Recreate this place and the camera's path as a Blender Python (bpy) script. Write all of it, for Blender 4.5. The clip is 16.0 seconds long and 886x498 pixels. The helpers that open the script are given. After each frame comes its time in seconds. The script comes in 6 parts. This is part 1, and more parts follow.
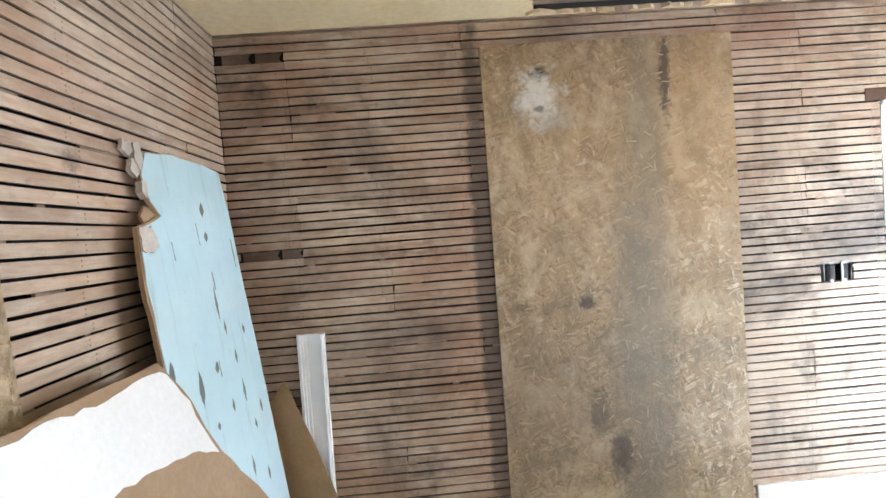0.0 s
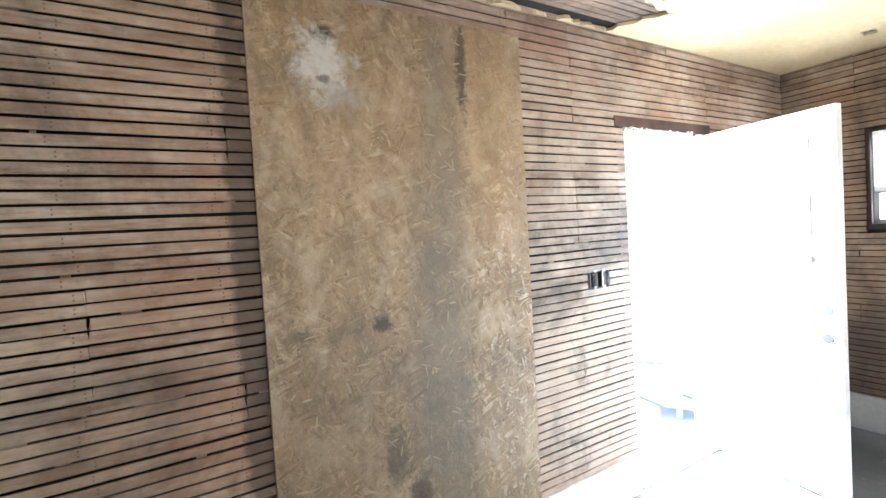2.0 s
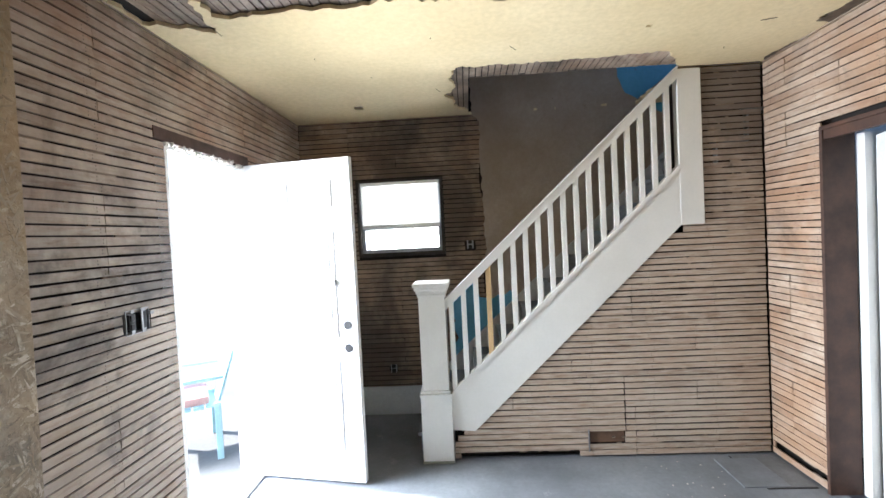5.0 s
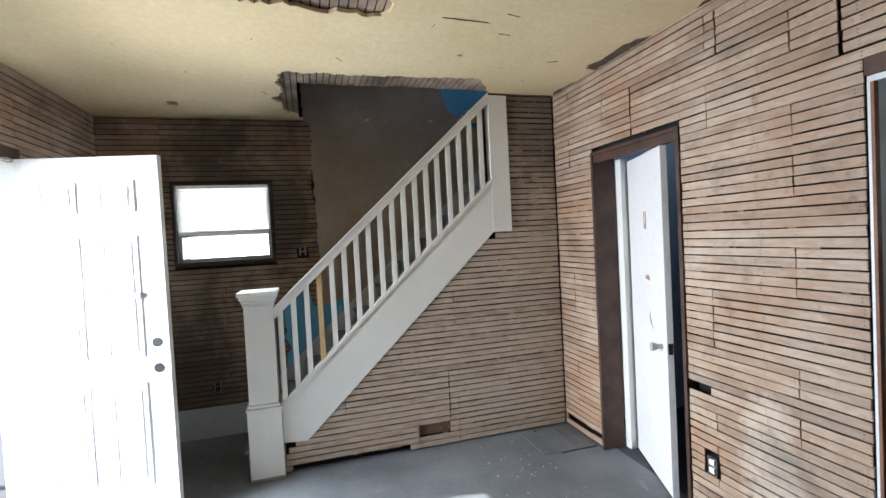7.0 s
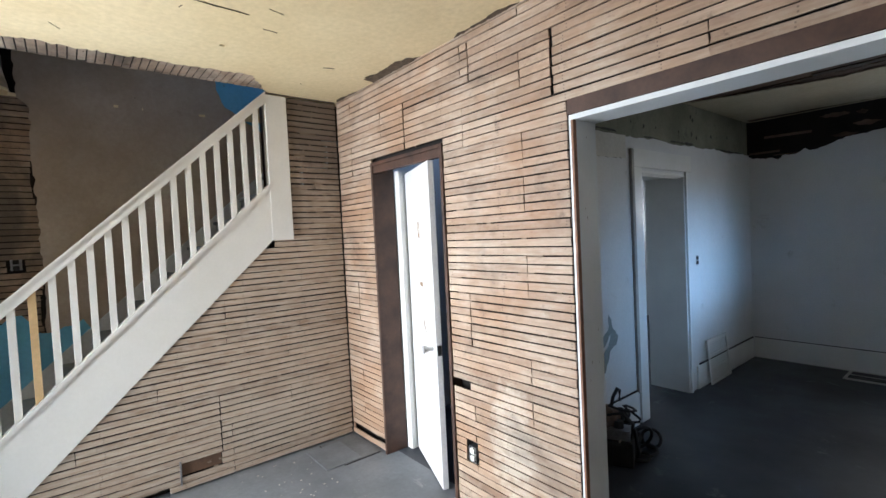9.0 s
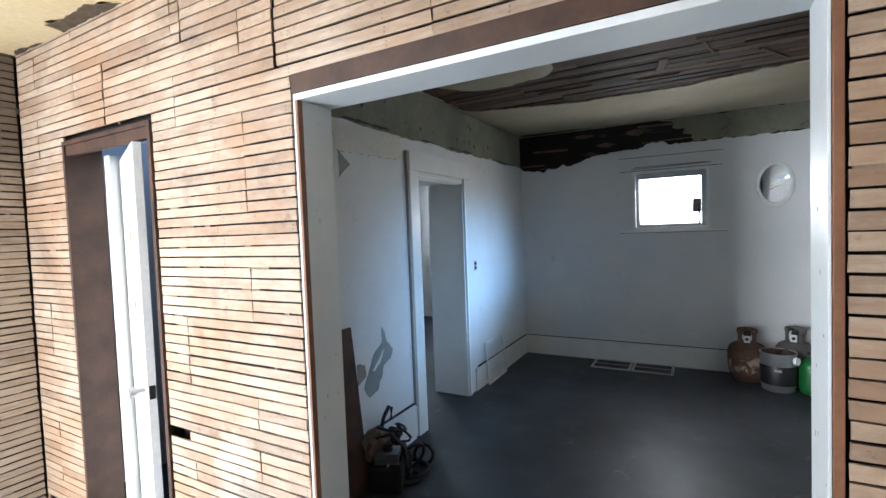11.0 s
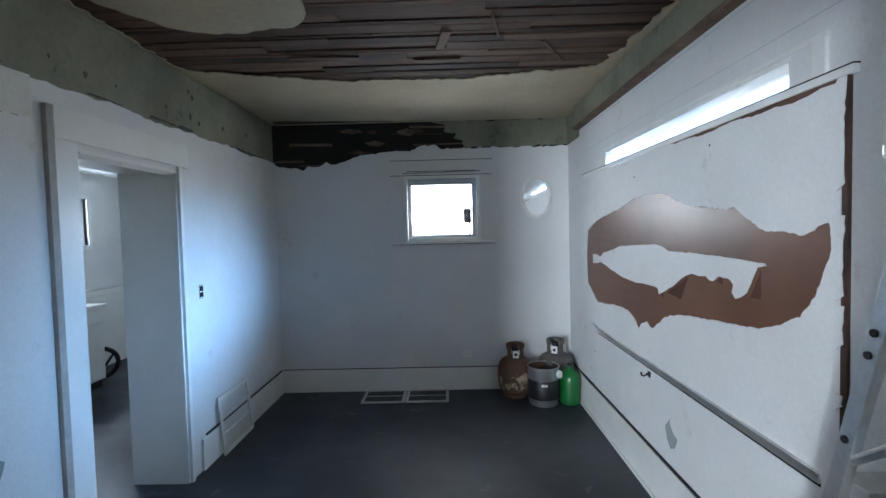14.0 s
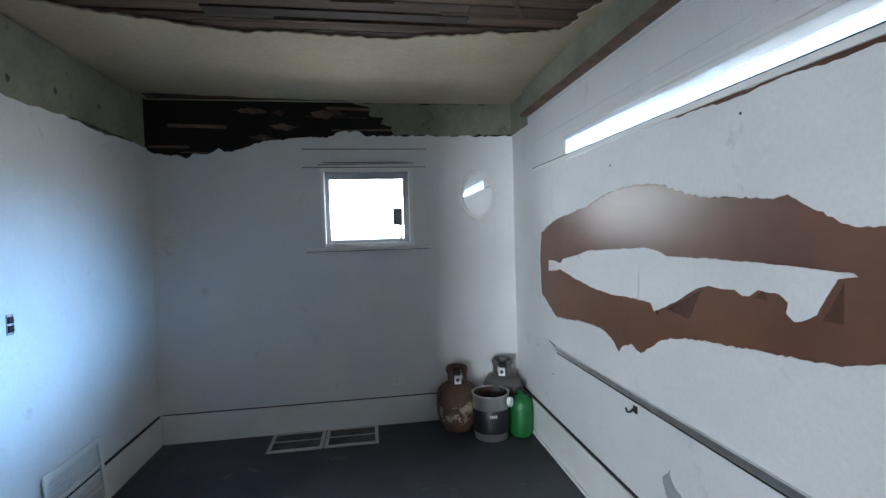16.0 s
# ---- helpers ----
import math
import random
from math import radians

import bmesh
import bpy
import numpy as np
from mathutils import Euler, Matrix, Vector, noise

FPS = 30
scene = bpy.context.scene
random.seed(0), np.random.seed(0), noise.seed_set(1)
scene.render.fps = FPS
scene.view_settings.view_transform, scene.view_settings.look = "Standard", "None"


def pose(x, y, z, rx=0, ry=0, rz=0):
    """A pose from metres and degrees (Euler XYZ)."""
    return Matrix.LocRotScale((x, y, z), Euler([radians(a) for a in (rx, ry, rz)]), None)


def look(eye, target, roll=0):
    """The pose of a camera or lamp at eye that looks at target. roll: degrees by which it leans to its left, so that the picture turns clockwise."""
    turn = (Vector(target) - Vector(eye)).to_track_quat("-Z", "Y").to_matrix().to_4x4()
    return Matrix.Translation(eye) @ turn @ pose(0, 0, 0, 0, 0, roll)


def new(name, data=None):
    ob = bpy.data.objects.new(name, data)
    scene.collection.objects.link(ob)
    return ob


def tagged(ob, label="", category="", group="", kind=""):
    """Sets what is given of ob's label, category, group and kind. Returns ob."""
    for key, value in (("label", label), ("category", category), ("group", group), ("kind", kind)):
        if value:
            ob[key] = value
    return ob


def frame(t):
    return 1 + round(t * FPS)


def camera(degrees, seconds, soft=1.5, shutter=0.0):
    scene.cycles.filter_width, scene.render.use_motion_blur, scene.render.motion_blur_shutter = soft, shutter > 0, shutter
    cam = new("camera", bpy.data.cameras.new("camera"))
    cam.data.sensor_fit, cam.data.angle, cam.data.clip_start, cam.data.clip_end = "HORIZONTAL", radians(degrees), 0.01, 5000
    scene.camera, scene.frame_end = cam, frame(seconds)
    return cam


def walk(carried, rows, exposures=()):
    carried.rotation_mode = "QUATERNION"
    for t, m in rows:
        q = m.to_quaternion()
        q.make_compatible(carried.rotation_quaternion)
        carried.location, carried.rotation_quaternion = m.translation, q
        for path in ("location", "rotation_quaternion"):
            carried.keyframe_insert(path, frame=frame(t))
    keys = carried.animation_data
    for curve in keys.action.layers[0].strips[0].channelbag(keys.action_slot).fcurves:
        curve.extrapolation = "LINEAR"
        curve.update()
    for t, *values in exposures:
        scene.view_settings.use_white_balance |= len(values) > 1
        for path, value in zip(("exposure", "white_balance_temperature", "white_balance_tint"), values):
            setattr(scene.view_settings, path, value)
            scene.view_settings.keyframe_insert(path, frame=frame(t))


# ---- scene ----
cam = camera(87.5, 16.0)
PATH = [
    (0, (1.456, 1.2, 1.598), (1.541, 3.197, 1.52), -4.6),
    (0.5, (1.487, 1.301, 1.588), (1.667, 3.292, 1.509), -4.3),
    (1, (1.497, 1.433, 1.561), (1.861, 3.398, 1.484), -3.9),
    (1.5, (1.506, 1.569, 1.558), (2.18, 3.45, 1.474), -3.7),
    (2, (1.511, 1.693, 1.547), (2.537, 3.408, 1.472), -3.6),
    (2.5, (1.538, 1.776, 1.537), (2.834, 3.297, 1.456), -3.5),
    (3, (1.583, 1.85, 1.542), (3.102, 3.148, 1.459), -3.5),
    (3.5, (1.609, 1.893, 1.56), (3.329, 2.91, 1.479), -3.3),
    (4, (1.613, 1.917, 1.556), (3.485, 2.618, 1.485), -3.0),
    (4.5, (1.6, 1.94, 1.548), (3.566, 2.304, 1.484), -2.8),
    (4.7, (1.588, 1.951, 1.547), (3.571, 2.202, 1.485), -2.8),
    (6.8, (1.479, 1.888, 1.529), (3.418, 1.401, 1.471), -3.1),
    (7, (1.472, 1.872, 1.526), (3.393, 1.317, 1.469), -3.0),
    (7.5, (1.46, 1.842, 1.517), (3.312, 1.089, 1.465), -2.9),
    (8, (1.445, 1.783, 1.526), (3.211, 0.846, 1.466), -2.8),
    (8.5, (1.439, 1.742, 1.528), (3.1, 0.63, 1.464), -2.8),
    (9, (1.431, 1.667, 1.528), (2.981, 0.405, 1.46), -2.8),
    (9.5, (1.416, 1.567, 1.527), (2.836, 0.16, 1.454), -2.9),
    (10, (1.397, 1.444, 1.519), (2.673, -0.094, 1.445), -2.8),
    (10.2, (1.39, 1.391, 1.513), (2.613, -0.19, 1.439), -2.7),
    (12.3, (1.508, 0.777, 1.531), (1.979, -1.165, 1.439), -1.4),
    (12.5, (1.533, 0.726, 1.527), (1.934, -1.231, 1.438), -1.4),
    (13, (1.557, 0.577, 1.521), (1.797, -1.407, 1.432), -1.5),
    (13.5, (1.561, 0.403, 1.53), (1.67, -1.592, 1.445), -1.5),
    (14, (1.588, 0.237, 1.535), (1.618, -1.761, 1.454), -1.4),
    (14.5, (1.613, 0.071, 1.524), (1.595, -1.927, 1.451), -1.3),
    (15, (1.647, -0.102, 1.532), (1.542, -2.098, 1.464), -1.3),
    (15.5, (1.665, -0.274, 1.533), (1.432, -2.259, 1.465), -1.5),
    (16, (1.643, -0.459, 1.516), (1.333, -2.434, 1.451), -1.7),
]
EXPOSURES = [(0, 3.58, 5700, 10), (1.5, 3.58, 5700, 10), (3, 2.94, 5700, 10), (4.5, 2.2, 5800, 10), (7, 1.42, 5850, 10), (8, 1.48, 5950, 10), (9, 1.93, 5950, 10), (10, 2.4, 5950, 10), (12.5, 2.76, 5780, 8), (14, 2.72, 5620, 8), (16, 2.72, 5700, 7)]
walk(cam, [(t, look(eye, target, roll)) for t, eye, target, roll in PATH], EXPOSURES)

# ---- world, sun and window light ----
SUN_TO = Vector((-0.207, -1.0, -0.794)).normalized()
world = bpy.data.worlds.new("world")
scene.world = world
world.use_nodes = True
sky = world.node_tree.nodes.new("ShaderNodeTexSky")
sky.sky_type = "NISHITA"
sky.sun_disc = False
sky.sun_elevation = math.asin(-SUN_TO.z)
sky.sun_rotation = math.atan2(-SUN_TO.x, -SUN_TO.y)
world.node_tree.links.new(sky.outputs[0], world.node_tree.nodes["Background"].inputs[0])
world.node_tree.nodes["Background"].inputs[1].default_value = 0.15
sun_data = bpy.data.lights.new("sun", "SUN")
sun_data.energy, sun_data.angle, sun_data.color = 5.0, radians(0.5), (1.0, 0.95, 0.86)
sun_lamp = new("sun", sun_data)
sun_lamp.matrix_world = look((4, 8, 8), Vector((4, 8, 8)) + SUN_TO)


def window_light(name, at, toward, width, height, power, color):
    """Sky light that enters by a window."""
    d = bpy.data.lights.new(name, "AREA")
    d.shape, d.size, d.size_y, d.energy, d.color = "RECTANGLE", width, height, power, color
    o = new(name, d)
    o.matrix_world = look(at, toward)
    return o


window_light("front_door_sky", (4.13, 3.95, 1.12), (3.75, 2.93, 0.72), 0.76, 1.9, 58, (0.97, 0.98, 1.0)).data.spread = radians(146)
window_light("east_window_sky", (5.86, 2.517, 1.72), (4.0, 2.517, 1.2), 0.68, 0.6, 9.0, (1.0, 0.98, 0.96))
window_light("kitchen_window_sky", (1.65, -4.5, 1.74), (1.9, -2.6, 0.8), 0.66, 0.55, 3.2, (1.0, 0.96, 0.90))
window_light("transom_sky", (0.33, -2.22, 2.06), (3.2, -2.50, 0.86), 1.76, 0.025, 2.0, (0.34, 0.62, 1.0)).data.spread = radians(41)
window_light("bath_window_sky", (6.02, -4.775, 1.73), (4.0, -4.775, 1.5), 0.78, 0.58, 5.0, (0.86, 0.93, 1.0))

# ---- material helpers ----


class Nodes:
    """A short way to write node materials."""

    def __init__(self, name, rough=0.6, metal=0.0):
        self.m = bpy.data.materials.new(name)
        self.m.use_nodes = True
        self.t = self.m.node_tree
        self.b = self.t.nodes["Principled BSDF"]
        self.b.inputs["Roughness"].default_value = rough
        self.b.inputs["Metallic"].default_value = metal

    def put(self, socket, value):
        if isinstance(value, bpy.types.NodeSocket):
            self.t.links.new(value, socket)
        elif isinstance(value, tuple) and len(value) == 3 and socket.type == "RGBA":
            socket.default_value = (*value, 1)
        else:
            socket.default_value = value

    def node(self, kind, **inputs):
        n = self.t.nodes.new("ShaderNode" + kind)
        for key, value in inputs.items():
            self.put(n.inputs[key], value)
        return n

    def place(self):
        return self.node("NewGeometry").outputs["Position"]

    def local(self):
        return self.node("TexCoord").outputs["Object"]

    def chance(self):
        return self.node("ObjectInfo").outputs["Random"]

    def island(self):
        return self.node("NewGeometry").outputs["Random Per Island"]

    def stretch(self, vector, sx, sy, sz, shift=None):
        n = self.node("Mapping", Vector=vector)
        n.inputs["Scale"].default_value = (sx, sy, sz)
        if shift is not None:
            self.put(n.inputs["Location"], shift)
        return n.outputs[0]

    def noise(self, vector, scale, detail=4.0, rough=0.6, twist=0.0):
        n = self.node("TexNoise", Vector=vector, Scale=scale, Detail=detail, Roughness=rough, Distortion=twist)
        return n.outputs["Fac"]

    def voronoi(self, vector, scale, chance=1.0):
        return self.node("TexVoronoi", Vector=vector, Scale=scale, Randomness=chance)

    def span(self, value, a, b, c=0.0, d=1.0):
        n = self.t.nodes.new("ShaderNodeMapRange")
        for key, v in zip((0, 1, 2, 3, 4), (value, a, b, c, d)):
            self.put(n.inputs[key], v)
        return n.outputs[0]

    def math(self, how, a, b=0.0):
        n = self.t.nodes.new("ShaderNodeMath")
        n.operation = how
        self.put(n.inputs[0], a)
        self.put(n.inputs[1], b)
        return n.outputs[0]

    def mix(self, fac, a, b, how="MIX"):
        n = self.t.nodes.new("ShaderNodeMix")
        n.data_type, n.blend_type = "RGBA", how
        for key, v in zip((0, 6, 7), (fac, a, b)):
            self.put(n.inputs[key], v)
        return n.outputs[2]

    def ramp(self, fac, *stops):
        n = self.node("ValToRGB", Fac=fac)
        e = n.color_ramp.elements
        while len(e) < len(stops):
            e.new(0.5)
        for k, (at, c) in enumerate(stops):
            e[k].position, e[k].color = at, (*c, 1)
        return n.outputs[0]

    def done(self, color, height=None, strength=0.3, distance=0.002, rough=None):
        self.put(self.b.inputs["Base Color"], color)
        if rough is not None:
            self.put(self.b.inputs["Roughness"], rough)
        if height is not None:
            n = self.node("Bump", Strength=strength, Distance=distance, Height=height)
            self.t.links.new(n.outputs[0], self.b.inputs["Normal"])
        return self.m


def mottled(name, light, dark, scale=2.0, fine=45.0, rough=0.6, bump=0.25, distance=0.002, dirt=None, dirt_from=0.6, metal=0.0, local=False, speckle=0.35):
    """A plain surface with patches, grain, fine relief and, if wanted, dirt."""
    n = Nodes(name, rough, metal)
    p = n.local() if local else n.place()
    big, small = n.noise(p, scale, 5), n.noise(p, fine, 4, 0.65)
    c = n.mix(n.span(big, 0.35, 0.68), light, dark)
    c = n.mix(n.span(small, 0.3, 0.75, 0.0, speckle), c, tuple(0.6 * v for v in dark))
    if dirt:
        d = n.noise(p, scale * 3.1, 8, 0.7, 0.4)
        c = n.mix(n.span(d, dirt_from, dirt_from + 0.1, 0, 0.85), c, dirt)
    return n.done(c, small, bump, distance, n.span(big, 0.3, 0.7, rough - 0.08, min(1, rough + 0.1)))


def blob(n, p, at, size, soft=0.5, rough=0.5, scale=14.0):
    """A soft-edged stain about a point, 1 inside and 0 outside, with a frayed edge."""
    m = n.node("Mapping", Vector=p)
    m.vector_type = "POINT"
    m.inputs["Scale"].default_value = tuple(1 / s for s in size)
    m.inputs["Location"].default_value = tuple(-a / s for a, s in zip(at, size))
    d = n.node("VectorMath", Vector=m.outputs[0])
    d.operation = "LENGTH"
    fray = n.span(n.noise(p, scale, 6, 0.7), 0.2, 0.8, -rough, rough)
    return n.span(n.math("ADD", d.outputs["Value"], fray), 1 + soft / 2, 1 - soft / 2)


def lath_wood(name, soot=0.0, residue=0.0, smear_or_glow=None, tint=(0.27, 0.15, 0.09), dark_area=None):
    """Old sawn lath: each strip its own brown, with grain, plaster dust and damp stains that run over the wall."""
    n = Nodes(name, 0.62)
    r, p = n.chance(), n.place()
    q = n.stretch(n.local(), 5, 60, 60, n.math("MULTIPLY", r, 137.0))
    grain = n.noise(q, 1.0, 6, 0.7, 0.3)
    c = n.ramp(r, (0.0, (0.23, 0.145, 0.092)), (0.25, (0.36, 0.25, 0.165)), (0.55, (0.48, 0.355, 0.25)), (0.8, (0.42, 0.295, 0.20)), (1.0, (0.29, 0.19, 0.125)))
    c = n.mix(n.span(grain, 0.38, 0.75, 0, 0.6), c, (0.17, 0.105, 0.068))
    red = n.noise(n.stretch(p, 1, 1, 1.6), 1.9, 5, 0.6)
    c = n.mix(n.span(red, 0.43, 0.62, 0, 0.55), c, tint)
    knot = n.noise(n.stretch(p, 1, 1, 1.3, n.math("MULTIPLY", r, 3.0)), 26, 5, 0.7)
    c = n.mix(n.span(knot, 0.60, 0.70, 0, 0.55), c, (0.11, 0.07, 0.05))
    dust = n.noise(n.stretch(p, 1, 1, 1.6), 1.7, 7, 0.72)
    streak = n.noise(n.stretch(p, 7, 7, 60), 1.0, 6, 0.75)
    amount = n.math("MULTIPLY", n.span(dust, 0.42 - residue, 0.66 - residue), n.span(streak, 0.30, 0.60))
    if smear_or_glow:
        amount = n.math("MAXIMUM", amount, n.math("MULTIPLY", blob(n, p, *smear_or_glow), n.span(streak, 0.25, 0.5)))
    c = n.mix(n.math("MULTIPLY", amount, 0.72), c, (0.58, 0.51, 0.415))
    damp = n.noise(p, 1.1, 7, 0.68, 0.5)
    c = n.mix(n.span(damp, 0.55 - soot, 0.72 - soot, 0, 0.78), c, (0.06, 0.047, 0.038))
    blot = n.noise(p, 5.5, 5, 0.65)
    c = n.mix(n.span(blot, 0.60 - soot * 0.6, 0.74, 0, 0.65), c, (0.05, 0.04, 0.033))
    # Darkens one region: a lath joint by the OSB, the stair wall's top corner.
    if dark_area:
        c = n.mix(n.math("MULTIPLY", blob(n, p, *dark_area), 0.75), c, (0.07, 0.055, 0.045))
    xyz = n.node("SeparateXYZ", Vector=p)
    along = n.math("ADD", n.math("ADD", xyz.outputs[0], xyz.outputs[1]), n.math("MULTIPLY", r, 0.05))
    off = n.math("ABSOLUTE", n.math("SUBTRACT", n.math("FRACT", n.math("DIVIDE", along, 0.406)), 0.5))
    high = n.math("ABSOLUTE", n.math("SUBTRACT", n.math("ABSOLUTE", n.node("SeparateXYZ", Vector=n.local()).outputs[2]), 0.007))
    nail = n.math("MULTIPLY", n.span(off, 0.008, 0.005), n.span(high, 0.0035, 0.002))
    c = n.mix(n.math("MULTIPLY", nail, 0.6), c, (0.05, 0.035, 0.028))
    return n.done(c, grain, 0.5, 0.002)


def flake_board():
    """Oriented strand board: flakes that lie at several angles, water stains, a dark wet run, a plaster smear."""
    n = Nodes("flake_board", 0.5)
    p = n.local()
    bent = n.node("VectorMath", Vector=p)
    bent.operation = "ADD"
    wob = n.node("TexNoise", Vector=p, Scale=11.0)
    sc = n.node("VectorMath", Vector=wob.outputs["Color"])
    sc.operation, sc.inputs[1].default_value = "MULTIPLY", (0.03, 0.03, 0.03)
    n.t.links.new(sc.outputs[0], bent.inputs[1])
    layers = []
    for k, (turn, scale) in enumerate(((0.3, 84), (-0.4, 92), (0.9, 78), (-1.2, 100))):
        m = n.node("Mapping", Vector=bent.outputs[0])
        m.inputs["Rotation"].default_value = (0, turn, 0)
        m.inputs["Location"].default_value = (k * 3.1, 0, k * 1.7)
        v = n.voronoi(n.stretch(m.outputs[0], 1, 1, 0.09), scale)
        layers.append(n.node("SeparateColor", Color=v.outputs["Color"]).outputs[0])
    a = layers[0]
    for k in (1, 2, 3):
        pick = n.noise(n.stretch(p, 1, 1, 1, (k * 5.0, 0, 0)), 17, 5, 0.7)
        a = n.mix(n.span(pick, 0.49, 0.55), a, layers[k])
    c = n.ramp(a, (0.0, (0.185, 0.13, 0.07)), (0.25, (0.30, 0.22, 0.125)), (0.75, (0.375, 0.285, 0.17)), (1.0, (0.53, 0.43, 0.285)))
    smudge = n.noise(n.stretch(p, 1.3, 1, 0.9), 6.5, 7, 0.7, 0.6)
    c = n.mix(n.span(smudge, 0.45, 0.62, 0, 0.68), c, (0.145, 0.118, 0.074))
    spot = n.noise(n.stretch(p, 1, 1, 0.7, (7, 0, 1)), 19, 6, 0.75, 0.8)
    c = n.mix(n.span(spot, 0.54, 0.66, 0, 0.45), c, (0.19, 0.14, 0.085))
    light = n.noise(n.stretch(p, 1, 1, 0.8, (3, 0, 8)), 4.0, 7, 0.72, 0.3)
    c = n.mix(n.span(light, 0.50, 0.60, 0, 0.62), c, (0.50, 0.415, 0.285))
    amber = n.math("MAXIMUM", blob(n, p, (1.02, 0, 2.0), (0.30, 9, 0.60), 0.9, 0.6, 6.0), n.math("MULTIPLY", blob(n, p, (0.35, 0, 2.0), (0.40, 9, 0.6), 1.0, 0.7, 5.0), 0.55))
    c = n.mix(n.math("MULTIPLY", amber, 0.45), c, (0.40, 0.255, 0.115))
    # Pale flakes gather lower right and partly paint the door's sheen there.
    worn = n.math("MAXIMUM", blob(n, p, (1.12, 0, 0.75), (0.26, 9, 0.85), 0.8, 0.6, 7.0), n.span(n.noise(p, 3.0, 5, 0.65), 0.56, 0.70))
    chips = n.math("MULTIPLY", n.span(a, 0.72, 0.82), n.span(n.noise(p, 16, 5, 0.7), 0.44, 0.56))
    c = n.mix(n.math("MULTIPLY", n.math("MULTIPLY", worn, chips), 0.85), c, (0.60, 0.51, 0.37))
    wet = n.math("MAXIMUM", blob(n, p, (0.70, 0, 0.75), (0.15, 9, 0.95), 0.8, 0.5, 6.0), n.math("MULTIPLY", blob(n, p, (0.76, 0, 1.85), (0.085, 9, 0.75), 0.8, 0.5, 6.0), 0.7))
    c = n.mix(n.math("MULTIPLY", wet, 0.72), c, (0.175, 0.155, 0.115))
    c = n.mix(n.math("MULTIPLY", blob(n, p, (0.22, 0, 0.75), (0.30, 9, 0.45), 0.8, 0.6, 5.0), 0.4), c, (0.17, 0.125, 0.08))
    dark = (0.055, 0.042, 0.03)
    for at, size, much in (((0.865, 0, 2.25), (0.026, 9, 0.19), 0.85), ((0.43, 0, 1.20), (0.035, 9, 0.027), 0.9), ((0.265, 0, 2.29), (0.038, 9, 0.034), 0.9), ((0.46, 0, 0.66), (0.05, 9, 0.13), 0.6), ((0.56, 0, 0.46), (0.05, 9, 0.11), 0.75), ((0.12, 0, 1.20), (0.05, 9, 0.02), 0.5), ((0.70, 0, 1.62), (0.06, 9, 0.045), 0.2)):
        c = n.mix(n.math("MULTIPLY", blob(n, p, at, size, 0.7, 0.9, 30.0), much), c, dark)
    plaster = n.math("MULTIPLY", blob(n, p, (0.25, 0, 2.185), (0.085, 9, 0.10), 0.9, 1.3, 16.0), n.span(n.noise(p, 60, 4, 0.7), 0.3, 0.5, 0.55, 1.0))
    c = n.mix(n.math("MULTIPLY", plaster, 0.9), c, (0.66, 0.65, 0.62))
    c = n.mix(n.math("MULTIPLY", blob(n, p, (0.262, 0, 2.125), (0.022, 9, 0.016), 0.7, 0.9, 40.0), 0.85), c, (0.06, 0.05, 0.04))
    c = n.mix(n.math("MULTIPLY", blob(n, p, (0.30, 0, 2.07), (0.10, 9, 0.05), 1.0, 1.2, 18.0), 0.5), c, (0.42, 0.41, 0.38))
    rot = n.noise(n.stretch(p, 1, 1, 1, (9, 2, 4)), 7, 7, 0.75)
    c = n.mix(n.span(rot, 0.61, 0.74, 0, 0.4), c, (0.12, 0.09, 0.06))
    return n.done(c, n.math("ADD", n.math("MULTIPLY", a, 0.5), smudge), 0.8, 0.004, n.span(light, 0.4, 0.65, 0.44, 0.29))


# The pale dust by the front door also paints its bounced light.
LATH = lath_wood("lath_brown", 0.05, 0.05, ((3.40, 0, 0.85), (0.62, 99, 1.45), 1.0, 0.7, 4.0), tint=(0.30, 0.15, 0.09), dark_area=((1.745, 0, 1.3), (0.05, 99, 1.5), 0.5, 0.5, 18.0))
LATH_PALE = lath_wood("lath_dusty", -0.05, 0.05, tint=(0.36, 0.215, 0.13))
LATH_SOUTH = lath_wood("lath_pale_south", -0.03, 0.0, ((3.0, 0, 0.47), (0.13, 9, 0.27), 0.6, 0.8, 9.0), tint=(0.37, 0.215, 0.12))
# Stair laths turn darker towards the top corner below the ceiling.
LATH_STAIR = lath_wood("lath_stair", -0.16, 0.24, ((4.69, 0.45, 0.30), (9, 0.60, 0.30), 0.8, 0.7, 5.0), tint=(0.36, 0.225, 0.135), dark_area=((4.69, 0.1, 2.45), (9, 0.60, 0.62), 1.0, 0.6, 4.0))
LATH_SOOT = lath_wood("lath_sooty", 0.15, -0.04)
FLAKES = flake_board()
# Near-black colour stands in for the shade inside cavities and gaps.
SHADE_BLACK = mottled("shade_black", (0.016, 0.012, 0.009), (0.01, 0.008, 0.006), 3, 40, 0.95)
BROWN_TRIM = mottled("dark_stained_wood", (0.085, 0.038, 0.021), (0.034, 0.017, 0.011), 6, 60, 0.6)
CREAM = mottled("cream_ceiling_plaster", (0.79, 0.665, 0.41), (0.69, 0.555, 0.31), 0.9, 30, 0.85, 0.3, dirt=(0.32, 0.23, 0.12), dirt_from=0.7)
GREY_CEIL = mottled("kitchen_ceiling_plaster", (0.52, 0.45, 0.32), (0.40, 0.335, 0.225), 1.0, 30, 0.85, 0.3, dirt=(0.25, 0.2, 0.13), dirt_from=0.7)
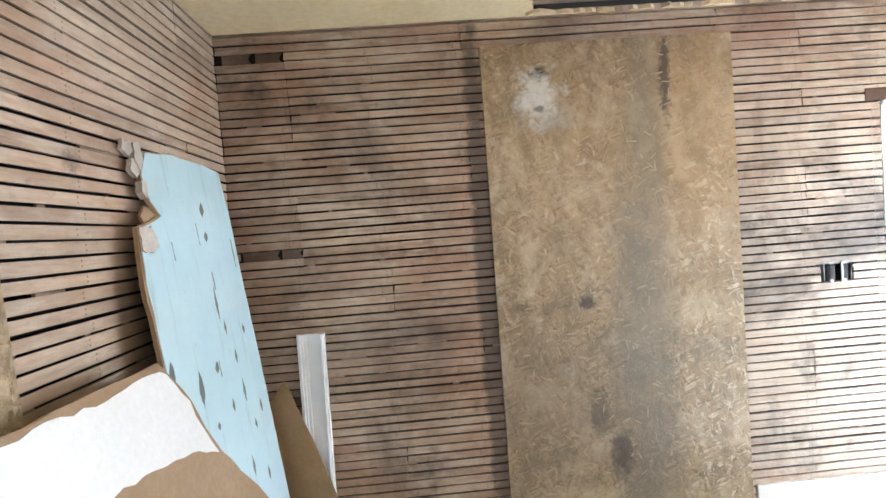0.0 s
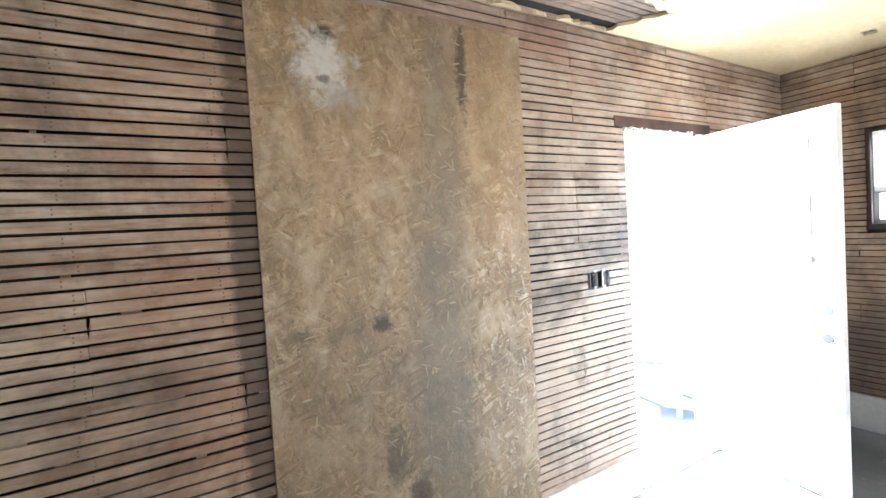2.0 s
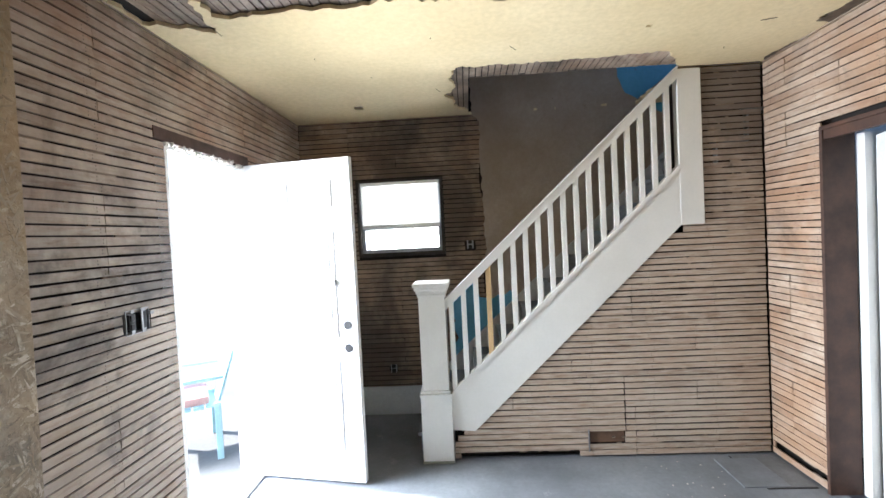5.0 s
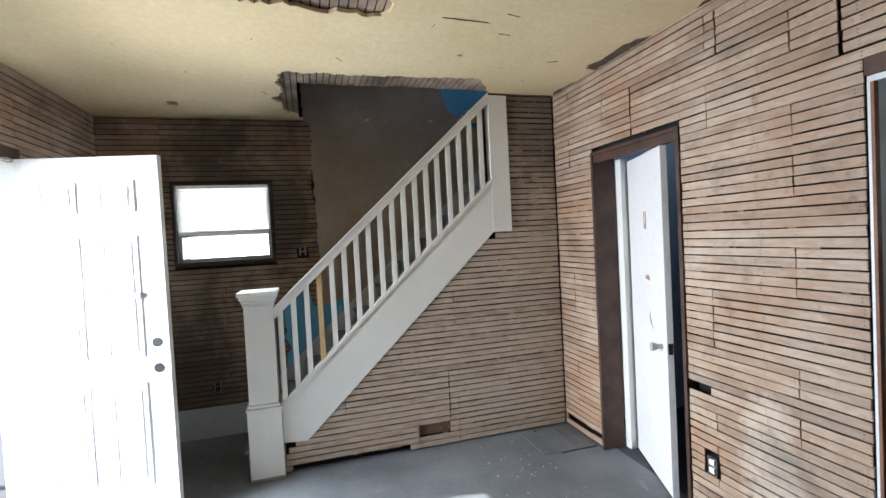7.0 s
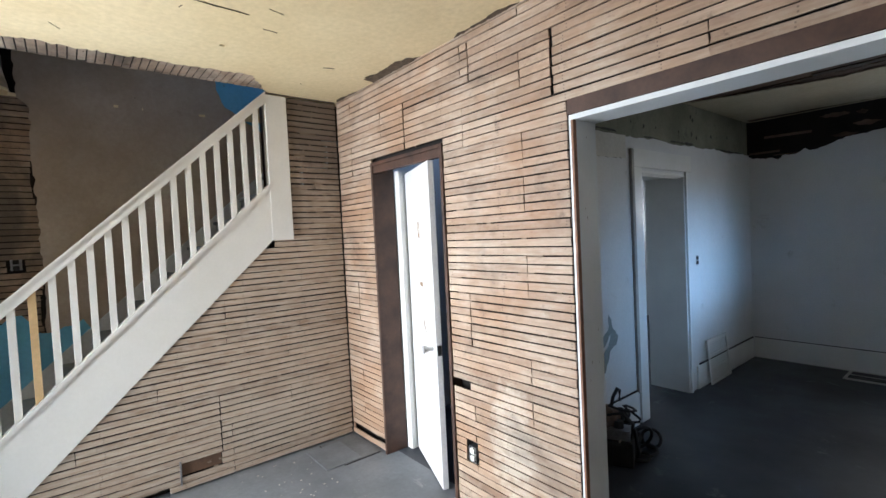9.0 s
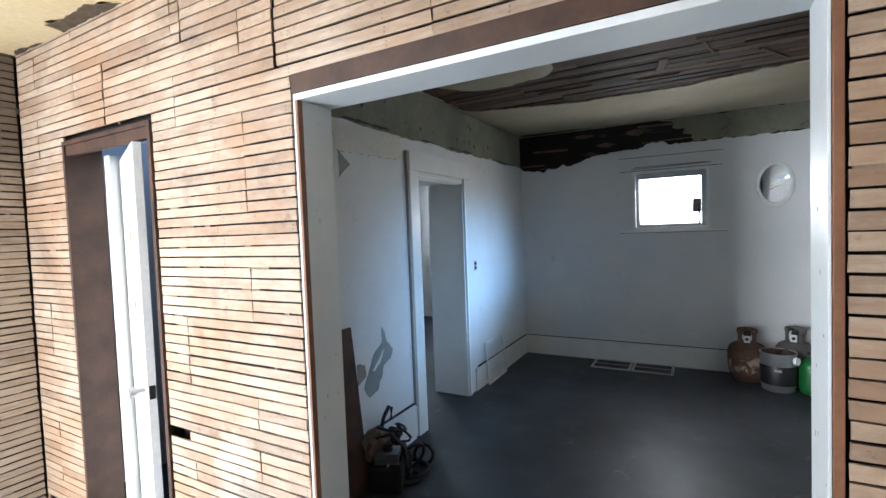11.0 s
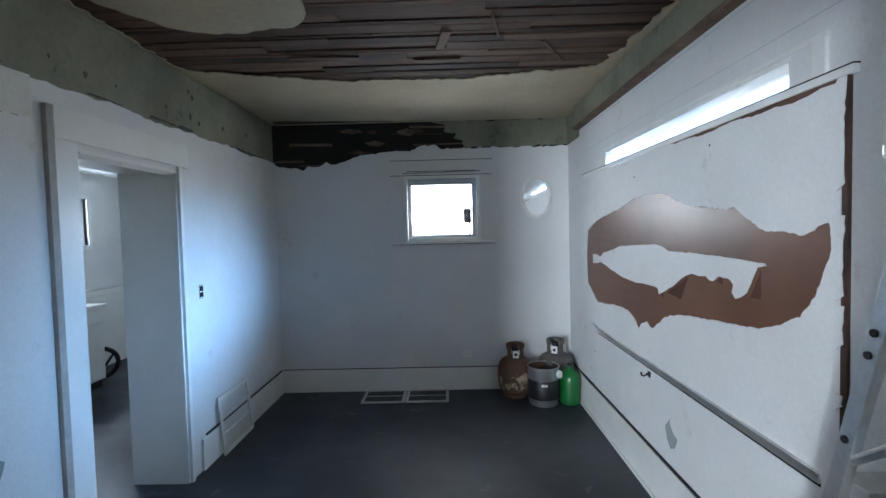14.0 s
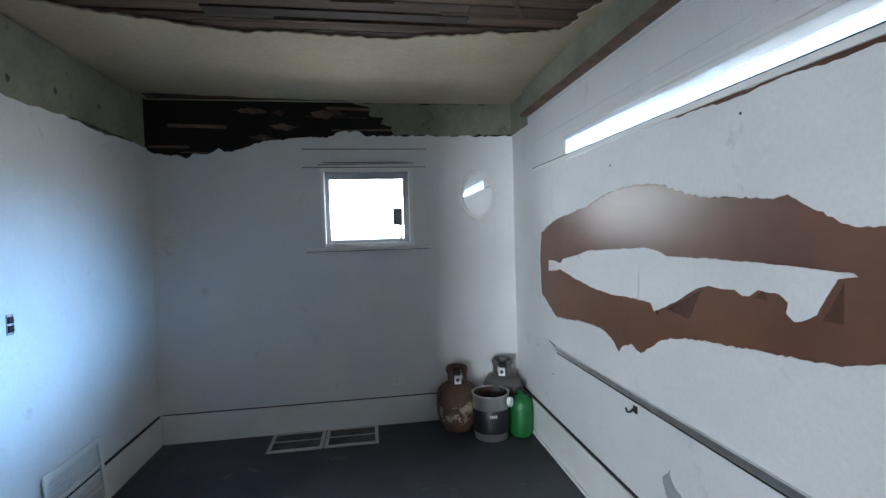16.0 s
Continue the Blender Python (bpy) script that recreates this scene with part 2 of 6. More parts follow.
GREEN = mottled("green_plaster", (0.30, 0.295, 0.215), (0.185, 0.185, 0.135), 2.2, 35, 0.85, 0.4, dirt=(0.075, 0.075, 0.06), dirt_from=0.60)
JAMB_PAINT = mottled("pale_blue_grey_paint", (0.76, 0.80, 0.81), (0.69, 0.73, 0.74), 3, 60, 0.45, 0.1, dirt=(0.42, 0.43, 0.42), dirt_from=0.68, speckle=0.1)
WHITE_WALL = mottled("white_wall_paint", (0.78, 0.78, 0.77), (0.70, 0.705, 0.69), 1.3, 70, 0.68, 0.35, 0.003, dirt=(0.52, 0.51, 0.47), dirt_from=0.62, speckle=0.22)
WHITE_TRIM = mottled("white_gloss_trim", (0.82, 0.82, 0.79), (0.75, 0.75, 0.71), 3, 60, 0.4, 0.1, dirt=(0.5, 0.47, 0.4), dirt_from=0.70, speckle=0.1)
BROWN_PLASTER = mottled("brown_coat_plaster", (0.46, 0.385, 0.315), (0.35, 0.28, 0.215), 1.5, 40, 0.9, 0.3, dirt=(0.22, 0.165, 0.125), dirt_from=0.64)
FLOOR = mottled("grey_painted_floor", (0.21, 0.225, 0.24), (0.12, 0.13, 0.14), 1.6, 35, 0.5, 0.35, dirt=(0.33, 0.325, 0.315), dirt_from=0.61)
# Darker copy of the grey floor, with the dim rooms' shade in its colour.
FLOOR_SHADED = mottled("shaded_grey_floor", (0.048, 0.053, 0.064), (0.020, 0.022, 0.028), 1.1, 60, 0.5, 0.3, dirt=(0.14, 0.145, 0.15), dirt_from=0.61)
SKY_BLUE = mottled("old_bright_blue_paint", (0.16, 0.45, 0.66), (0.12, 0.37, 0.56), 2, 40, 0.7)
GYPSUM = mottled("paper_faced_gypsum", (0.37, 0.26, 0.155), (0.29, 0.20, 0.12), 3, 60, 0.85, 0.3)
CRUMB = mottled("broken_plaster", (0.6, 0.56, 0.5), (0.42, 0.38, 0.33), 8, 80, 0.95, 0.6)


def glossy_hardboard():
    """Smooth brown hardboard, polished in long strokes, with traces of white face paper."""
    n = Nodes("brown_hardboard", 0.24)
    p = n.place()
    stroke = n.noise(n.stretch(p, 1, 2.5, 70), 1.0, 5, 0.65)
    big = n.noise(p, 2.0, 5)
    c = n.mix(n.span(big, 0.35, 0.68), (0.17, 0.078, 0.043), (0.115, 0.052, 0.03))
    c = n.mix(n.span(stroke, 0.4, 0.7, 0, 0.08), c, (0.20, 0.105, 0.065))
    bits = n.noise(n.stretch(p, 1, 9, 26), 1.0, 6, 0.75)
    c = n.mix(n.span(bits, 0.76, 0.80, 0, 0.6), c, (0.46, 0.40, 0.36))
    return n.done(c, stroke, 0.03, 0.001, n.span(stroke, 0.3, 0.7, 0.29, 0.40))


HARDBOARD = glossy_hardboard()
BROWN_BACK = mottled("brown_paper_back", (0.105, 0.047, 0.026), (0.075, 0.033, 0.018), 5, 50, 0.7)
GLOSS_BLACK = mottled("black_enamel", (0.010, 0.010, 0.011), (0.006, 0.006, 0.007), 8, 60, 0.45)
METAL = mottled("dull_metal", (0.45, 0.45, 0.45), (0.3, 0.3, 0.3), 8, 60, 0.4, 0.15, metal=0.9)
BLACK = mottled("black_plastic", (0.012, 0.012, 0.013), (0.007, 0.007, 0.008), 8, 60, 0.6)
CHARRED = mottled("damp_dark_wood", (0.22, 0.15, 0.11), (0.08, 0.054, 0.04), 4, 40, 0.85, 0.7)
BRIGHT_METAL = mottled("worn_aluminium", (0.80, 0.80, 0.79), (0.66, 0.66, 0.65), 9, 60, 0.38, 0.15, dirt=(0.3, 0.29, 0.27), dirt_from=0.66, metal=0.9)
ROT = mottled("dark_chip", (0.14, 0.10, 0.06), (0.08, 0.06, 0.04), 20, 80, 0.9)
PALE_WOOD = mottled("new_pine", (0.66, 0.47, 0.24), (0.56, 0.38, 0.18), 5, 50, 0.6)


def glass_pane():
    n = Nodes("window_glass", 0.02)
    n.b.inputs["Transmission Weight"].default_value = 1.0
    n.b.inputs["IOR"].default_value = 1.45
    return n.done((0.95, 0.97, 0.98))


def mirror_glass():
    n = Nodes("mirror_glass", 0.03, 1.0)
    return n.done(n.mix(n.span(n.noise(n.place(), 30), 0.6, 0.8, 0, 0.1), (0.85, 0.86, 0.86), (0.6, 0.6, 0.58)))


GLASS, MIRROR = glass_pane(), mirror_glass()

# ---- mesh helpers ----


def box(bm, lo, hi, bevel=0.0, m=None):
    vs = [bm.verts.new((x, y, z)) for x in (lo[0], hi[0]) for y in (lo[1], hi[1]) for z in (lo[2], hi[2])]
    faces = [bm.faces.new([vs[k] for k in f]) for f in ((0, 1, 3, 2), (4, 6, 7, 5), (0, 4, 5, 1), (2, 3, 7, 6), (0, 2, 6, 4), (1, 5, 7, 3))]
    if m is not None:
        bmesh.ops.transform(bm, matrix=m, verts=vs)
    if bevel:
        es = list({e for f in faces for e in f.edges})
        bmesh.ops.bevel(bm, geom=es, offset=bevel, segments=2, affect="EDGES", profile=0.6)
    return bm


def boxed(lo, hi, bevel=0.0, m=None):
    return box(bmesh.new(), lo, hi, bevel, m)


def prism(poly, to3, depth):
    """A flat outline, taken into space by to3, and swept by the vector depth."""
    bm = bmesh.new()
    a = [bm.verts.new(to3(*p)) for p in poly]
    b = [bm.verts.new(Vector(to3(*p)) + Vector(depth)) for p in poly]
    bm.faces.new(a)
    bm.faces.new(list(reversed(b)))
    for k in range(len(poly)):
        j = (k + 1) % len(poly)
        bm.faces.new((a[k], b[k], b[j], a[j]))
    bmesh.ops.recalc_face_normals(bm, faces=bm.faces)
    return bm


def sheet(outer, holes, to3, depth):
    """A flat sheet with holes of any outline, swept by the vector depth."""
    bm = bmesh.new()
    for loop in (outer, *holes):
        vs = [bm.verts.new(to3(*p)) for p in loop]
        for k in range(len(vs)):
            bm.edges.new((vs[k], vs[(k + 1) % len(vs)]))
    bmesh.ops.triangle_fill(bm, edges=bm.edges[:], use_beauty=True)
    out = bmesh.ops.extrude_face_region(bm, geom=bm.faces[:])
    bmesh.ops.translate(bm, vec=Vector(depth), verts=[v for v in out["geom"] if isinstance(v, bmesh.types.BMVert)])
    bmesh.ops.recalc_face_normals(bm, faces=bm.faces)
    return bm


def ragged(poly, amp, step, seed=0):
    """The outline with its sides broken up, as torn paper or plaster."""
    rnd, out = random.Random(seed), []
    for k in range(len(poly)):
        a, b = Vector(poly[k]), Vector(poly[(k + 1) % len(poly)])
        d = b - a
        count = max(1, int(d.length / step))
        side = Vector((-d.y, d.x)).normalized()
        for i in range(count):
            s = i / count
            off = 0 if i == 0 else amp * (noise.noise(((a.x + d.x * s) * 9, (a.y + d.y * s) * 9, seed)) * 1.2 + rnd.uniform(-0.7, 0.7))
            out.append(tuple(a + d * s + side * off))
    return out


def rod(bm, p0, p1, r0, r1=None, seg=12):
    p0, p1 = Vector(p0), Vector(p1)
    m = Matrix.Translation((p0 + p1) / 2) @ (p1 - p0).to_track_quat("Z", "Y").to_matrix().to_4x4()
    bmesh.ops.create_cone(bm, cap_ends=True, segments=seg, radius1=r0, radius2=r0 if r1 is None else r1, depth=(p1 - p0).length, matrix=m)
    return bm


def turned(profile, seg=28, cap=True):
    """A body of revolution from (radius, height) pairs."""
    bm = bmesh.new()
    rings = [[bm.verts.new((r * math.cos(2 * math.pi * k / seg), r * math.sin(2 * math.pi * k / seg), z)) for k in range(seg)] for r, z in profile]
    for a, b in zip(rings, rings[1:]):
        for k in range(seg):
            bm.faces.new((a[k], a[(k + 1) % seg], b[(k + 1) % seg], b[k]))
    if cap:
        bm.faces.new(list(reversed(rings[0])))
        bm.faces.new(rings[-1])
    for f in bm.faces:
        f.smooth = len(f.verts) == 4
    return bm


def tube(points, radius, seg=8, closed=False):
    bm = bmesh.new()
    pts = [Vector(p) for p in points]
    n, rings = len(pts), []
    for k, p in enumerate(pts):
        d = (pts[(k + 1) % n] - pts[k - 1]) if closed else pts[min(k + 1, n - 1)] - pts[max(k - 1, 0)]
        q = d.to_track_quat("Z", "Y")
        rings.append([bm.verts.new(p + q @ Vector((radius * math.cos(2 * math.pi * i / seg), radius * math.sin(2 * math.pi * i / seg), 0))) for i in range(seg)])
    for k in range(n if closed else n - 1):
        a, b = rings[k], rings[(k + 1) % n]
        for i in range(seg):
            bm.faces.new((a[i], a[(i + 1) % seg], b[(i + 1) % seg], b[i])).smooth = True
    if not closed:
        bm.faces.new(list(reversed(rings[0])))
        bm.faces.new(rings[-1])
    return bm


def mesh(name, bm, material):
    d = bpy.data.meshes.new(name)
    bm.to_mesh(d)
    bm.free()
    d.materials.append(material)
    return d


def part(name, bm, material, parent, label=""):
    o = new(name, mesh(name, bm, material))
    o.parent = parent
    return tagged(o, label)


def single(name, bm, material, label, category, group="", kind="", m=None):
    o = new(name, mesh(name, bm, material))
    if m is not None:
        o.matrix_world = m
    return tagged(o, label, category, group, kind)


def thing(name, label, category, m=None, group="", kind=""):
    o = new(name)
    o.empty_display_size = 0.1
    if m is not None:
        o.matrix_world = m
    return tagged(o, label, category, group, kind)


def structure(name, bm, material, label, category="wall"):
    return single(name, bm, material, label, category, kind="structure")


# ---- plan ----
NORTH, SOUTH, WEST, EAST, CEIL = 3.375, 0.0, 0.58, 5.565, 2.563
STAIR = 4.69
KW, KE, KS, KN = 0.455, 3.238, -4.171, -0.16
FD = (3.74, 4.53, 2.06)
SD = (3.46, 4.19, 2.01)
OP = (1.18, 2.58, 1.975)
WIN_E = (2.166, 2.867, 1.417, 2.032)
WIN_K = (1.304, 2.0, 1.452, 2.024)
KD = (-2.565, -1.80, 1.94)
TRANSOM = (-3.146, -1.318, 1.90, 2.082)
PITCH, LATH_H, LATH_T, CAVITY = 0.041, 0.0332, 0.008, 0.06


def stringer_low(y):
    return 0.206 + (1.954 - y) * 0.9427


def stringer_top(y):
    return 0.435 + (2.113 - y) * 0.9318


# ---- floors and ground ----
structure("floor", boxed((0.3, -0.08, -0.12), (5.75, 3.56, 0)), FLOOR, "dusty grey painted living room floor", "floor")
structure("floor_kitchen", boxed((0.2, -4.5, -0.12), (3.58, -0.08, 0)), FLOOR_SHADED, "blue-grey kitchen floor with its shade in the colour", "floor")
structure("floor_bath", boxed((3.58, -6.0, -0.12), (6.0, -0.08, 0)), FLOOR_SHADED, "grey back room floor with its shade in the colour", "floor")

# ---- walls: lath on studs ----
# Wall backing is coloured near-black so the lath gaps look shaded.
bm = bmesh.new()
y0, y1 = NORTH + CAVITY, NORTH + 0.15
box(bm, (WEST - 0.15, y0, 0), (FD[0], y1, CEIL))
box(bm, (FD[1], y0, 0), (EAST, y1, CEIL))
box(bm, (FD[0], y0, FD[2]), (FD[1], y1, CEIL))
wall_north = structure("wall_north", bm, SHADE_BLACK, "north wall stripped to bare brown wooden lath")
wall_west = structure("wall_west", boxed((WEST - 0.15, -0.16, 0), (WEST - CAVITY, NORTH + CAVITY, CEIL)), SHADE_BLACK, "west wall stripped to bare wooden lath")
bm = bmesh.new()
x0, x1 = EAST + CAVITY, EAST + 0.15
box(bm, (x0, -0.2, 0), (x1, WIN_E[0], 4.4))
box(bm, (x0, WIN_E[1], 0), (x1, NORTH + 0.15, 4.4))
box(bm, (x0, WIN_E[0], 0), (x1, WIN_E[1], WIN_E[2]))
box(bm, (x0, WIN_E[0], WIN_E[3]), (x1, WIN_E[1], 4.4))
wall_east = structure("wall_east", bm, SHADE_BLACK, "east wall of sooty bare lath beside brown plaster")
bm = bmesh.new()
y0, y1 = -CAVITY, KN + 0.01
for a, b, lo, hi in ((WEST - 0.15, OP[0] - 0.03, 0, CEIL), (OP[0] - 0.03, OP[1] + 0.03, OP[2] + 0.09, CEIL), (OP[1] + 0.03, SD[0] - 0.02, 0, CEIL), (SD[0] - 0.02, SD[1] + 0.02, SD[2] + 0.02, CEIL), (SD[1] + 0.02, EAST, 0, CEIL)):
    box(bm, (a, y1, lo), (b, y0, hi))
wall_south = structure("wall_south", bm, SHADE_BLACK, "south wall of pale dusty bare lath")
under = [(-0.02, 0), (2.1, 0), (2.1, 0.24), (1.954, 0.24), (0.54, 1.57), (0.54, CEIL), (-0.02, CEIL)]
wall_stair = structure("wall_stair", prism(under, lambda y, z: (STAIR + CAVITY, y, z), (0.06, 0, 0)), SHADE_BLACK, "lath wall closing the space under the stairs")


def unit_lath(seed):
    """One strip, a metre long, a little crooked, with split ends."""
    rnd, bm = random.Random(seed), bmesh.new()
    rings = []
    for k in range(6):
        x = -0.5 + k / 5
        lo, hi = -LATH_H / 2 + rnd.uniform(-0.001, 0.001), LATH_H / 2 + rnd.uniform(-0.001, 0.001)
        bow = rnd.uniform(-0.0012, 0.0012)
        rings.append([bm.verts.new((x + (rnd.uniform(-0.004, 0.004) if k in (0, 5) else 0), y, z)) for y, z in ((bow, lo), (bow, hi), (LATH_T, hi), (LATH_T, lo))])
    for a, b in zip(rings, rings[1:]):
        for i in range(4):
            bm.faces.new((a[i], a[(i + 1) % 4], b[(i + 1) % 4], b[i]))
    bm.faces.new(rings[0])
    bm.faces.new(list(reversed(rings[-1])))
    bmesh.ops.recalc_face_normals(bm, faces=bm.faces)
    return bm


UNIT = {m.name: [mesh("lath", unit_lath(k), m) for k in range(8)] for m in (LATH, LATH_PALE, LATH_SOUTH, LATH_STAIR, LATH_SOOT)}


def lath_up(parent, material, spans, turn, at, seed, gaps=(), stud=0.406, first=0.0, wide=1.0):
    """Nails laths on a wall. spans(z): the stretches that a row covers; turn, at: how a strip lies; gaps: stretches without laths."""
    rnd = random.Random(seed)
    rows = int((CEIL - 0.02) / PITCH) + 1
    left, shift = 0, 0
    for row in range(rows):
        if left <= 0:
            left, shift = rnd.randint(4, 9), (shift + rnd.choice((1, 2))) % 3
        left -= 1
        z = 0.03 + row * PITCH
        for a, b in spans(z):
            cuts = [a] + [c for c in (first + stud * (3 * k + shift) for k in range(-2, 8)) if a + 0.12 < c < b - 0.12] + [b]
            for c, d in zip(cuts, cuts[1:]):
                pieces = [(c, d)]
                for g0, g1, gz0, gz1 in gaps:
                    if gz0 < z < gz1:
                        pieces = [q for p, r in pieces for q in ((p, min(r, g0)), (max(p, g1), r)) if q[1] - q[0] > 0.03]
                for p, r in pieces:
                    o = new("lath", rnd.choice(UNIT[material.name]))
                    o.parent = parent
                    p, r = p + rnd.uniform(0, 0.004), r - rnd.uniform(0, 0.004)
                    o.matrix_local = at((p + r) / 2, z + rnd.uniform(-0.0008, 0.0008)) @ pose(0, 0, 0, rnd.uniform(-2, 2), rnd.uniform(-0.06, 0.06), turn) @ Matrix.Diagonal((r - p, 1, wide * rnd.uniform(0.93, 1.05), 1))


def without(spans, a, b):
    return [q for p, r in spans for q in ((p, min(r, a)), (max(p, b), r)) if q[1] - q[0] > 0.02]

# ---- living room: plaster, ceiling ----
out = [(-0.2, 0.0), (1.83, 0.0), (1.80, 1.0), (1.79, 1.5), (1.81, 2.3), (1.80, 2.5), (1.86, 2.563), (1.86, 4.3), (-0.2, 4.3)]
brown_wall = part("plaster", sheet(ragged(out, 0.012, 0.03, 3), (), lambda y, z: (EAST + 0.012, y, z), (-0.014, 0, 0)), BROWN_PLASTER, wall_east, "brown base-coat plaster with a broken edge")
blue_low = [(1.5, 0.8), (1.75, 0.55), (2.08, 0.3), (2.1, 1.0), (1.98, 1.12), (1.75, 0.98), (1.6, 1.05)]
part("paint_patch", sheet(ragged(blue_low, 0.03, 0.05, 5), (), lambda y, z: (EAST - 0.004, y, z), (-0.006, 0, 0)), SKY_BLUE, wall_east, "remains of bright blue paint")
blue_high = [(-0.1, 2.42), (0.25, 2.47), (0.42, 2.56), (0.57, 2.66), (0.63, 2.80), (0.64, 3.4), (-0.1, 3.4)]
part("paint_patch", sheet(ragged(blue_high, 0.03, 0.05, 6), (), lambda y, z: (EAST - 0.003, y, z), (-0.003, 0, 0)), SKY_BLUE, wall_east, "remains of bright blue paint")
# Unseen head wall; its opening is added to let sky light reach the stairwell.
bm = bmesh.new()
for x0_, x1_, lo, hi in ((STAIR + 0.1, 4.82, 2.813, 4.4), (5.55, EAST + CAVITY, 2.813, 4.4), (4.82, 5.55, 2.813, 3.0), (4.82, 5.55, 4.34, 4.4)):
    box(bm, (x0_, -0.3, lo), (x1_, -0.16, hi))
structure("wall_stairwell", bm, BROWN_PLASTER, "brown plaster wall at the head of the stairs")
structure("wall_stairwell_west", boxed((STAIR, -0.3, CEIL + 0.26), (STAIR + 0.1, 2.3, 4.4)), BROWN_PLASTER, "brown plaster wall above the stairwell")
structure("wall_stairwell_north", boxed((STAIR, 2.3, CEIL + 0.26), (EAST + CAVITY, 2.4, 4.4)), BROWN_PLASTER, "brown plaster wall above the stairwell")
structure("ceiling_stairwell", boxed((STAIR, -0.3, 4.4), (EAST + 0.15, 2.4, 4.5)), CREAM, "upper ceiling over the stairs", "ceiling")

well = (STAIR + 0.01, EAST, 0.50, 1.90)
torn_well = [(4.44, 1.97), (4.43, 1.3), (4.40, 0.72), (4.66, 0.53), (4.72, 0.49), (EAST + 0.012, 0.49), (EAST + 0.012, 1.86), (5.3, 1.98), (4.95, 2.06), (4.80, 1.98), (4.62, 2.02)]
torn_main = [(2.02, NORTH - 0.004), (2.0, 3.22), (2.35, 2.75), (2.3, 2.2), (2.7, 1.8), (3.1, 1.62), (3.55, 1.45), (3.66, 1.55), (3.60, 1.95), (3.6, 2.5), (3.62, 3.0), (3.45, 3.04), (3.76, 3.1), (3.62, NORTH - 0.004)]
nick = [(4.10, 0.004), (3.60, 0.004), (3.66, 0.06), (3.9, 0.03), (4.08, 0.10)]
spot = [(5.12, 2.70), (5.22, 2.72), (5.21, 2.78), (5.11, 2.77)]
hole = [(4.015, 0.95), (4.04, 0.955), (4.04, 0.985), (4.015, 0.98)]
xy = lambda x, y: (x, y, CEIL)
bm = sheet([(WEST - 0.04, -0.04), (EAST + 0.04, -0.04), (EAST + 0.04, NORTH + 0.04), (WEST - 0.04, NORTH + 0.04)],
           (ragged(torn_well, 0.022, 0.022, 7), ragged(torn_main, 0.026, 0.028, 8), ragged(nick, 0.01, 0.04, 9), spot, hole), xy, (0, 0, 0.018))
structure("ceiling", bm, CREAM, "cream plaster ceiling with torn holes showing lath", "ceiling")
rnd = random.Random(11)
bm = bmesh.new()
for k in range(int((NORTH - 0.02) / PITCH)):
    y = 0.02 + k * PITCH
    x_end = STAIR + 0.02 if 0.5 < y < 1.9 else EAST
    x = WEST
    while x < x_end - 0.02:
        e = min(x_end, x + rnd.choice((0.81, 1.22)))
        if e == x_end and x_end < EAST:
            e -= rnd.uniform(0, 0.05)
        box(bm, (x + 0.002, y - 0.017, CEIL + 0.021 + rnd.uniform(0, 0.004)), (e - 0.002, y + 0.017, CEIL + 0.029))
        x = e
structure("ceiling_lath", bm, lath_wood("ceiling_lath_grey", 0.13, 0.04), "bare lath above the torn living room ceiling", "ceiling")
# Solid near-black boxes paint the shade of the joist space.
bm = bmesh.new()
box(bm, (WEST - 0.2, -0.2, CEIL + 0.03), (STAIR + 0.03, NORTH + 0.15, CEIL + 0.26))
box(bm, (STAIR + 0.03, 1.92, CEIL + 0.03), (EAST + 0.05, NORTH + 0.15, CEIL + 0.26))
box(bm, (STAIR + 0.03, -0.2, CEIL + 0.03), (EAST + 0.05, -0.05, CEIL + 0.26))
structure("ceiling_floor_above", bm, SHADE_BLACK, "joist space above the ceiling, shade put in its colour", "ceiling")

rnd = random.Random(12)
bm = bmesh.new()
for k in range(18):
    x, y, turn, w = rnd.uniform(2.8, 5.3), rnd.uniform(0.15, 3.1), rnd.uniform(-40, 40), rnd.choice((0.012, 0.02, 0.03, 0.07))
    box(bm, (-w / 2, -0.002, -0.0008), (w / 2, 0.002, 0.0008), m=pose(x, y, CEIL - 0.0005, 0, 0, turn))
for pts in (((4.13, 0.002), (4.11, 0.085), (3.95, 0.07), (3.75, 0.085), (3.66, 0.04), (3.60, 0.002)), ((3.30, 0.002), (3.24, 0.03), (3.1, 0.022), (2.95, 0.034), (2.84, 0.002)), ((4.66, 0.002), (4.62, 0.03), (4.45, 0.02), (4.36, 0.002))):
    torn_edge = prism(ragged(list(pts), 0.008, 0.02, len(pts)), lambda x, y: (x, y, CEIL - 0.004), (0, 0, 0.003))
    for f in torn_edge.faces:
        bm.faces.new([bm.verts.new(v.co) for v in f.verts])
    torn_edge.free()
for k, (x0_, y0_, x1_, y1_) in enumerate(((3.596, 1.199, 3.614, 0.958), (3.0, 1.6, 3.06, 1.1), (4.05, 0.40, 4.03, 0.33), (3.72, 0.86, 3.73, 0.79), (3.51, 0.90, 3.53, 0.83), (2.3, 0.6, 2.9, 0.52))):
    w = 0.004 + 0.002 * (k % 2)
    torn_edge = prism(ragged([(x0_, y0_), (x1_ - w / 2, y1_), (x1_ + w / 2, y1_), (x0_ + w, y0_)], 0.006, 0.025, 80 + k), lambda x, y: (x, y, CEIL - 0.003), (0, 0, 0.002))
    for f in torn_edge.faces:
        bm.faces.new([bm.verts.new(v.co) for v in f.verts])
    torn_edge.free()
o = single("ceiling_chips", bm, ROT, "small dark chips and cracks in the ceiling plaster", "debris", kind="stuff")

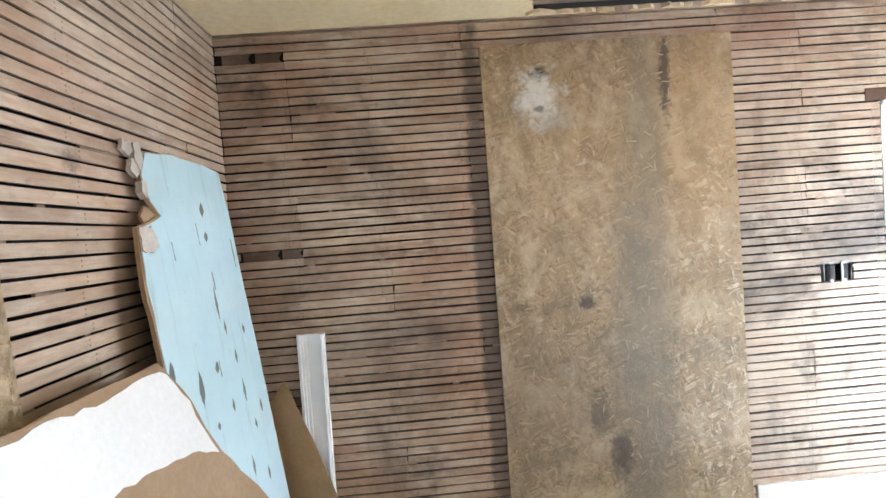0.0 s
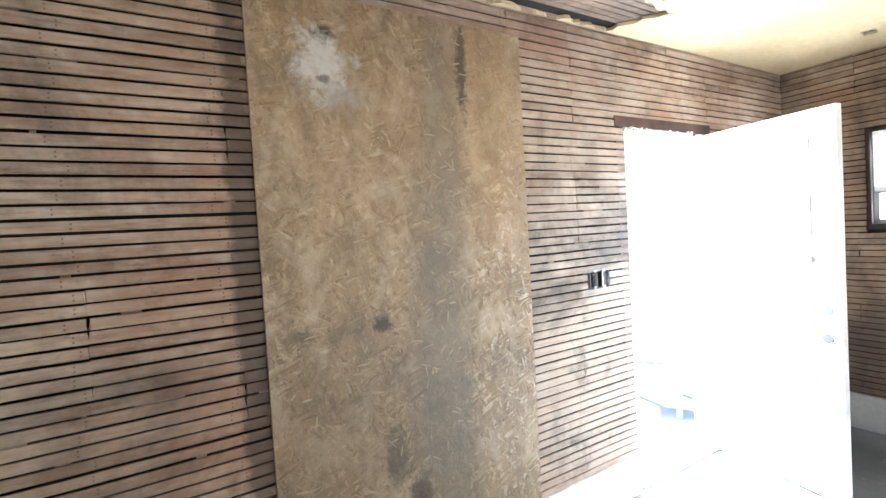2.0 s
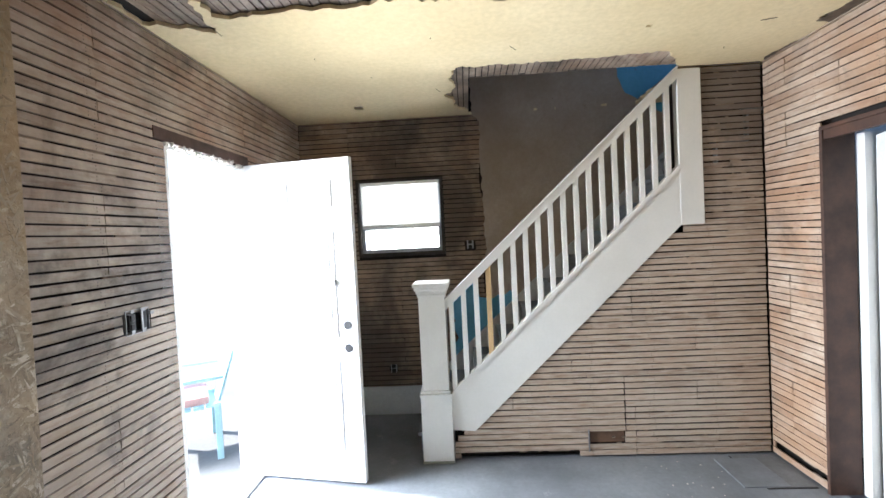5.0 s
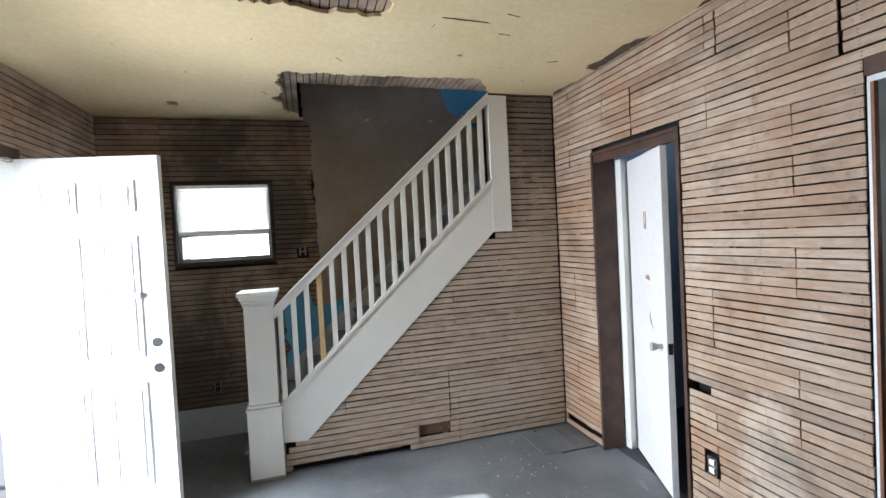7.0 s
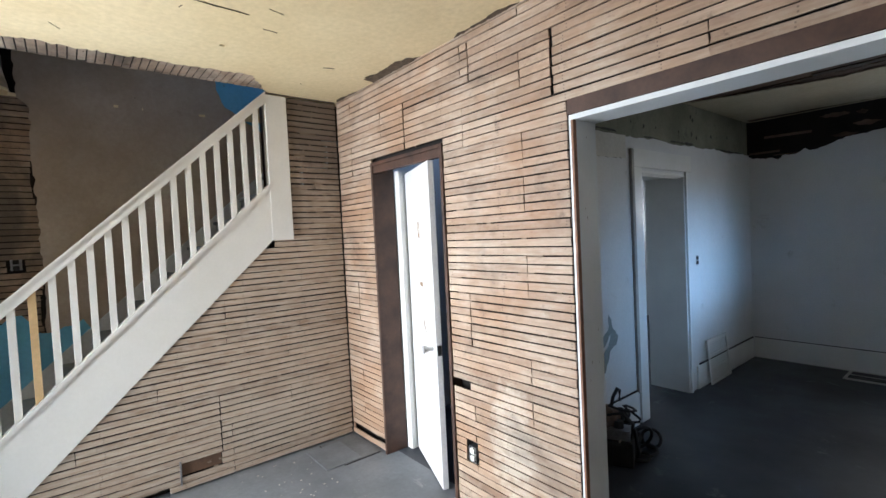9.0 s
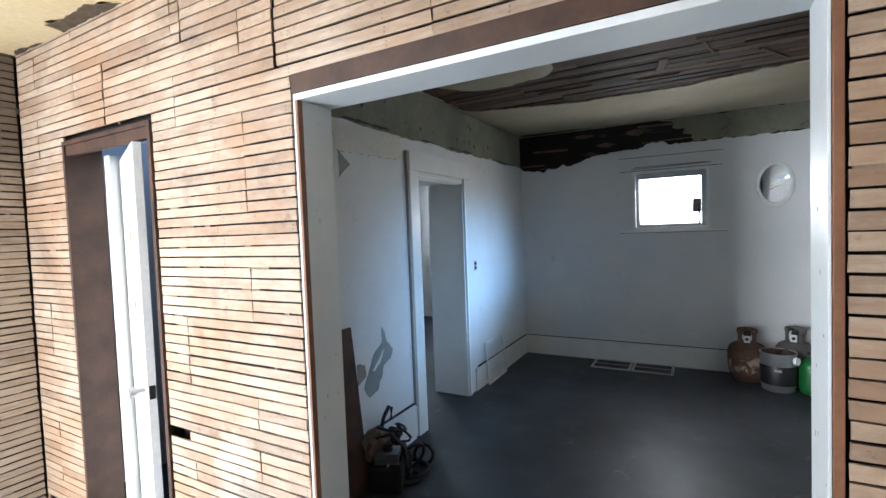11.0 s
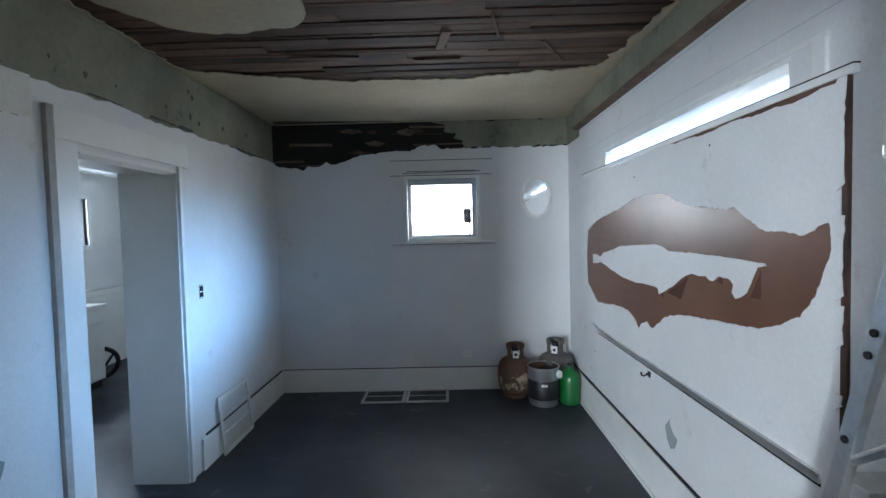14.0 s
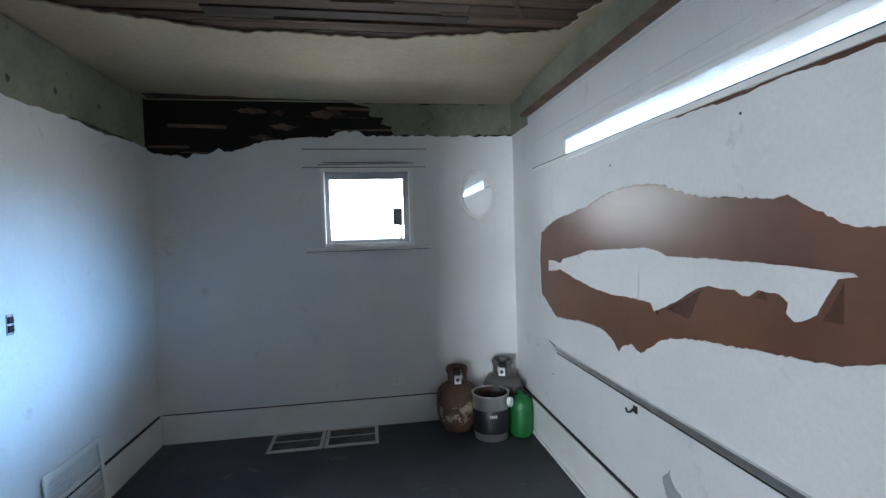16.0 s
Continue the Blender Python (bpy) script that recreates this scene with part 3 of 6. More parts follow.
# ---- flake board on the north wall ----
osb = single("osb_sheet", boxed((0, 0, 0), (1.20, 0.011, 2.432), 0.0015), FLAKES, "weathered water-stained OSB sheet standing against lath", "board", m=pose(1.777, NORTH - 0.0125, 0.004, 0, 0.3, 0))
rnd = random.Random(17)
for name, count, mat in (("raised_flake", 650, mottled("pale_wood_flake", (0.45, 0.36, 0.235), (0.33, 0.25, 0.155), 9, 60, 0.6)),):
    bm = bmesh.new()
    for k in range(count):
        x = 1.19 - 1.18 * rnd.random() ** (1.9 if name == "raised_flake" else 1.1)
        z, turn = 2.40 * rnd.random() + 0.01, rnd.gauss(0, 38) + rnd.choice((0, 0, 90))
        h, w = rnd.uniform(0.008, 0.028), rnd.uniform(0.0018, 0.005)
        x, z = min(max(x, 0.03), 1.17), min(max(z, 0.03), 2.40)
        m = pose(x, 0.0004, z, rnd.uniform(-1.5, 1.5), 0, 0) @ pose(0, 0, 0, 0, turn, 0)
        ring = [bm.verts.new(m @ Vector((u * h, v, q * w))) for v in (-0.0011, 0.0006) for u, q in ((-1, -0.5), (-0.8, 0.8), (0.1, 1.0), (1, 0.4), (0.7, -0.9), (-0.2, -1.0))]
        bm.faces.new(ring[:6])
        for c in range(6):
            bm.faces.new((ring[c], ring[(c + 1) % 6], ring[6 + (c + 1) % 6], ring[6 + c]))
    bmesh.ops.recalc_face_normals(bm, faces=bm.faces)
    tagged(part(name, bm, mat, osb), kind="stuff")


def circle(cx, cy, rx, ry, n=14):
    return [(cx + rx * math.cos(2 * math.pi * k / n), cy + ry * math.sin(2 * math.pi * k / n)) for k in range(n)]


# ---- front door ----
door_1 = thing("door_1", "white six-panel front door standing wide open", "door", kind="structure")
hinge, free = Vector((4.525, NORTH + 0.0, 0)), Vector((4.395, 2.655, 0))
along = (free - hinge).normalized()
leaf_m = Matrix.Translation((hinge.x, hinge.y, 0.015)) @ pose(0, 0, 0, 0, 0, math.degrees(math.atan2(along.y, along.x)))
DOOR_W, DOOR_H, DOOR_T = (free - hinge).length, 2.045, 0.042
WHITE_DOOR = mottled("white_door_paint", (0.83, 0.83, 0.82), (0.78, 0.78, 0.77), 3, 50, 0.45, 0.1)
# The leaf's own frame: x along the leaf from the hinge, y towards the stairs, z up.
bm = boxed((0, 0, 0), (DOOR_W, DOOR_T, DOOR_H), 0.002)
leaf = part("leaf", bm, WHITE_DOOR, door_1)
leaf.matrix_local = leaf_m
px = ((0.10, 0.30), (0.402, 0.602))
for a, b in px:
    for lo, hi in ((0.20, 0.78), (0.92, 1.605), (1.733, 1.908)):
        for y, s in ((0.0, -1), (DOOR_T, 1)):
            bm = bmesh.new()
            w = 0.022
            for (u0, z0), (u1, z1) in (((a, lo), (b, lo + w)), ((a, hi - w), (b, hi)), ((a, lo + w), (a + w, hi - w)), ((b - w, lo + w), (b, hi - w))):
                box(bm, (u0, min(y, y + s * 0.007), z0), (u1, max(y, y + s * 0.007), z1), 0.003)
            box(bm, (a + 0.034, min(y, y + s * 0.008), lo + 0.034), (b - 0.034, max(y, y + s * 0.008), hi - 0.034), 0.004)
            part("panel", bm, WHITE_DOOR, leaf)
for z in (1.0, 0.855):
    part("lock_hole", rod(bmesh.new(), (DOOR_W - 0.065, -0.004, z), (DOOR_W - 0.065, DOOR_T + 0.004, z), 0.026, seg=20), BLACK, leaf, "dark round lock hole")
part("latch", boxed((DOOR_W - 0.16, -0.026, 1.25), (DOOR_W - 0.12, -0.001, 1.285), 0.006), METAL, leaf, "dark metal latch")
for z in (0.25, 1.02, 1.8):
    part("hinge", rod(bmesh.new(), (-0.006, DOOR_T + 0.004, z), (-0.006, DOOR_T + 0.004, z + 0.09), 0.007), METAL, leaf, "metal hinge")
bm = bmesh.new()
box(bm, (FD[0] - 0.0, NORTH + 0.01, 0), (FD[0] + 0.025, NORTH + 0.15, FD[2]))
box(bm, (FD[1] - 0.002, NORTH + 0.001, 0), (FD[1] + 0.05, NORTH + 0.15, FD[2]))
box(bm, (FD[0] + 0.025, NORTH + 0.045, FD[2] - 0.02), (FD[1] - 0.002, NORTH + 0.15, FD[2]))
part("jamb", bm, WHITE_TRIM, door_1, "white door jamb")
part("header", boxed((FD[0] - 0.09, NORTH - 0.004, FD[2] + 0.002), (FD[1] + 0.05, NORTH + 0.022, FD[2] + 0.062), 0.003), BROWN_TRIM, door_1, "dark exposed wooden header")
bm = bmesh.new()
rnd = random.Random(5)
for k in range(60):
    x = rnd.uniform(FD[0], FD[1])
    r = rnd.uniform(0.006, 0.016)
    bmesh.ops.create_icosphere(bm, subdivisions=1, radius=r, matrix=Matrix.Translation((x, NORTH + rnd.uniform(0.0, 0.03), FD[2] - 0.002 + rnd.uniform(-0.01, 0.006))))
part("mortar", bm, CRUMB, door_1, "crumbling plaster along the door head")
part("threshold", boxed((FD[0] + 0.025, NORTH - 0.01, 0), (FD[1], NORTH + 0.17, 0.012), 0.003), METAL, door_1, "metal threshold")

# ---- south closet door ----
door_2 = thing("door_2", "narrow white closet door ajar in a dark brown frame", "door", kind="structure")
hinge, free = Vector((4.105, -0.24, 0)), Vector((3.545, -0.012, 0))
along = (free - hinge).normalized()
leaf2 = part("leaf", boxed((0, -0.036, 0), ((free - hinge).length, 0, 1.945), 0.002), WHITE_DOOR, door_2)
leaf2.matrix_local = Matrix.Translation((hinge.x, hinge.y, 0.01)) @ pose(0, 0, 0, 0, 0, math.degrees(math.atan2(along.y, along.x)))
w2 = (free - hinge).length
# In the leaf's frame the room side is -y.
part("knob", rod(rod(bmesh.new(), (w2 - 0.07, -0.036, 0.83), (w2 - 0.07, -0.075, 0.83), 0.012), (w2 - 0.07, -0.07, 0.83), (w2 - 0.07, -0.098, 0.83), 0.018, 0.026, 16), mottled("glass_knob", (0.6, 0.6, 0.58), (0.5, 0.5, 0.5), 9, 60, 0.15), leaf2, "old glass door knob")
part("latch", boxed((w2 - 0.002, -0.03, 0.80), (w2 + 0.004, -0.006, 0.86)), BLACK, leaf2, "dark latch plate")
face2 = lambda x, z: (x, -0.0362, z)
for poly, label in (([(0.30, 1.50), (0.335, 1.49), (0.345, 1.56), (0.335, 1.60), (0.325, 1.595), (0.332, 1.55), (0.325, 1.52), (0.31, 1.52), (0.312, 1.60), (0.30, 1.60)], "chipped paint"),
                    ([(0.30, 1.19), (0.37, 1.185), (0.36, 1.215), (0.34, 1.22), (0.335, 1.21), (0.30, 1.215)], "chipped paint"),
                    ([(0.34, 0.97), (0.36, 0.93), (0.40, 0.90), (0.385, 0.92), (0.36, 0.96), (0.35, 1.0)], "chipped paint")):
    part("chip", sheet(poly, (), face2, (0, -0.0015, 0)), GYPSUM, leaf2, label)
bm = bmesh.new()
box(bm, (SD[1], -0.16, 0), (SD[1] + 0.022, 0.012, SD[2] + 0.022), 0.002)
box(bm, (SD[0] - 0.022, -0.16, 0), (SD[0], 0.012, SD[2] + 0.022), 0.002)
box(bm, (SD[0], -0.16, SD[2]), (SD[1], 0.012, SD[2] + 0.022), 0.002)
box(bm, (SD[0] + 0.0, -0.03, SD[2] - 0.05), (SD[1], 0.004, SD[2]), 0.002)
part("jamb", bm, BROWN_TRIM, door_2, "dark brown stained door frame")
part("stop", boxed((SD[1] - 0.055, -0.30, 0), (SD[1] - 0.001, -0.165, SD[2] - 0.03), 0.002), WHITE_TRIM, door_2, "white door stop strip")

# ---- opening to the kitchen ----
SCUFFED = mottled("scuffed_jamb_paint", (0.44, 0.44, 0.42), (0.34, 0.34, 0.32), 20, 80, 0.8)
opening = thing("door_frame_kitchen", "wide white-painted opening between living room and kitchen", "door frame", kind="structure")
bm = bmesh.new()
box(bm, (OP[1], KN - 0.004, 0), (OP[1] + 0.022, 0.0, OP[2] + 0.022), 0.002)
part("jamb", bm, JAMB_PAINT, opening)
bm = bmesh.new()
box(bm, (OP[0] - 0.006, KN - 0.004, 0), (OP[0], -0.006, OP[2] + 0.022), 0.0015)
part("jamb", bm, JAMB_PAINT, opening)
part("head_jamb", boxed((OP[0], KN - 0.004, OP[2]), (OP[1], 0.0, OP[2] + 0.022), 0.002), JAMB_PAINT, opening)
part("header", boxed((OP[0] - 0.012, -0.022, OP[2] + 0.024), (OP[1] + 0.028, 0.002, OP[2] + 0.088), 0.002), BROWN_TRIM, opening, "dark stained header board")
RAW_EDGE = mottled("reddish_raw_wood", (0.28, 0.13, 0.065), (0.18, 0.08, 0.045), 6, 60, 0.6)
part("edge_strip", boxed((OP[0] - 0.026, -0.03, 0), (OP[0] - 0.007, -0.001, OP[2]), 0.002), RAW_EDGE, opening, "reddish raw wood edge")
part("edge_strip", boxed((OP[1] - 0.001, -0.02, 0), (OP[1] + 0.011, 0.003, OP[2]), 0.002), RAW_EDGE, opening, "reddish raw wood edge")

rnd = random.Random(29)
for k in range(16):
    x = OP[0] if k % 2 else OP[1]
    y, z, h = rnd.uniform(KN + 0.01, -0.01), rnd.uniform(0.4, 1.95), rnd.uniform(0.002, 0.008)
    s = 1 if k % 2 else -1
    part("chip", boxed((min(x, x + s * 0.0008), y - 0.0015, z - h), (max(x, x + s * 0.0008), y + 0.0015, z + h)), SCUFFED, opening)

# ---- stairs ----
stairs = thing("staircase", "white wooden staircase with a slatted balustrade and newel", "stairs", m=pose(0, 0, 0))
STAIR_WHITE = mottled("stair_white_paint", (0.80, 0.79, 0.74), (0.74, 0.73, 0.67), 2.5, 50, 0.45, 0.1, dirt=(0.55, 0.5, 0.42), dirt_from=0.72, speckle=0.1)
fx = STAIR + 0.009
poly = [(2.12, 0.216), (1.954, 0.206), (0.54, 1.539), (0.54, 1.93), (2.12, 0.43)]
part("stringer", prism(poly, lambda y, z: (fx - 0.018, y, z), (0.036, 0, 0)), STAIR_WHITE, stairs, "white painted stringer board")
poly = [(2.12, 0.43), (0.54, 1.902), (0.54, 1.932), (2.12, 0.46)]
part("shoe_rail", prism(poly, lambda y, z: (fx - 0.028, y, z), (0.06, 0, 0)), STAIR_WHITE, stairs)
poly = [(2.135, 1.022), (0.54, 2.488), (0.54, 2.55), (2.135, 1.084)]
part("handrail", prism(poly, lambda y, z: (fx - 0.024, y, z), (0.055, 0, 0)), STAIR_WHITE, stairs)
poly = [(2.135, 1.084), (0.54, 2.55), (0.54, 2.566), (2.135, 1.10)]
part("handrail_cap", prism(poly, lambda y, z: (fx - 0.034, y, z), (0.075, 0, 0)), STAIR_WHITE, stairs)
for k in range(18):
    y = 2.080 - k * 0.0865
    mat = PALE_WOOD if k == 3 else STAIR_WHITE
    bm = boxed((fx - 0.014, y - 0.017, stringer_top(y) - 0.02), (fx + 0.016, y + 0.017, 1.052 + (2.113 - y) * 0.9191), 0.002)
    part("baluster", bm, mat, stairs, "unpainted new pine baluster" if k == 3 else "")
bm = bmesh.new()
nx, ny = 4.755, 2.21
box(bm, (nx - 0.105, ny - 0.105, 0.0), (nx + 0.105, ny + 0.105, 0.455), 0.004)
part("newel_base", bm, STAIR_WHITE, stairs)
bm = boxed((nx - 0.112, ny - 0.112, 0.455), (nx + 0.112, ny + 0.112, 0.475), 0.006)
box(bm, (nx - 0.10, ny - 0.10, 0.475), (nx + 0.10, ny + 0.10, 0.495), 0.006)
part("newel_moulding", bm, STAIR_WHITE, stairs)
part("newel_post", boxed((nx - 0.09, ny - 0.09, 0.495), (nx + 0.09, ny + 0.09, 1.14), 0.004), STAIR_WHITE, stairs)
bm = bmesh.new()
for h, z0, z1 in ((0.097, 1.135, 1.155), (0.104, 1.155, 1.178), (0.114, 1.178, 1.202), (0.124, 1.202, 1.228)):
    box(bm, (nx - h, ny - h, z0), (nx + h, ny + h, z1), 0.006)
part("newel_cap", bm, STAIR_WHITE, stairs)
part("newel_foot", boxed((nx - 0.109, ny - 0.109, 0), (nx + 0.109, ny + 0.109, 0.018), 0.003), mottled("grey_green_paint", (0.3, 0.32, 0.26), (0.24, 0.26, 0.21), 5, 50, 0.6), stairs, "grey paint at the newel foot")
part("upper_post", boxed((fx - 0.022, 0.395, 1.536), (fx + 0.05, 0.545, CEIL - 0.016), 0.004), STAIR_WHITE, stairs)
STEP_BLUE = mottled("worn_grey_blue_steps", (0.16, 0.22, 0.26), (0.3, 0.31, 0.31), 3, 40, 0.7, dirt=(0.05, 0.05, 0.05), dirt_from=0.6)
rise, run = 0.190, 0.2035
for k in range(14):
    y = 2.33 - k * run
    if y < 0.5 - 0.8:
        break
    part("riser", boxed((fx + 0.02, y - 0.015, k * rise), (EAST - 0.006, y, (k + 1) * rise - 0.026)), STEP_BLUE, stairs)
    part("tread", boxed((fx + 0.02, y - run - 0.016, (k + 1) * rise - 0.026), (EAST - 0.006, y + 0.022, (k + 1) * rise), 0.004), STEP_BLUE, stairs)

SKIRT_GREY = mottled("pale_grey_skirt_paint", (0.62, 0.64, 0.64), (0.48, 0.5, 0.5), 4, 45, 0.6, dirt=(0.2, 0.2, 0.19), dirt_from=0.66)
skirt = [(2.30, 0.0), (2.30, 0.28), (2.2, 0.40), (0.2, 2.22), (0.2, 1.9), (2.1, 0.0)]
part("wall_skirt", prism(skirt, lambda y, z: (EAST - 0.03, y, z), (0.024, 0, 0)), SKIRT_GREY, stairs, "pale grey skirt board against the wall")

# ---- east window with blind ----
window_1 = thing("window_1", "small dark-framed window with a half-lowered white blind", "window", kind="structure")
bm = bmesh.new()
a, b, lo, hi = WIN_E
for q in (((EAST - 0.012, a - 0.022, lo), (EAST + 0.022, a, hi + 0.018)), ((EAST - 0.012, b, lo), (EAST + 0.022, b + 0.022, hi + 0.018)), ((EAST - 0.012, a, hi), (EAST + 0.022, b, hi + 0.018)), ((EAST - 0.02, a - 0.024, lo - 0.034), (EAST + 0.022, b + 0.024, lo))):
    box(bm, *q, 0.003)
part("casing", bm, mottled("blackened_wood", (0.04, 0.03, 0.025), (0.02, 0.017, 0.015), 6, 60, 0.7), window_1, "black stained window frame")
bm = bmesh.new()
for q in (((EAST + 0.03, a, lo), (EAST + 0.07, a + 0.03, hi)), ((EAST + 0.03, b - 0.03, lo), (EAST + 0.07, b, hi)), ((EAST + 0.03, a, lo), (EAST + 0.07, b, lo + 0.03)), ((EAST + 0.03, a, hi - 0.03), (EAST + 0.07, b, hi)), ((EAST + 0.03, a, lo + 0.2), (EAST + 0.07, b, lo + 0.225))):
    box(bm, *q, 0.002)
part("sash", bm, mottled("grey_sash", (0.4, 0.42, 0.45), (0.3, 0.32, 0.35), 6, 60, 0.5), window_1)
pane = part("pane", boxed((EAST + 0.048, a + 0.03, lo + 0.03), (EAST + 0.052, b - 0.03, hi - 0.03)), GLASS, window_1)
pane.visible_shadow = False
blind = thing("window_blind", "white slatted mini blind lowered over half the window", "blind", m=pose(0, 0, 0))
n = Nodes("white_blind", 0.5)
BLIND = n.done(n.mix(n.span(n.noise(n.place(), 30), 0.3, 0.7), (0.82, 0.82, 0.79), (0.76, 0.76, 0.72)))
glow = n.node("BsdfTranslucent", Color=(0.8, 0.8, 0.77, 1))
both = n.node("MixShader", Fac=0.15)
n.t.links.new(n.b.outputs[0], both.inputs[1])
n.t.links.new(glow.outputs[0], both.inputs[2])
n.t.links.new(both.outputs[0], n.t.nodes["Material Output"].inputs[0])
part("headrail", boxed((EAST - 0.005, a + 0.012, hi - 0.035), (EAST + 0.02, b - 0.012, hi - 0.004), 0.003), BLIND, blind)
for k in range(17):
    z = hi - 0.05 - k * 0.0215
    part("slat", boxed((-0.011, a + 0.014, -0.0008), (0.011, b - 0.014, 0.0008), m=pose(EAST + 0.008, 0, z, 0, 62, 0)), BLIND, blind)
part("bottom_rail", boxed((EAST - 0.002, a + 0.014, lo + 0.218), (EAST + 0.018, b - 0.014, lo + 0.24), 0.003), BLIND, blind)
structure("baseboard_east", boxed((EAST - 0.018, 2.12, 0), (EAST - 0.001, NORTH - 0.002, 0.245), 0.004), mottled("pale_blue_white_trim", (0.6, 0.64, 0.66), (0.5, 0.54, 0.57), 3, 50, 0.5), "pale painted baseboard", "baseboard")
structure("baseboard_north", boxed((3.0, NORTH - 0.016, 0), (FD[0] - 0.02, NORTH - 0.001, 0.225), 0.004), WHITE_TRIM, "white painted baseboard beside the front door", "baseboard")


def wall_box(name, label, w, h, m, duplex=True):
    """A bare electrical box with its receptacle or switch. Own frame: x along the wall, -y into the room."""
    o = thing(name, label, "outlet", m)
    bm = bmesh.new()
    for q in (((-w, 0.0, -h), (-w + 0.003, 0.04, h)), ((w - 0.003, 0.0, -h), (w, 0.04, h)), ((-w, 0.0, -h), (w, 0.04, -h + 0.003)), ((-w, 0.0, h - 0.003), (w, 0.04, h)), ((-w, 0.037, -h), (w, 0.04, h))):
        box(bm, *q)
    part("box", bm, METAL, o)
    for s in (-1, 1):
        part("receptacle" if duplex else "switch", boxed((-0.016, -0.006, s * 0.02 - 0.015), (0.016, 0.02, s * 0.02 + 0.015), 0.004), WHITE_TRIM if duplex else BLACK, o)
    return o


gang = thing("outlet_box", "bare metal double electrical box hanging in broken lath", "outlet", pose(3.477, NORTH - 0.004, 1.243))
bm = bmesh.new()
for q in (((-0.078, 0.0, -0.052), (-0.075, 0.05, 0.052)), ((0.06, 0.0, -0.045), (0.063, 0.05, 0.045)), ((-0.078, 0.0, -0.052), (0.063, 0.05, -0.049)), ((-0.078, 0.0, 0.049), (0.063, 0.05, 0.052))):
    box(bm, *q)
part("box", bm, METAL, gang)
part("back", boxed((-0.075, 0.046, -0.049), (0.06, 0.05, 0.049)), BLACK, gang, "dark inside of the box")
for x in (-0.045, 0.022):
    device = part("receptacle", boxed((x - 0.02, -0.004, -0.036), (x + 0.02, 0.03, 0.036), 0.004), BLACK, gang)
    for z in (-0.018, 0.018):
        part("socket_face", boxed((x - 0.013, -0.008, z - 0.012), (x + 0.013, -0.003, z + 0.012), 0.003), BLACK, device)
    for z in (-0.046, 0.040):
        part("mounting_strap", boxed((x - 0.011, -0.006, z), (x + 0.011, -0.003, z + 0.013), 0.001), METAL, device, "bright metal strap")
part("side_tab", boxed((0.002, -0.010, -0.05), (0.012, -0.004, 0.05), 0.001), METAL, gang, "bright metal tab")
part("plaster_ear", boxed((0.06, -0.008, 0.018), (0.085, -0.004, 0.032), 0.001), METAL, gang, "bright metal ear")
wall_box("outlet_box", "white duplex outlet without cover in lath", 0.028, 0.045, pose(3.303, 0.004, 0.307, 0, 0, 180))
wall_box("switch_box", "old light switch box without cover", 0.028, 0.035, pose(EAST - 0.004, 1.925, 1.455, 0, 0, -90), False)
wall_box("outlet_box", "dark outlet box in sooty lath", 0.025, 0.035, pose(EAST - 0.004, 2.645, 0.40, 0, 0, -90), False)

# ---- boards leaning in the north-west corner ----
blue = thing("painted_board", "light blue painted wallboard with a torn edge, leaning in the corner", "board", m=pose(0.645, 3.075, 0.0, 0, 0, 0) @ pose(0, 0, 0, 0, -1.2, 0))
blue.matrix_world = pose(0.862, 2.74, 0, 0, -7.55, 0) @ pose(0, 0, 0, -4.5, 0, 0)
outline = [(-0.26, 0.03), (0.42, -0.01), (0.40, 0.9), (0.375, 1.5), (0.37, 1.79), (0.345, 1.975), (0.125, 1.972), (-0.033, 1.963), (-0.195, 1.93), (-0.235, 1.85), (-0.215, 1.77), (-0.17, 1.728), (-0.25, 1.693), (-0.299, 1.676), (-0.315, 1.514), (-0.30, 1.25)]
n = Nodes("streaked_blue_paint", 0.6)
p = n.local()
c = n.mix(n.span(n.noise(p, 3, 5), 0.35, 0.68), (0.52, 0.68, 0.73), (0.44, 0.61, 0.665))
run = n.noise(n.stretch(p, 1, 26, 2.2), 1.0, 5, 0.65)
c = n.mix(n.span(run, 0.57, 0.70, 0, 0.6), c, (0.30, 0.41, 0.43))
c = n.mix(n.span(n.noise(p, 15, 6, 0.7), 0.62, 0.72, 0, 0.5), c, (0.34, 0.40, 0.38))
BLUE_STREAKED = n.done(c, run, 0.3, 0.003)
# Own frame: y along the wall, z up the board, +x into the room.
part("board", sheet(ragged(outline, 0.005, 0.05, 31), (), lambda y, z: (-0.014, y, z), (0.013, 0, 0)), GYPSUM, blue, "brown gypsum core and paper")
part("paint", sheet(ragged([(y + (0.008 if y < 0.1 else -0.008), z - 0.004 if z > 1 else z + 0.002) for y, z in outline], 0.004, 0.04, 32), (), lambda y, z: (-0.0005, y, z), (0.002, 0, 0)), BLUE_STREAKED, blue, "light blue paint skin")
rnd = random.Random(33)
CHIP = mottled("chipped_to_gypsum", (0.20, 0.23, 0.22), (0.14, 0.165, 0.16), 8, 60, 0.9)
for y, z, h in ((0.088, 1.416, 0.07), (0.12, 1.327, 0.03), (0.276, 1.302, 0.022), (0.161, 1.211, 0.03), (0.175, 1.075, 0.045), (0.065, 1.048, 0.025), (-0.063, 1.014, 0.015), (0.30, 0.98, 0.03), (0.22, 0.93, 0.02), (0.13, 0.80, 0.04), (0.25, 0.72, 0.03)):
    k = int(z * 40)
    part("chip", sheet(ragged([(y - 0.010, z), (y, z - h), (y + 0.010, z), (y, z + h)], 0.002, 0.01, k), (), lambda y, z: (0.0012, y, z), (0.001, 0, 0)), CHIP, blue)
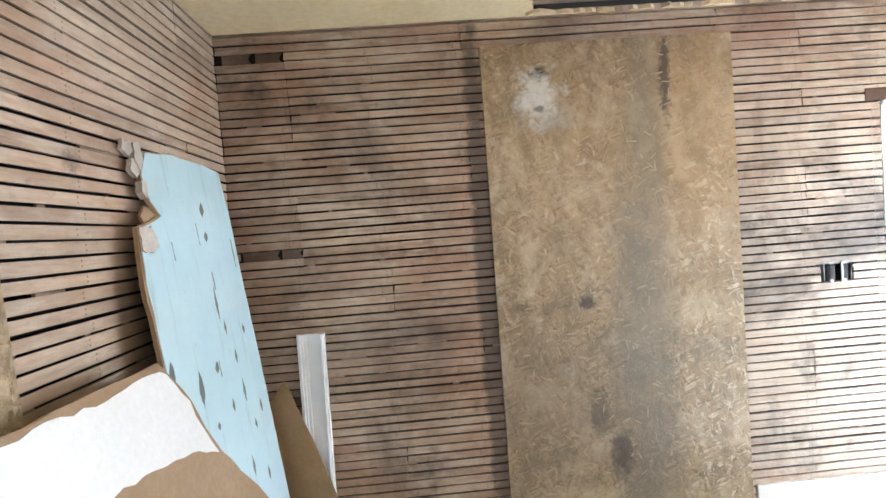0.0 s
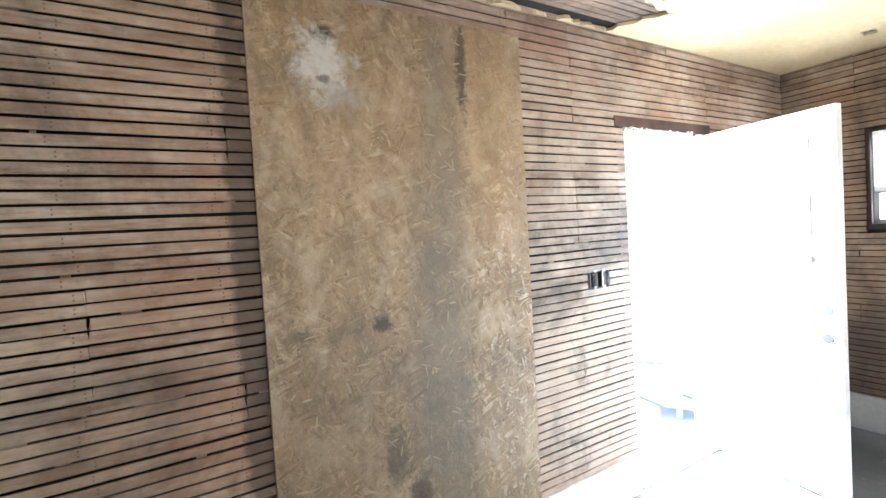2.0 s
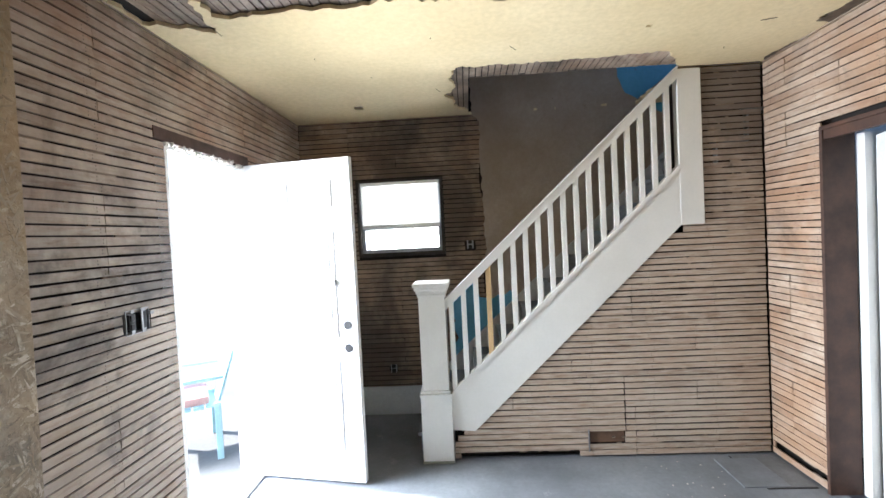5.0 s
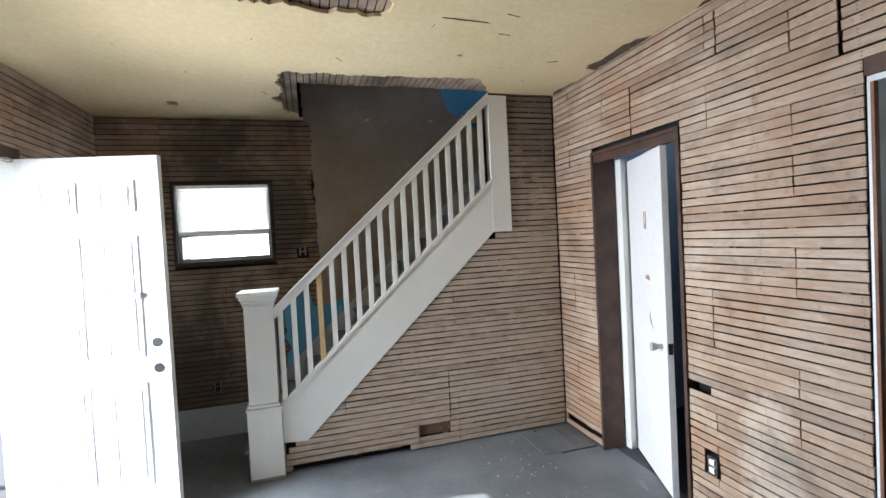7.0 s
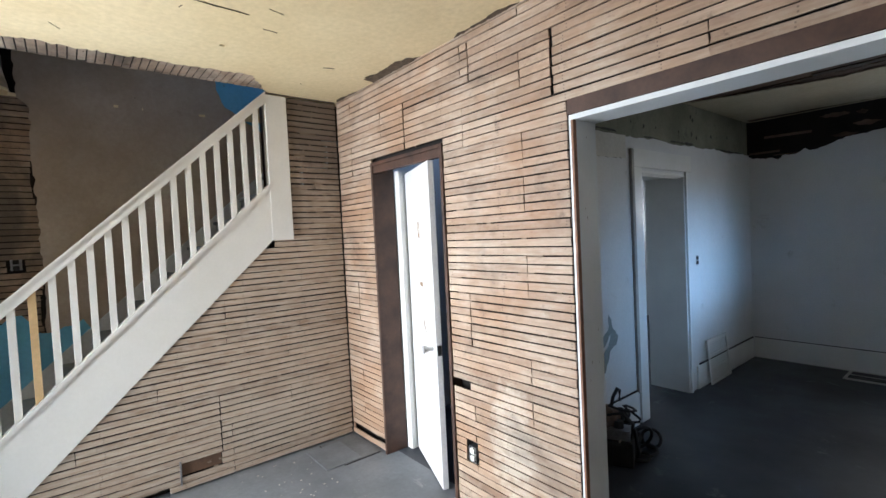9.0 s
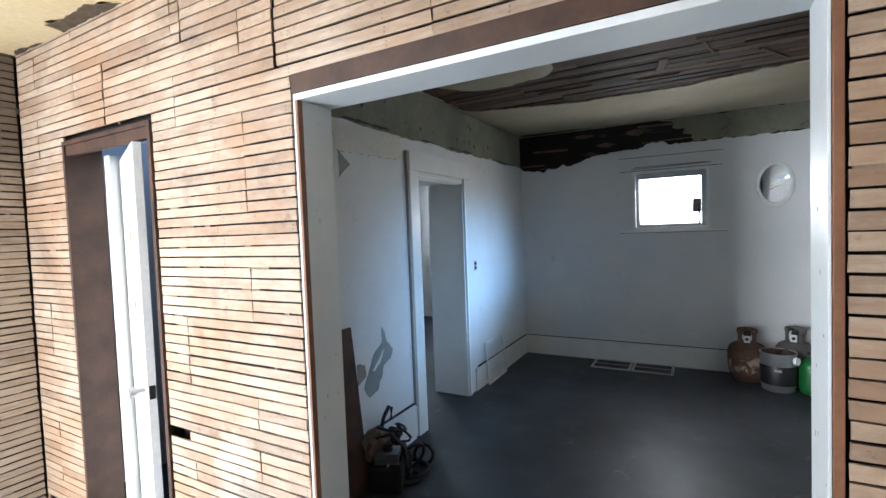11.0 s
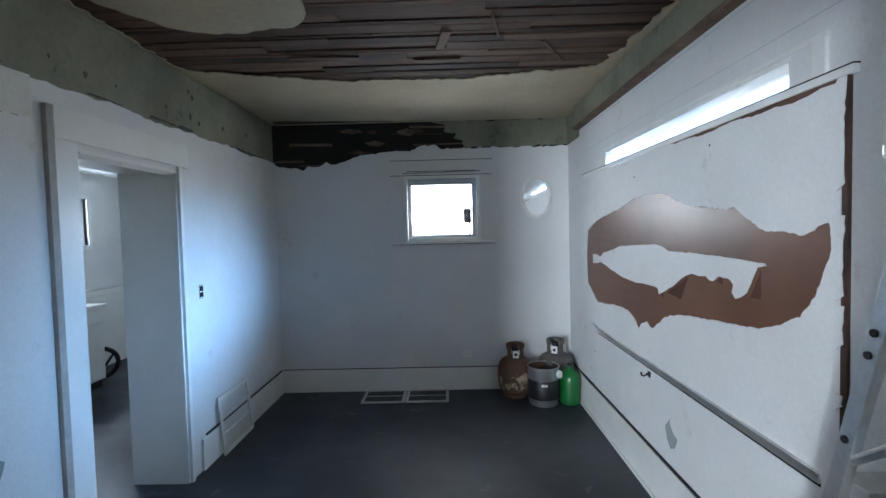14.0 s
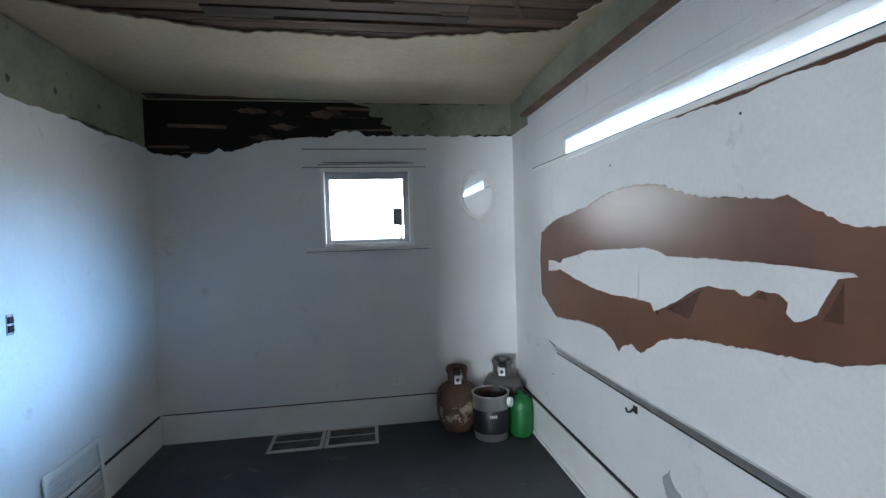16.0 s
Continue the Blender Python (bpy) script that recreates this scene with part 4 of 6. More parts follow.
part("torn_paper", sheet(ragged([(-0.258, 1.715), (-0.232, 1.752), (-0.17, 1.73), (-0.20, 1.695), (-0.24, 1.688)], 0.006, 0.02, 39), (), lambda y, z: (-0.016, y, z), (0.008, 0, 0)), GYPSUM, blue, "torn brown paper in the notch")
part("crumpled_paint", sheet(ragged([(-0.30, 1.675), (-0.235, 1.685), (-0.215, 1.62), (-0.25, 1.60), (-0.30, 1.605)], 0.006, 0.015, 40), (), lambda y, z: (0.002, y, z), (0.005, 0, 0)), CRUMB, blue, "crumpled grey paint flap")
for y, z0_, z1_ in ((0.05, 1.64, 1.72), (-0.134, 1.58, 1.64), (0.324, 1.56, 1.68), (0.10, 1.47, 1.54), (0.02, 1.16, 1.22)):
    part("paint_run", sheet(ragged([(y, z0_), (y + 0.005, z0_), (y + 0.002, z1_), (y - 0.003, z1_)], 0.003, 0.02, int(z0_ * 90)), (), lambda y, z: (0.0012, y, z), (0.0008, 0, 0)), CHIP, blue, "dark run in the paint")
for y, z, h in ((0.118, 1.78, 0.03), (-0.126, 1.155, 0.06), (0.001, 1.20, 0.022), (0.111, 1.674, 0.02), (-0.27, 1.235, 0.04)):
    part("gouge", sheet(ragged([(y - 0.016, z), (y - 0.006, z - h), (y + 0.012, z - h * 0.3), (y + 0.010, z + h * 0.6), (y, z + h)], 0.003, 0.01, int(z * 50)), (), lambda y, z: (0.0014, y, z), (0.001, 0, 0)), CHIP, blue, "grey gouge in the paint")
for k, (y, z, w, h) in enumerate(((-0.262, 1.925, 0.03, 0.028), (-0.245, 1.865, 0.028, 0.03), (-0.225, 1.905, 0.022, 0.05), (-0.23, 1.80, 0.016, 0.03))):
    part("loose_plaster", sheet(ragged([(y - w, z - h * 0.4), (y, z - h), (y + w, z - h * 0.2), (y + w * 0.7, z + h), (y - w * 0.6, z + h * 0.8)], 0.006, 0.012, 35 + k), (), lambda y, z: (-0.016, y, z), (0.012 + 0.003 * k, 0, 0)), CRUMB, blue, "hanging plaster crumbs")

wallboard = thing("broken_wallboard", "broken white wallboard with torn brown paper leaning on lath", "board", m=pose(0.0, 0, 0))
WB = lambda y, z: (0.72 + 0.3 * (1.31 - z), y, z)
WB_N = Vector((0.958, 0, 0.287))
edge = [(1.5, 1.30), (1.999, 1.312), (2.283, 1.309), (2.464, 1.307), (2.486, 1.27), (2.537, 1.175), (2.55, 1.087), (2.58, 1.0), (2.715, 0.779), (2.9, 0.02), (1.5, 0.02)]
part("core", sheet(ragged(edge, 0.006, 0.05, 36), (), WB, WB_N * -0.013), GYPSUM, wallboard, "brown paper-faced gypsum")
face = [(1.5, 1.28), (1.996, 1.296), (2.181, 1.291), (2.273, 1.284), (2.452, 1.284), (2.475, 1.270), (2.527, 1.175), (2.536, 1.087), (2.561, 1.005), (2.448, 1.06), (2.376, 1.076), (2.29, 1.093), (2.16, 1.106), (2.0, 1.0), (1.8, 0.9), (1.5, 0.85)]
part("white_face", sheet(ragged(face, 0.008, 0.03, 37), (), lambda y, z: tuple(Vector(WB(y, z)) + WB_N * 0.0006), WB_N * 0.002), WHITE_WALL, wallboard, "torn white painted face")

card = thing("hardboard_offcut", "pointed brown hardboard offcut leaning on the lath wall", "board")
part("face", sheet(ragged([(0.785, 0.987), (0.66, 0.82), (0.70, 0.0), (1.10, 0.0), (0.985, 0.42), (0.90, 0.68)], 0.002, 0.06, 38), (), lambda x, z: (x, 3.285 - 0.02 * (0.987 - z), z), (0, 0.005, 0)), mottled("tan_hardboard", (0.36, 0.24, 0.12), (0.29, 0.19, 0.095), 4, 60, 0.7), card)

mould = thing("crown_moulding", "length of white crown moulding stood on end against lath", "moulding", m=pose(0.828, 3.345, 0.0, 0, 0.8, 0))
bm = bmesh.new()
for x0_, x1_, d in ((0.0, 0.010, 0.016), (0.010, 0.020, 0.036), (0.020, 0.030, 0.026), (0.030, 0.044, 0.018), (0.044, 0.108, 0.008), (0.108, 0.116, 0.030), (0.116, 0.126, 0.020)):
    box(bm, (x0_, -d, 0), (x1_, 0.004, 1.175), 0.002)
part("strip", bm, mottled("white_moulding_paint", (0.84, 0.85, 0.85), (0.77, 0.78, 0.78), 5, 60, 0.5, 0.1, dirt=(0.5, 0.48, 0.45), dirt_from=0.70, speckle=0.1), mould)
strip2 = single("osb_offcut", boxed((0, 0, 0), (0.012, 0.5, 1.75), 0.002), FLAKES, "upright OSB offcut leaning on the west lath wall", "board", m=pose(0.675, 1.655, 0, 0, -2.6, 0))

# ---- floor hatch in the corner under the closet door ----
hatch = structure("floor_patch", boxed((4.275, 0.02, 0), (4.665, 0.295, 0.005), 0.002), mottled("worn_dark_floor_board", (0.19, 0.195, 0.2), (0.13, 0.135, 0.135), 5, 40, 0.75, dirt=(0.27, 0.26, 0.24), dirt_from=0.62), "worn floor patch in the corner by the stairs", "floor")
for q in (((4.262, 0.02, 0), (4.274, 0.30, 0.0035)), ((4.30, 0.296, 0), (4.66, 0.306, 0.0035))):
    part("crack", boxed(*q), BLACK, hatch, "dark open joint")

# ---- floor debris ----
rnd = random.Random(41)
bm = bmesh.new()
for k in range(55):
    cx, cy = rnd.choice(((4.2, 0.72), (4.2, 0.72), (4.35, 0.5), (3.5, 0.4)))
    r = rnd.uniform(0.002, 0.007)
    m = pose(rnd.gauss(cx, 0.16), rnd.gauss(cy, 0.14), r * 0.35, 0, 0, rnd.uniform(0, 360)) @ Matrix.Diagonal((1.3, 1, 0.5, 1))
    if 0.05 < m.translation.y and m.translation.x < STAIR - 0.03:
        bmesh.ops.create_icosphere(bm, subdivisions=1, radius=r, matrix=m)
single("plaster_crumbs", bm, CRUMB, "grey plaster crumbs scattered on the floor", "debris", kind="stuff")
hatch = thing("floor_hatch", "grey painted register cover set in the floor", "register")
part("plate", boxed((4.28, 0.16, 0.0), (4.62, 0.42, 0.008), 0.002), FLOOR, hatch)
vent = thing("wall_register", "empty wall register hole with a metal clip", "vent")
part("duct", boxed((STAIR + 0.012, 0.958, 0.098), (STAIR + 0.022, 1.192, 0.178)), mottled("rusty_sheet", (0.16, 0.09, 0.05), (0.1, 0.06, 0.04), 8, 60, 0.7), vent, "rusty duct sheet")
part("clip", boxed((STAIR - 0.005, 1.19, 0.04), (STAIR + 0.008, 1.20, 0.19), 0.001), METAL, vent, "thin metal clip")

# ---- kitchen: walls ----
bm = bmesh.new()
for a, b, lo, hi in ((WEST - 0.3, OP[0] - 0.022, 0, 2.60), (OP[1] + 0.022, KE + 0.35, 0, 2.60), (OP[0] - 0.022, OP[1] + 0.022, OP[2] + 0.022, 2.60)):
    box(bm, (a, KN, lo), (b, KN + 0.012, hi))
structure("wall_kitchen_north", bm, WHITE_WALL, "white kitchen side of the dividing wall")
bm = bmesh.new()
a, b, lo, hi = WIN_K
yo = KS - 0.2
for q in ((KW - 0.2, a, 0, 2.7), (b, 3.58, 0, 2.7)):
    box(bm, (q[0], yo, q[2]), (q[1], KS - 0.014, q[3]))
box(bm, (a, yo, 0), (b, KS - 0.014, lo))
box(bm, (a, yo, hi), (b, KS - 0.014, 2.7))
wall_ks = structure("wall_kitchen_south", bm, SHADE_BLACK, "white south kitchen wall with a torn charred top")
xz = lambda x, z: (x, KS - 0.014, z)
burn_low = [(KE + 0.02, -0.02), (KE + 0.02, 2.20), (3.20, 2.17), (3.05, 2.16), (2.97, 2.13), (2.93, 2.165), (2.80, 2.17), (2.74, 2.21), (2.70, 2.18), (2.60, 2.20), (2.40, 2.267), (2.1, 2.29), (1.95, 2.285), (1.85, 2.335), (1.70, 2.34), (1.66, 2.305), (KW - 0.02, 2.307), (KW - 0.02, -0.02)]
hole = [(a, lo), (b, lo), (b, hi), (a, hi)]
part("plaster", sheet(ragged([p for p in burn_low], 0.010, 0.025, 51), (hole,), xz, (0, 0.014, 0)), WHITE_WALL, wall_ks, "white painted plaster")
band = [(KW, 2.312), (1.42, 2.312), (1.45, 2.35), (1.44, 2.38), (1.53, 2.40), (1.50, 2.45), (1.62, 2.47), (1.60, 2.52), (1.75, 2.563), (KW, 2.563)]
part("upper_plaster", sheet(ragged(band, 0.012, 0.03, 52), (), xz, (0, 0.011, 0)), GREEN, wall_ks, "stained green upper plaster")
bm = bmesh.new()
rnd = random.Random(53)
for k in range(12):
    z = 2.10 + k * 0.041
    x = 1.38
    while x < KE:
        e = min(KE, x + rnd.uniform(0.2, 0.9))
        if rnd.random() < 0.86:
            m = pose((x + e) / 2, KS - 0.014 - rnd.uniform(0, 0.02), z + rnd.uniform(-0.01, 0.01), rnd.uniform(-25, 25), rnd.uniform(-1.6, 1.6), 0)
            box(bm, (-(e - x) / 2, -0.004, -0.018), ((e - x) / 2 - 0.003, 0.004, rnd.uniform(0.002, 0.019)), m=m)
        x = e
part("burnt_lath", bm, CHARRED, wall_ks, "charred dark lath")
RAGGED_BROWN = mottled("damp_brown_scraps", (0.10, 0.066, 0.046), (0.045, 0.03, 0.022), 8, 50, 0.9, 0.6)
for k in range(7):
    cx, cz, w, h = rnd.uniform(1.75, 3.1), rnd.uniform(2.25, 2.52), rnd.uniform(0.04, 0.16), rnd.uniform(0.012, 0.04)
    part("scrap", sheet(ragged([(cx - w, cz), (cx - w * 0.3, cz - h), (cx + w * 0.6, cz - h * 0.5), (cx + w, cz + h * 0.4), (cx, cz + h)], 0.008, 0.02, 190 + k), (), lambda x, z: (x, KS - 0.006 + (0.004 if k % 2 else 0), z), (0, 0.003, 0)), RAGGED_BROWN if k % 3 else CHARRED, wall_ks, "torn damp scrap")

bm = bmesh.new()
ko = KE + 0.34
for y0_, y1_, lo, hi in ((KS, KD[0], 0, 2.7), (KD[1], KN, 0, 2.7), (KD[0], KD[1], KD[2], 2.7)):
    box(bm, (KE + 0.012, y0_, lo), (ko, y1_, hi))
wall_ke = structure("wall_kitchen_east", bm, GREEN, "white east kitchen wall below a green plaster band")
yz = lambda y, z: (KE + 0.012, y, z)
rnd = random.Random(54)
torn_top = [(KS + (KN - KS) * k / 90, 2.208 - 0.033 * k / 90 + rnd.uniform(-0.007, 0.007) + 0.012 * math.sin(k * 0.37) * math.sin(k * 0.11)) for k in range(91)]
low = [(KS, 0.0)] + torn_top + [(KN, 0.0), (KD[1], 0.0), (KD[1], KD[2]), (KD[0], KD[2]), (KD[0], 0.0)]
part("plaster", sheet(ragged(low, 0.0, 0.06, 54), (), yz, (-0.012, 0, 0)), WHITE_WALL, wall_ke, "white painted wallboard")
PAPER_TAN = mottled("tan_paper", (0.36, 0.31, 0.25), (0.27, 0.23, 0.185), 6, 50, 0.9)
STAIN = mottled("dark_damp_stain", (0.10, 0.10, 0.085), (0.06, 0.06, 0.05), 9, 60, 0.95)
GREY_PATCH = mottled("bare_grey_plaster", (0.33, 0.36, 0.35), (0.25, 0.28, 0.27), 6, 50, 0.85)
on_ke = lambda y, z: (KE - 0.0005, y, z)
part("bare_patch", sheet(ragged([(-0.935, 2.01), (-1.045, 1.93), (-1.0, 1.90), (-0.94, 1.845), (-0.95, 1.93)], 0.004, 0.03, 55), (), on_ke, (-0.0015, 0, 0)), GREY_PATCH, wall_ke, "peeled grey patch")
part("bare_patch", sheet(ragged([(-1.142, 0.652), (-1.20, 0.74), (-1.281, 0.79), (-1.289, 0.896), (-1.33, 0.80), (-1.403, 0.727), (-1.376, 0.661), (-1.292, 0.634), (-1.223, 0.49), (-1.131, 0.473), (-1.083, 0.542), (-1.11, 0.60)], 0.010, 0.025, 56), (), on_ke, (-0.0015, 0, 0)), GREY_PATCH, wall_ke, "peeled grey patch")
part("paint_remnant", sheet(ragged([(-1.17, 0.635), (-1.23, 0.68), (-1.30, 0.745), (-1.265, 0.675), (-1.20, 0.625)], 0.006, 0.02, 58), (), on_ke, (-0.003, 0, 0)), WHITE_WALL, wall_ke, "remnant of white paint across the patch")
part("paper_scrap", sheet(ragged([(-1.029, 0.711), (-1.10, 0.69), (-1.105, 0.615), (-1.027, 0.582)], 0.006, 0.02, 59), (), on_ke, (-0.004, 0, 0)), PAPER_TAN, wall_ke, "curled tan paper scrap")
CREAM_BAND = mottled("bare_cream_plaster", (0.78, 0.76, 0.69), (0.71, 0.69, 0.62), 2.5, 45, 0.85, 0.35, dirt=(0.42, 0.38, 0.30), dirt_from=0.64)
part("upper_band", sheet(ragged([(KN, 1.985), (-0.73, 1.995), (-1.02, 2.008), (-1.25, 2.01), (-1.60, 2.02), (-1.60, 2.19), (KN, 2.17)], 0.004, 0.05, 60), (), on_ke, (-0.0012, 0, 0)), CREAM_BAND, wall_ke, "bare cream plaster above the wallboard")
for k in range(9):
    y, w = -0.75 - k * 0.095, 0.02 + 0.05 * ((k * 7) % 5) / 5
    part("crack", boxed((KE - 0.002, y - w, 1.996 + 0.0025 * k), (KE - 0.0005, y, 1.998 + 0.0025 * k)), STAIN, wall_ke)

rnd = random.Random(57)
for y, z in ((-1.709, 2.308), (-1.904, 2.295), (-2.10, 2.302), (-2.757, 2.467), (-2.80, 2.44), (-2.513, 2.309), (-2.772, 2.314), (-2.872, 2.289), (-1.2, 2.33), (-1.45, 2.40), (-3.2, 2.33), (-3.6, 2.36)):
    r_ = rnd.uniform(0.008, 0.02)
    part("nail_scar", sheet(ragged([(y - r_, z), (y, z - r_ * 1.4), (y + r_ * 0.8, z), (y, z + r_)], 0.005, 0.01, int(-y * 70)), (), lambda y, z: (KE + 0.0125, y, z), (-0.003, 0, 0)), STAIN, wall_ke, "dark nail scar")
for a, b, w in ((-2.35, -2.62, 0.012), (-2.62, -2.80, 0.02), (-3.3, -4.0, 0.016), (-1.0, -1.5, 0.012), (-1.9, -2.15, 0.008)):
    part("torn_gap", sheet(ragged([(a, 2.207), (b, 2.207), (b + 0.02, 2.207 + w), ((a + b) / 2, 2.209 + w), (a - 0.02, 2.207 + w)], 0.005, 0.025, int(-a * 50)), (), lambda y, z: (KE + 0.0125, y, z), (-0.004, 0, 0)), STAIN, wall_ke, "dark gap where the plaster tore")
bm = bmesh.new()
t0, t1, tl, th = TRANSOM
for y0_, y1_, lo, hi in ((KS - 0.2, t0, 0, 2.7), (t1, KN, 0, 2.7), (t0, t1, 0, tl), (t0, t1, th, 2.7)):
    box(bm, (KW - 0.16, y0_, lo), (KW, y1_, hi))
wall_kw = structure("wall_kitchen_west", bm, WHITE_WALL, "white west kitchen wall with a high slot window")
part("casing", boxed((KW, t0 - 0.02, th), (KW + 0.007, t1 + 0.15, th + 0.016), 0.002), WHITE_TRIM, wall_kw, "narrow white casing over the slot")
part("casing", boxed((KW, t1 + 0.10, 1.966), (KW + 0.012, t1 + 0.15, th - 0.001), 0.002), WHITE_TRIM, wall_kw)
for z in (2.16, 2.345):
    part("crack", boxed((KW - 0.001, -3.6, z), (KW + 0.0012, -0.9, z + 0.003)), SKIRT_GREY, wall_kw)
beam = thing("wall_header", "green painted header beam with a brown wooden underside", "beam", kind="structure")
part("beam", boxed((KW, -3.77, 2.392), (KW + 0.045, KN, CEIL - 0.001), 0.004), GREEN, beam)
part("batten", boxed((KW, -3.79, 2.366), (KW + 0.058, KN, 2.390), 0.003), mottled("brown_batten_wood", (0.19, 0.115, 0.07), (0.10, 0.058, 0.036), 6, 40, 0.7, 0.4), beam, "brown wooden batten")
part("end_plaster", boxed((KW, KS, 2.31), (KW + 0.006, -3.79, CEIL), 0.0), GREEN, beam, "green plaster")

# ---- kitchen: ceiling ----
torn_k = [(0.52, -1.95), (0.58, -2.68), (0.62, -2.80), (1.15, -2.90), (1.5, -2.98), (1.87, -2.96), (2.3, -2.95), (2.62, -2.85), (2.85, -2.78), (3.1, -2.72), (3.225, -2.60), (3.22, -1.3), (3.1, -0.75), (2.5, -0.45), (1.5, -0.55), (1.15, -1.2), (1.16, -1.66), (1.05, -1.72), (0.84, -1.71), (0.75, -1.85)]
hole_k = ragged(torn_k, 0.024, 0.03, 61)
kxy = lambda x, y: (x, y, CEIL)
gap_s = ragged([(3.22, KS + 0.004), (3.2, -4.0), (2.7, -4.05), (2.2, -4.11), (1.7, -4.13), (1.62, KS + 0.004)], 0.01, 0.05, 62)
structure("ceiling_kitchen", sheet([(KW, KS), (KE, KS), (KE, KN), (KW, KN)], (hole_k, gap_s), kxy, (0, 0, 0.009)), GREY_CEIL, "stained kitchen ceiling with a large torn hole", "ceiling")
island = [(3.15, -1.45), (3.16, -1.72), (3.05, -1.92), (2.96, -2.06), (2.75, -2.16), (2.5, -2.13), (2.3, -2.07), (2.22, -1.85), (2.30, -1.65), (2.18, -1.35), (2.3, -1.0), (2.95, -1.05)]
structure("ceiling_island", sheet(ragged(island, 0.02, 0.05, 63), (), lambda x, y: (x, y, CEIL + 0.001), (0, 0, 0.008)), GREY_CEIL, "remaining patch of kitchen ceiling plaster", "ceiling")
rnd = random.Random(64)
bm = bmesh.new()
y = KS + 0.01
while y < KN - 0.03:
    h = rnd.choice((0.03, 0.034, 0.034, 0.08))
    x = KW
    while x < KE - 0.02:
        e = min(KE, x + rnd.uniform(0.6, 1.4))
        dz = rnd.choice((0.0, 0.004, 0.009, 0.018)) * rnd.random()
        box(bm, (x + 0.001, y, CEIL + 0.011 + dz), (e - 0.002, y + h - 0.003 - rnd.uniform(0, 0.006), CEIL + 0.036))
        x = e
    y += h
for x0_, y0_, x1_, y1_, w in ((1.62, -2.45, 1.58, -2.2, 0.05), (1.78, -2.62, 1.50, -2.60, 0.035), (0.86, -2.70, 1.05, -2.35, 0.02), (1.3, -2.3, 1.36, -2.02, 0.012), (2.1, -2.55, 2.5, -2.5, 0.03)):
    d_ = Vector((x1_ - x0_, y1_ - y0_, 0))
    box(bm, (0, -w / 2, -0.006), (d_.length, w / 2, 0.004), m=pose(x0_, y0_, CEIL + 0.008, 2, 1.5, math.degrees(math.atan2(d_.y, d_.x))))
n = Nodes("rotten_ceiling_wood", 0.8)
q = n.stretch(n.place(), 3, 55, 55)
grain = n.noise(q, 1.0, 6, 0.7)
c = n.ramp(n.island(), (0, (0.032, 0.013, 0.007)), (0.45, (0.08, 0.039, 0.02)), (0.8, (0.125, 0.066, 0.036)), (1, (0.18, 0.105, 0.06)))
c = n.mix(n.span(grain, 0.4, 0.7, 0, 0.8), c, (0.03, 0.02, 0.014))
c = n.mix(n.span(n.noise(n.stretch(n.place(), 4, 14, 14), 1.5, 6, 0.7), 0.60, 0.72, 0, 0.4), c, (0.22, 0.15, 0.095))
structure("ceiling_kitchen_lath", bm, n.done(c, grain, 0.6, 0.004), "dark rotten lath above the kitchen ceiling", "ceiling")
# The shade over the kitchen lath is painted near-black too.
structure("ceiling_kitchen_top", boxed((KW - 0.16, KS - 0.2, CEIL + 0.06), (3.6, -0.1, CEIL + 0.2)), SHADE_BLACK, "joist space over the kitchen, shade put in its colour", "ceiling")

# ---- kitchen: west board, torn face, trim ----
panel = thing("wall_panel", "white wallboard over brown hardboard with a large torn strip", "wall panel", kind="structure")
on_kw = lambda y, z: (KW + 0.0005, y, z)
torn = [(-3.54, 1.51), (-3.58, 1.30), (-3.56, 1.08), (-3.30, 0.95), (-3.0, 0.99), (-2.72, 1.0), (-2.61, 0.97), (-2.54, 0.915), (-2.49, 0.96), (-2.43, 0.98), (-2.36, 0.955), (-2.2, 1.05), (-2.05, 1.09), (-1.75, 1.12), (-1.46, 1.145), (-1.26, 1.225), (-1.20, 1.30), (-1.14, 1.45), (-1.15, 1.53), (-1.25, 1.49), (-1.44, 1.51), (-1.61, 1.60), (-1.66, 1.59), (-1.92, 1.615), (-2.2, 1.69), (-2.39, 1.715), (-2.6, 1.70), (-2.89, 1.64), (-3.3, 1.585)]
outer = ragged([(-3.60, 0.70), (-3.60, 1.972), (-1.115, 1.955), (-1.10, 0.70)], 0.003, 0.08, 71)
part("hardboard", boxed((KW + 0.001, -3.59, 0.71), (KW + 0.006, -1.116, 1.95)), HARDBOARD, panel, "bare shiny brown hardboard")
part("white_face", sheet(outer, (ragged(torn, 0.006, 0.014, 72),), lambda y, z: (KW + 0.007, y, z), (0.004, 0, 0)), WHITE_WALL, panel, "white painted face sheet")
tongue = [(-3.41, 1.32), (-3.29, 1.32), (-3.22, 1.31), (-3.17, 1.34), (-2.99, 1.37), (-2.85, 1.4), (-2.5, 1.42), (-2.32, 1.43), (-2.22, 1.42), (-2.16, 1.4), (-1.88, 1.4), (-1.6, 1.395), (-1.43, 1.388), (-1.42, 1.38), (-1.47, 1.37), (-1.5, 1.32), (-1.52, 1.27), (-1.55, 1.25), (-1.58, 1.24), (-1.61, 1.26), (-1.61, 1.29), (-1.64, 1.31), (-1.72, 1.313), (-1.75, 1.29), (-1.78, 1.29), (-1.81, 1.305), (-1.86, 1.30), (-1.93, 1.305), (-2.0, 1.28), (-2.1, 1.22), (-2.21, 1.17), (-2.24, 1.2), (-2.37, 1.2), (-2.56, 1.19), (-2.79, 1.2), (-3.0, 1.23), (-3.15, 1.26), (-3.24, 1.27), (-3.28, 1.26), (-3.41, 1.25)]
bm = sheet(ragged(tongue, 0.003, 0.014, 73), (), lambda y, z: (KW + 0.0075, y, z), (0.003, 0, 0))
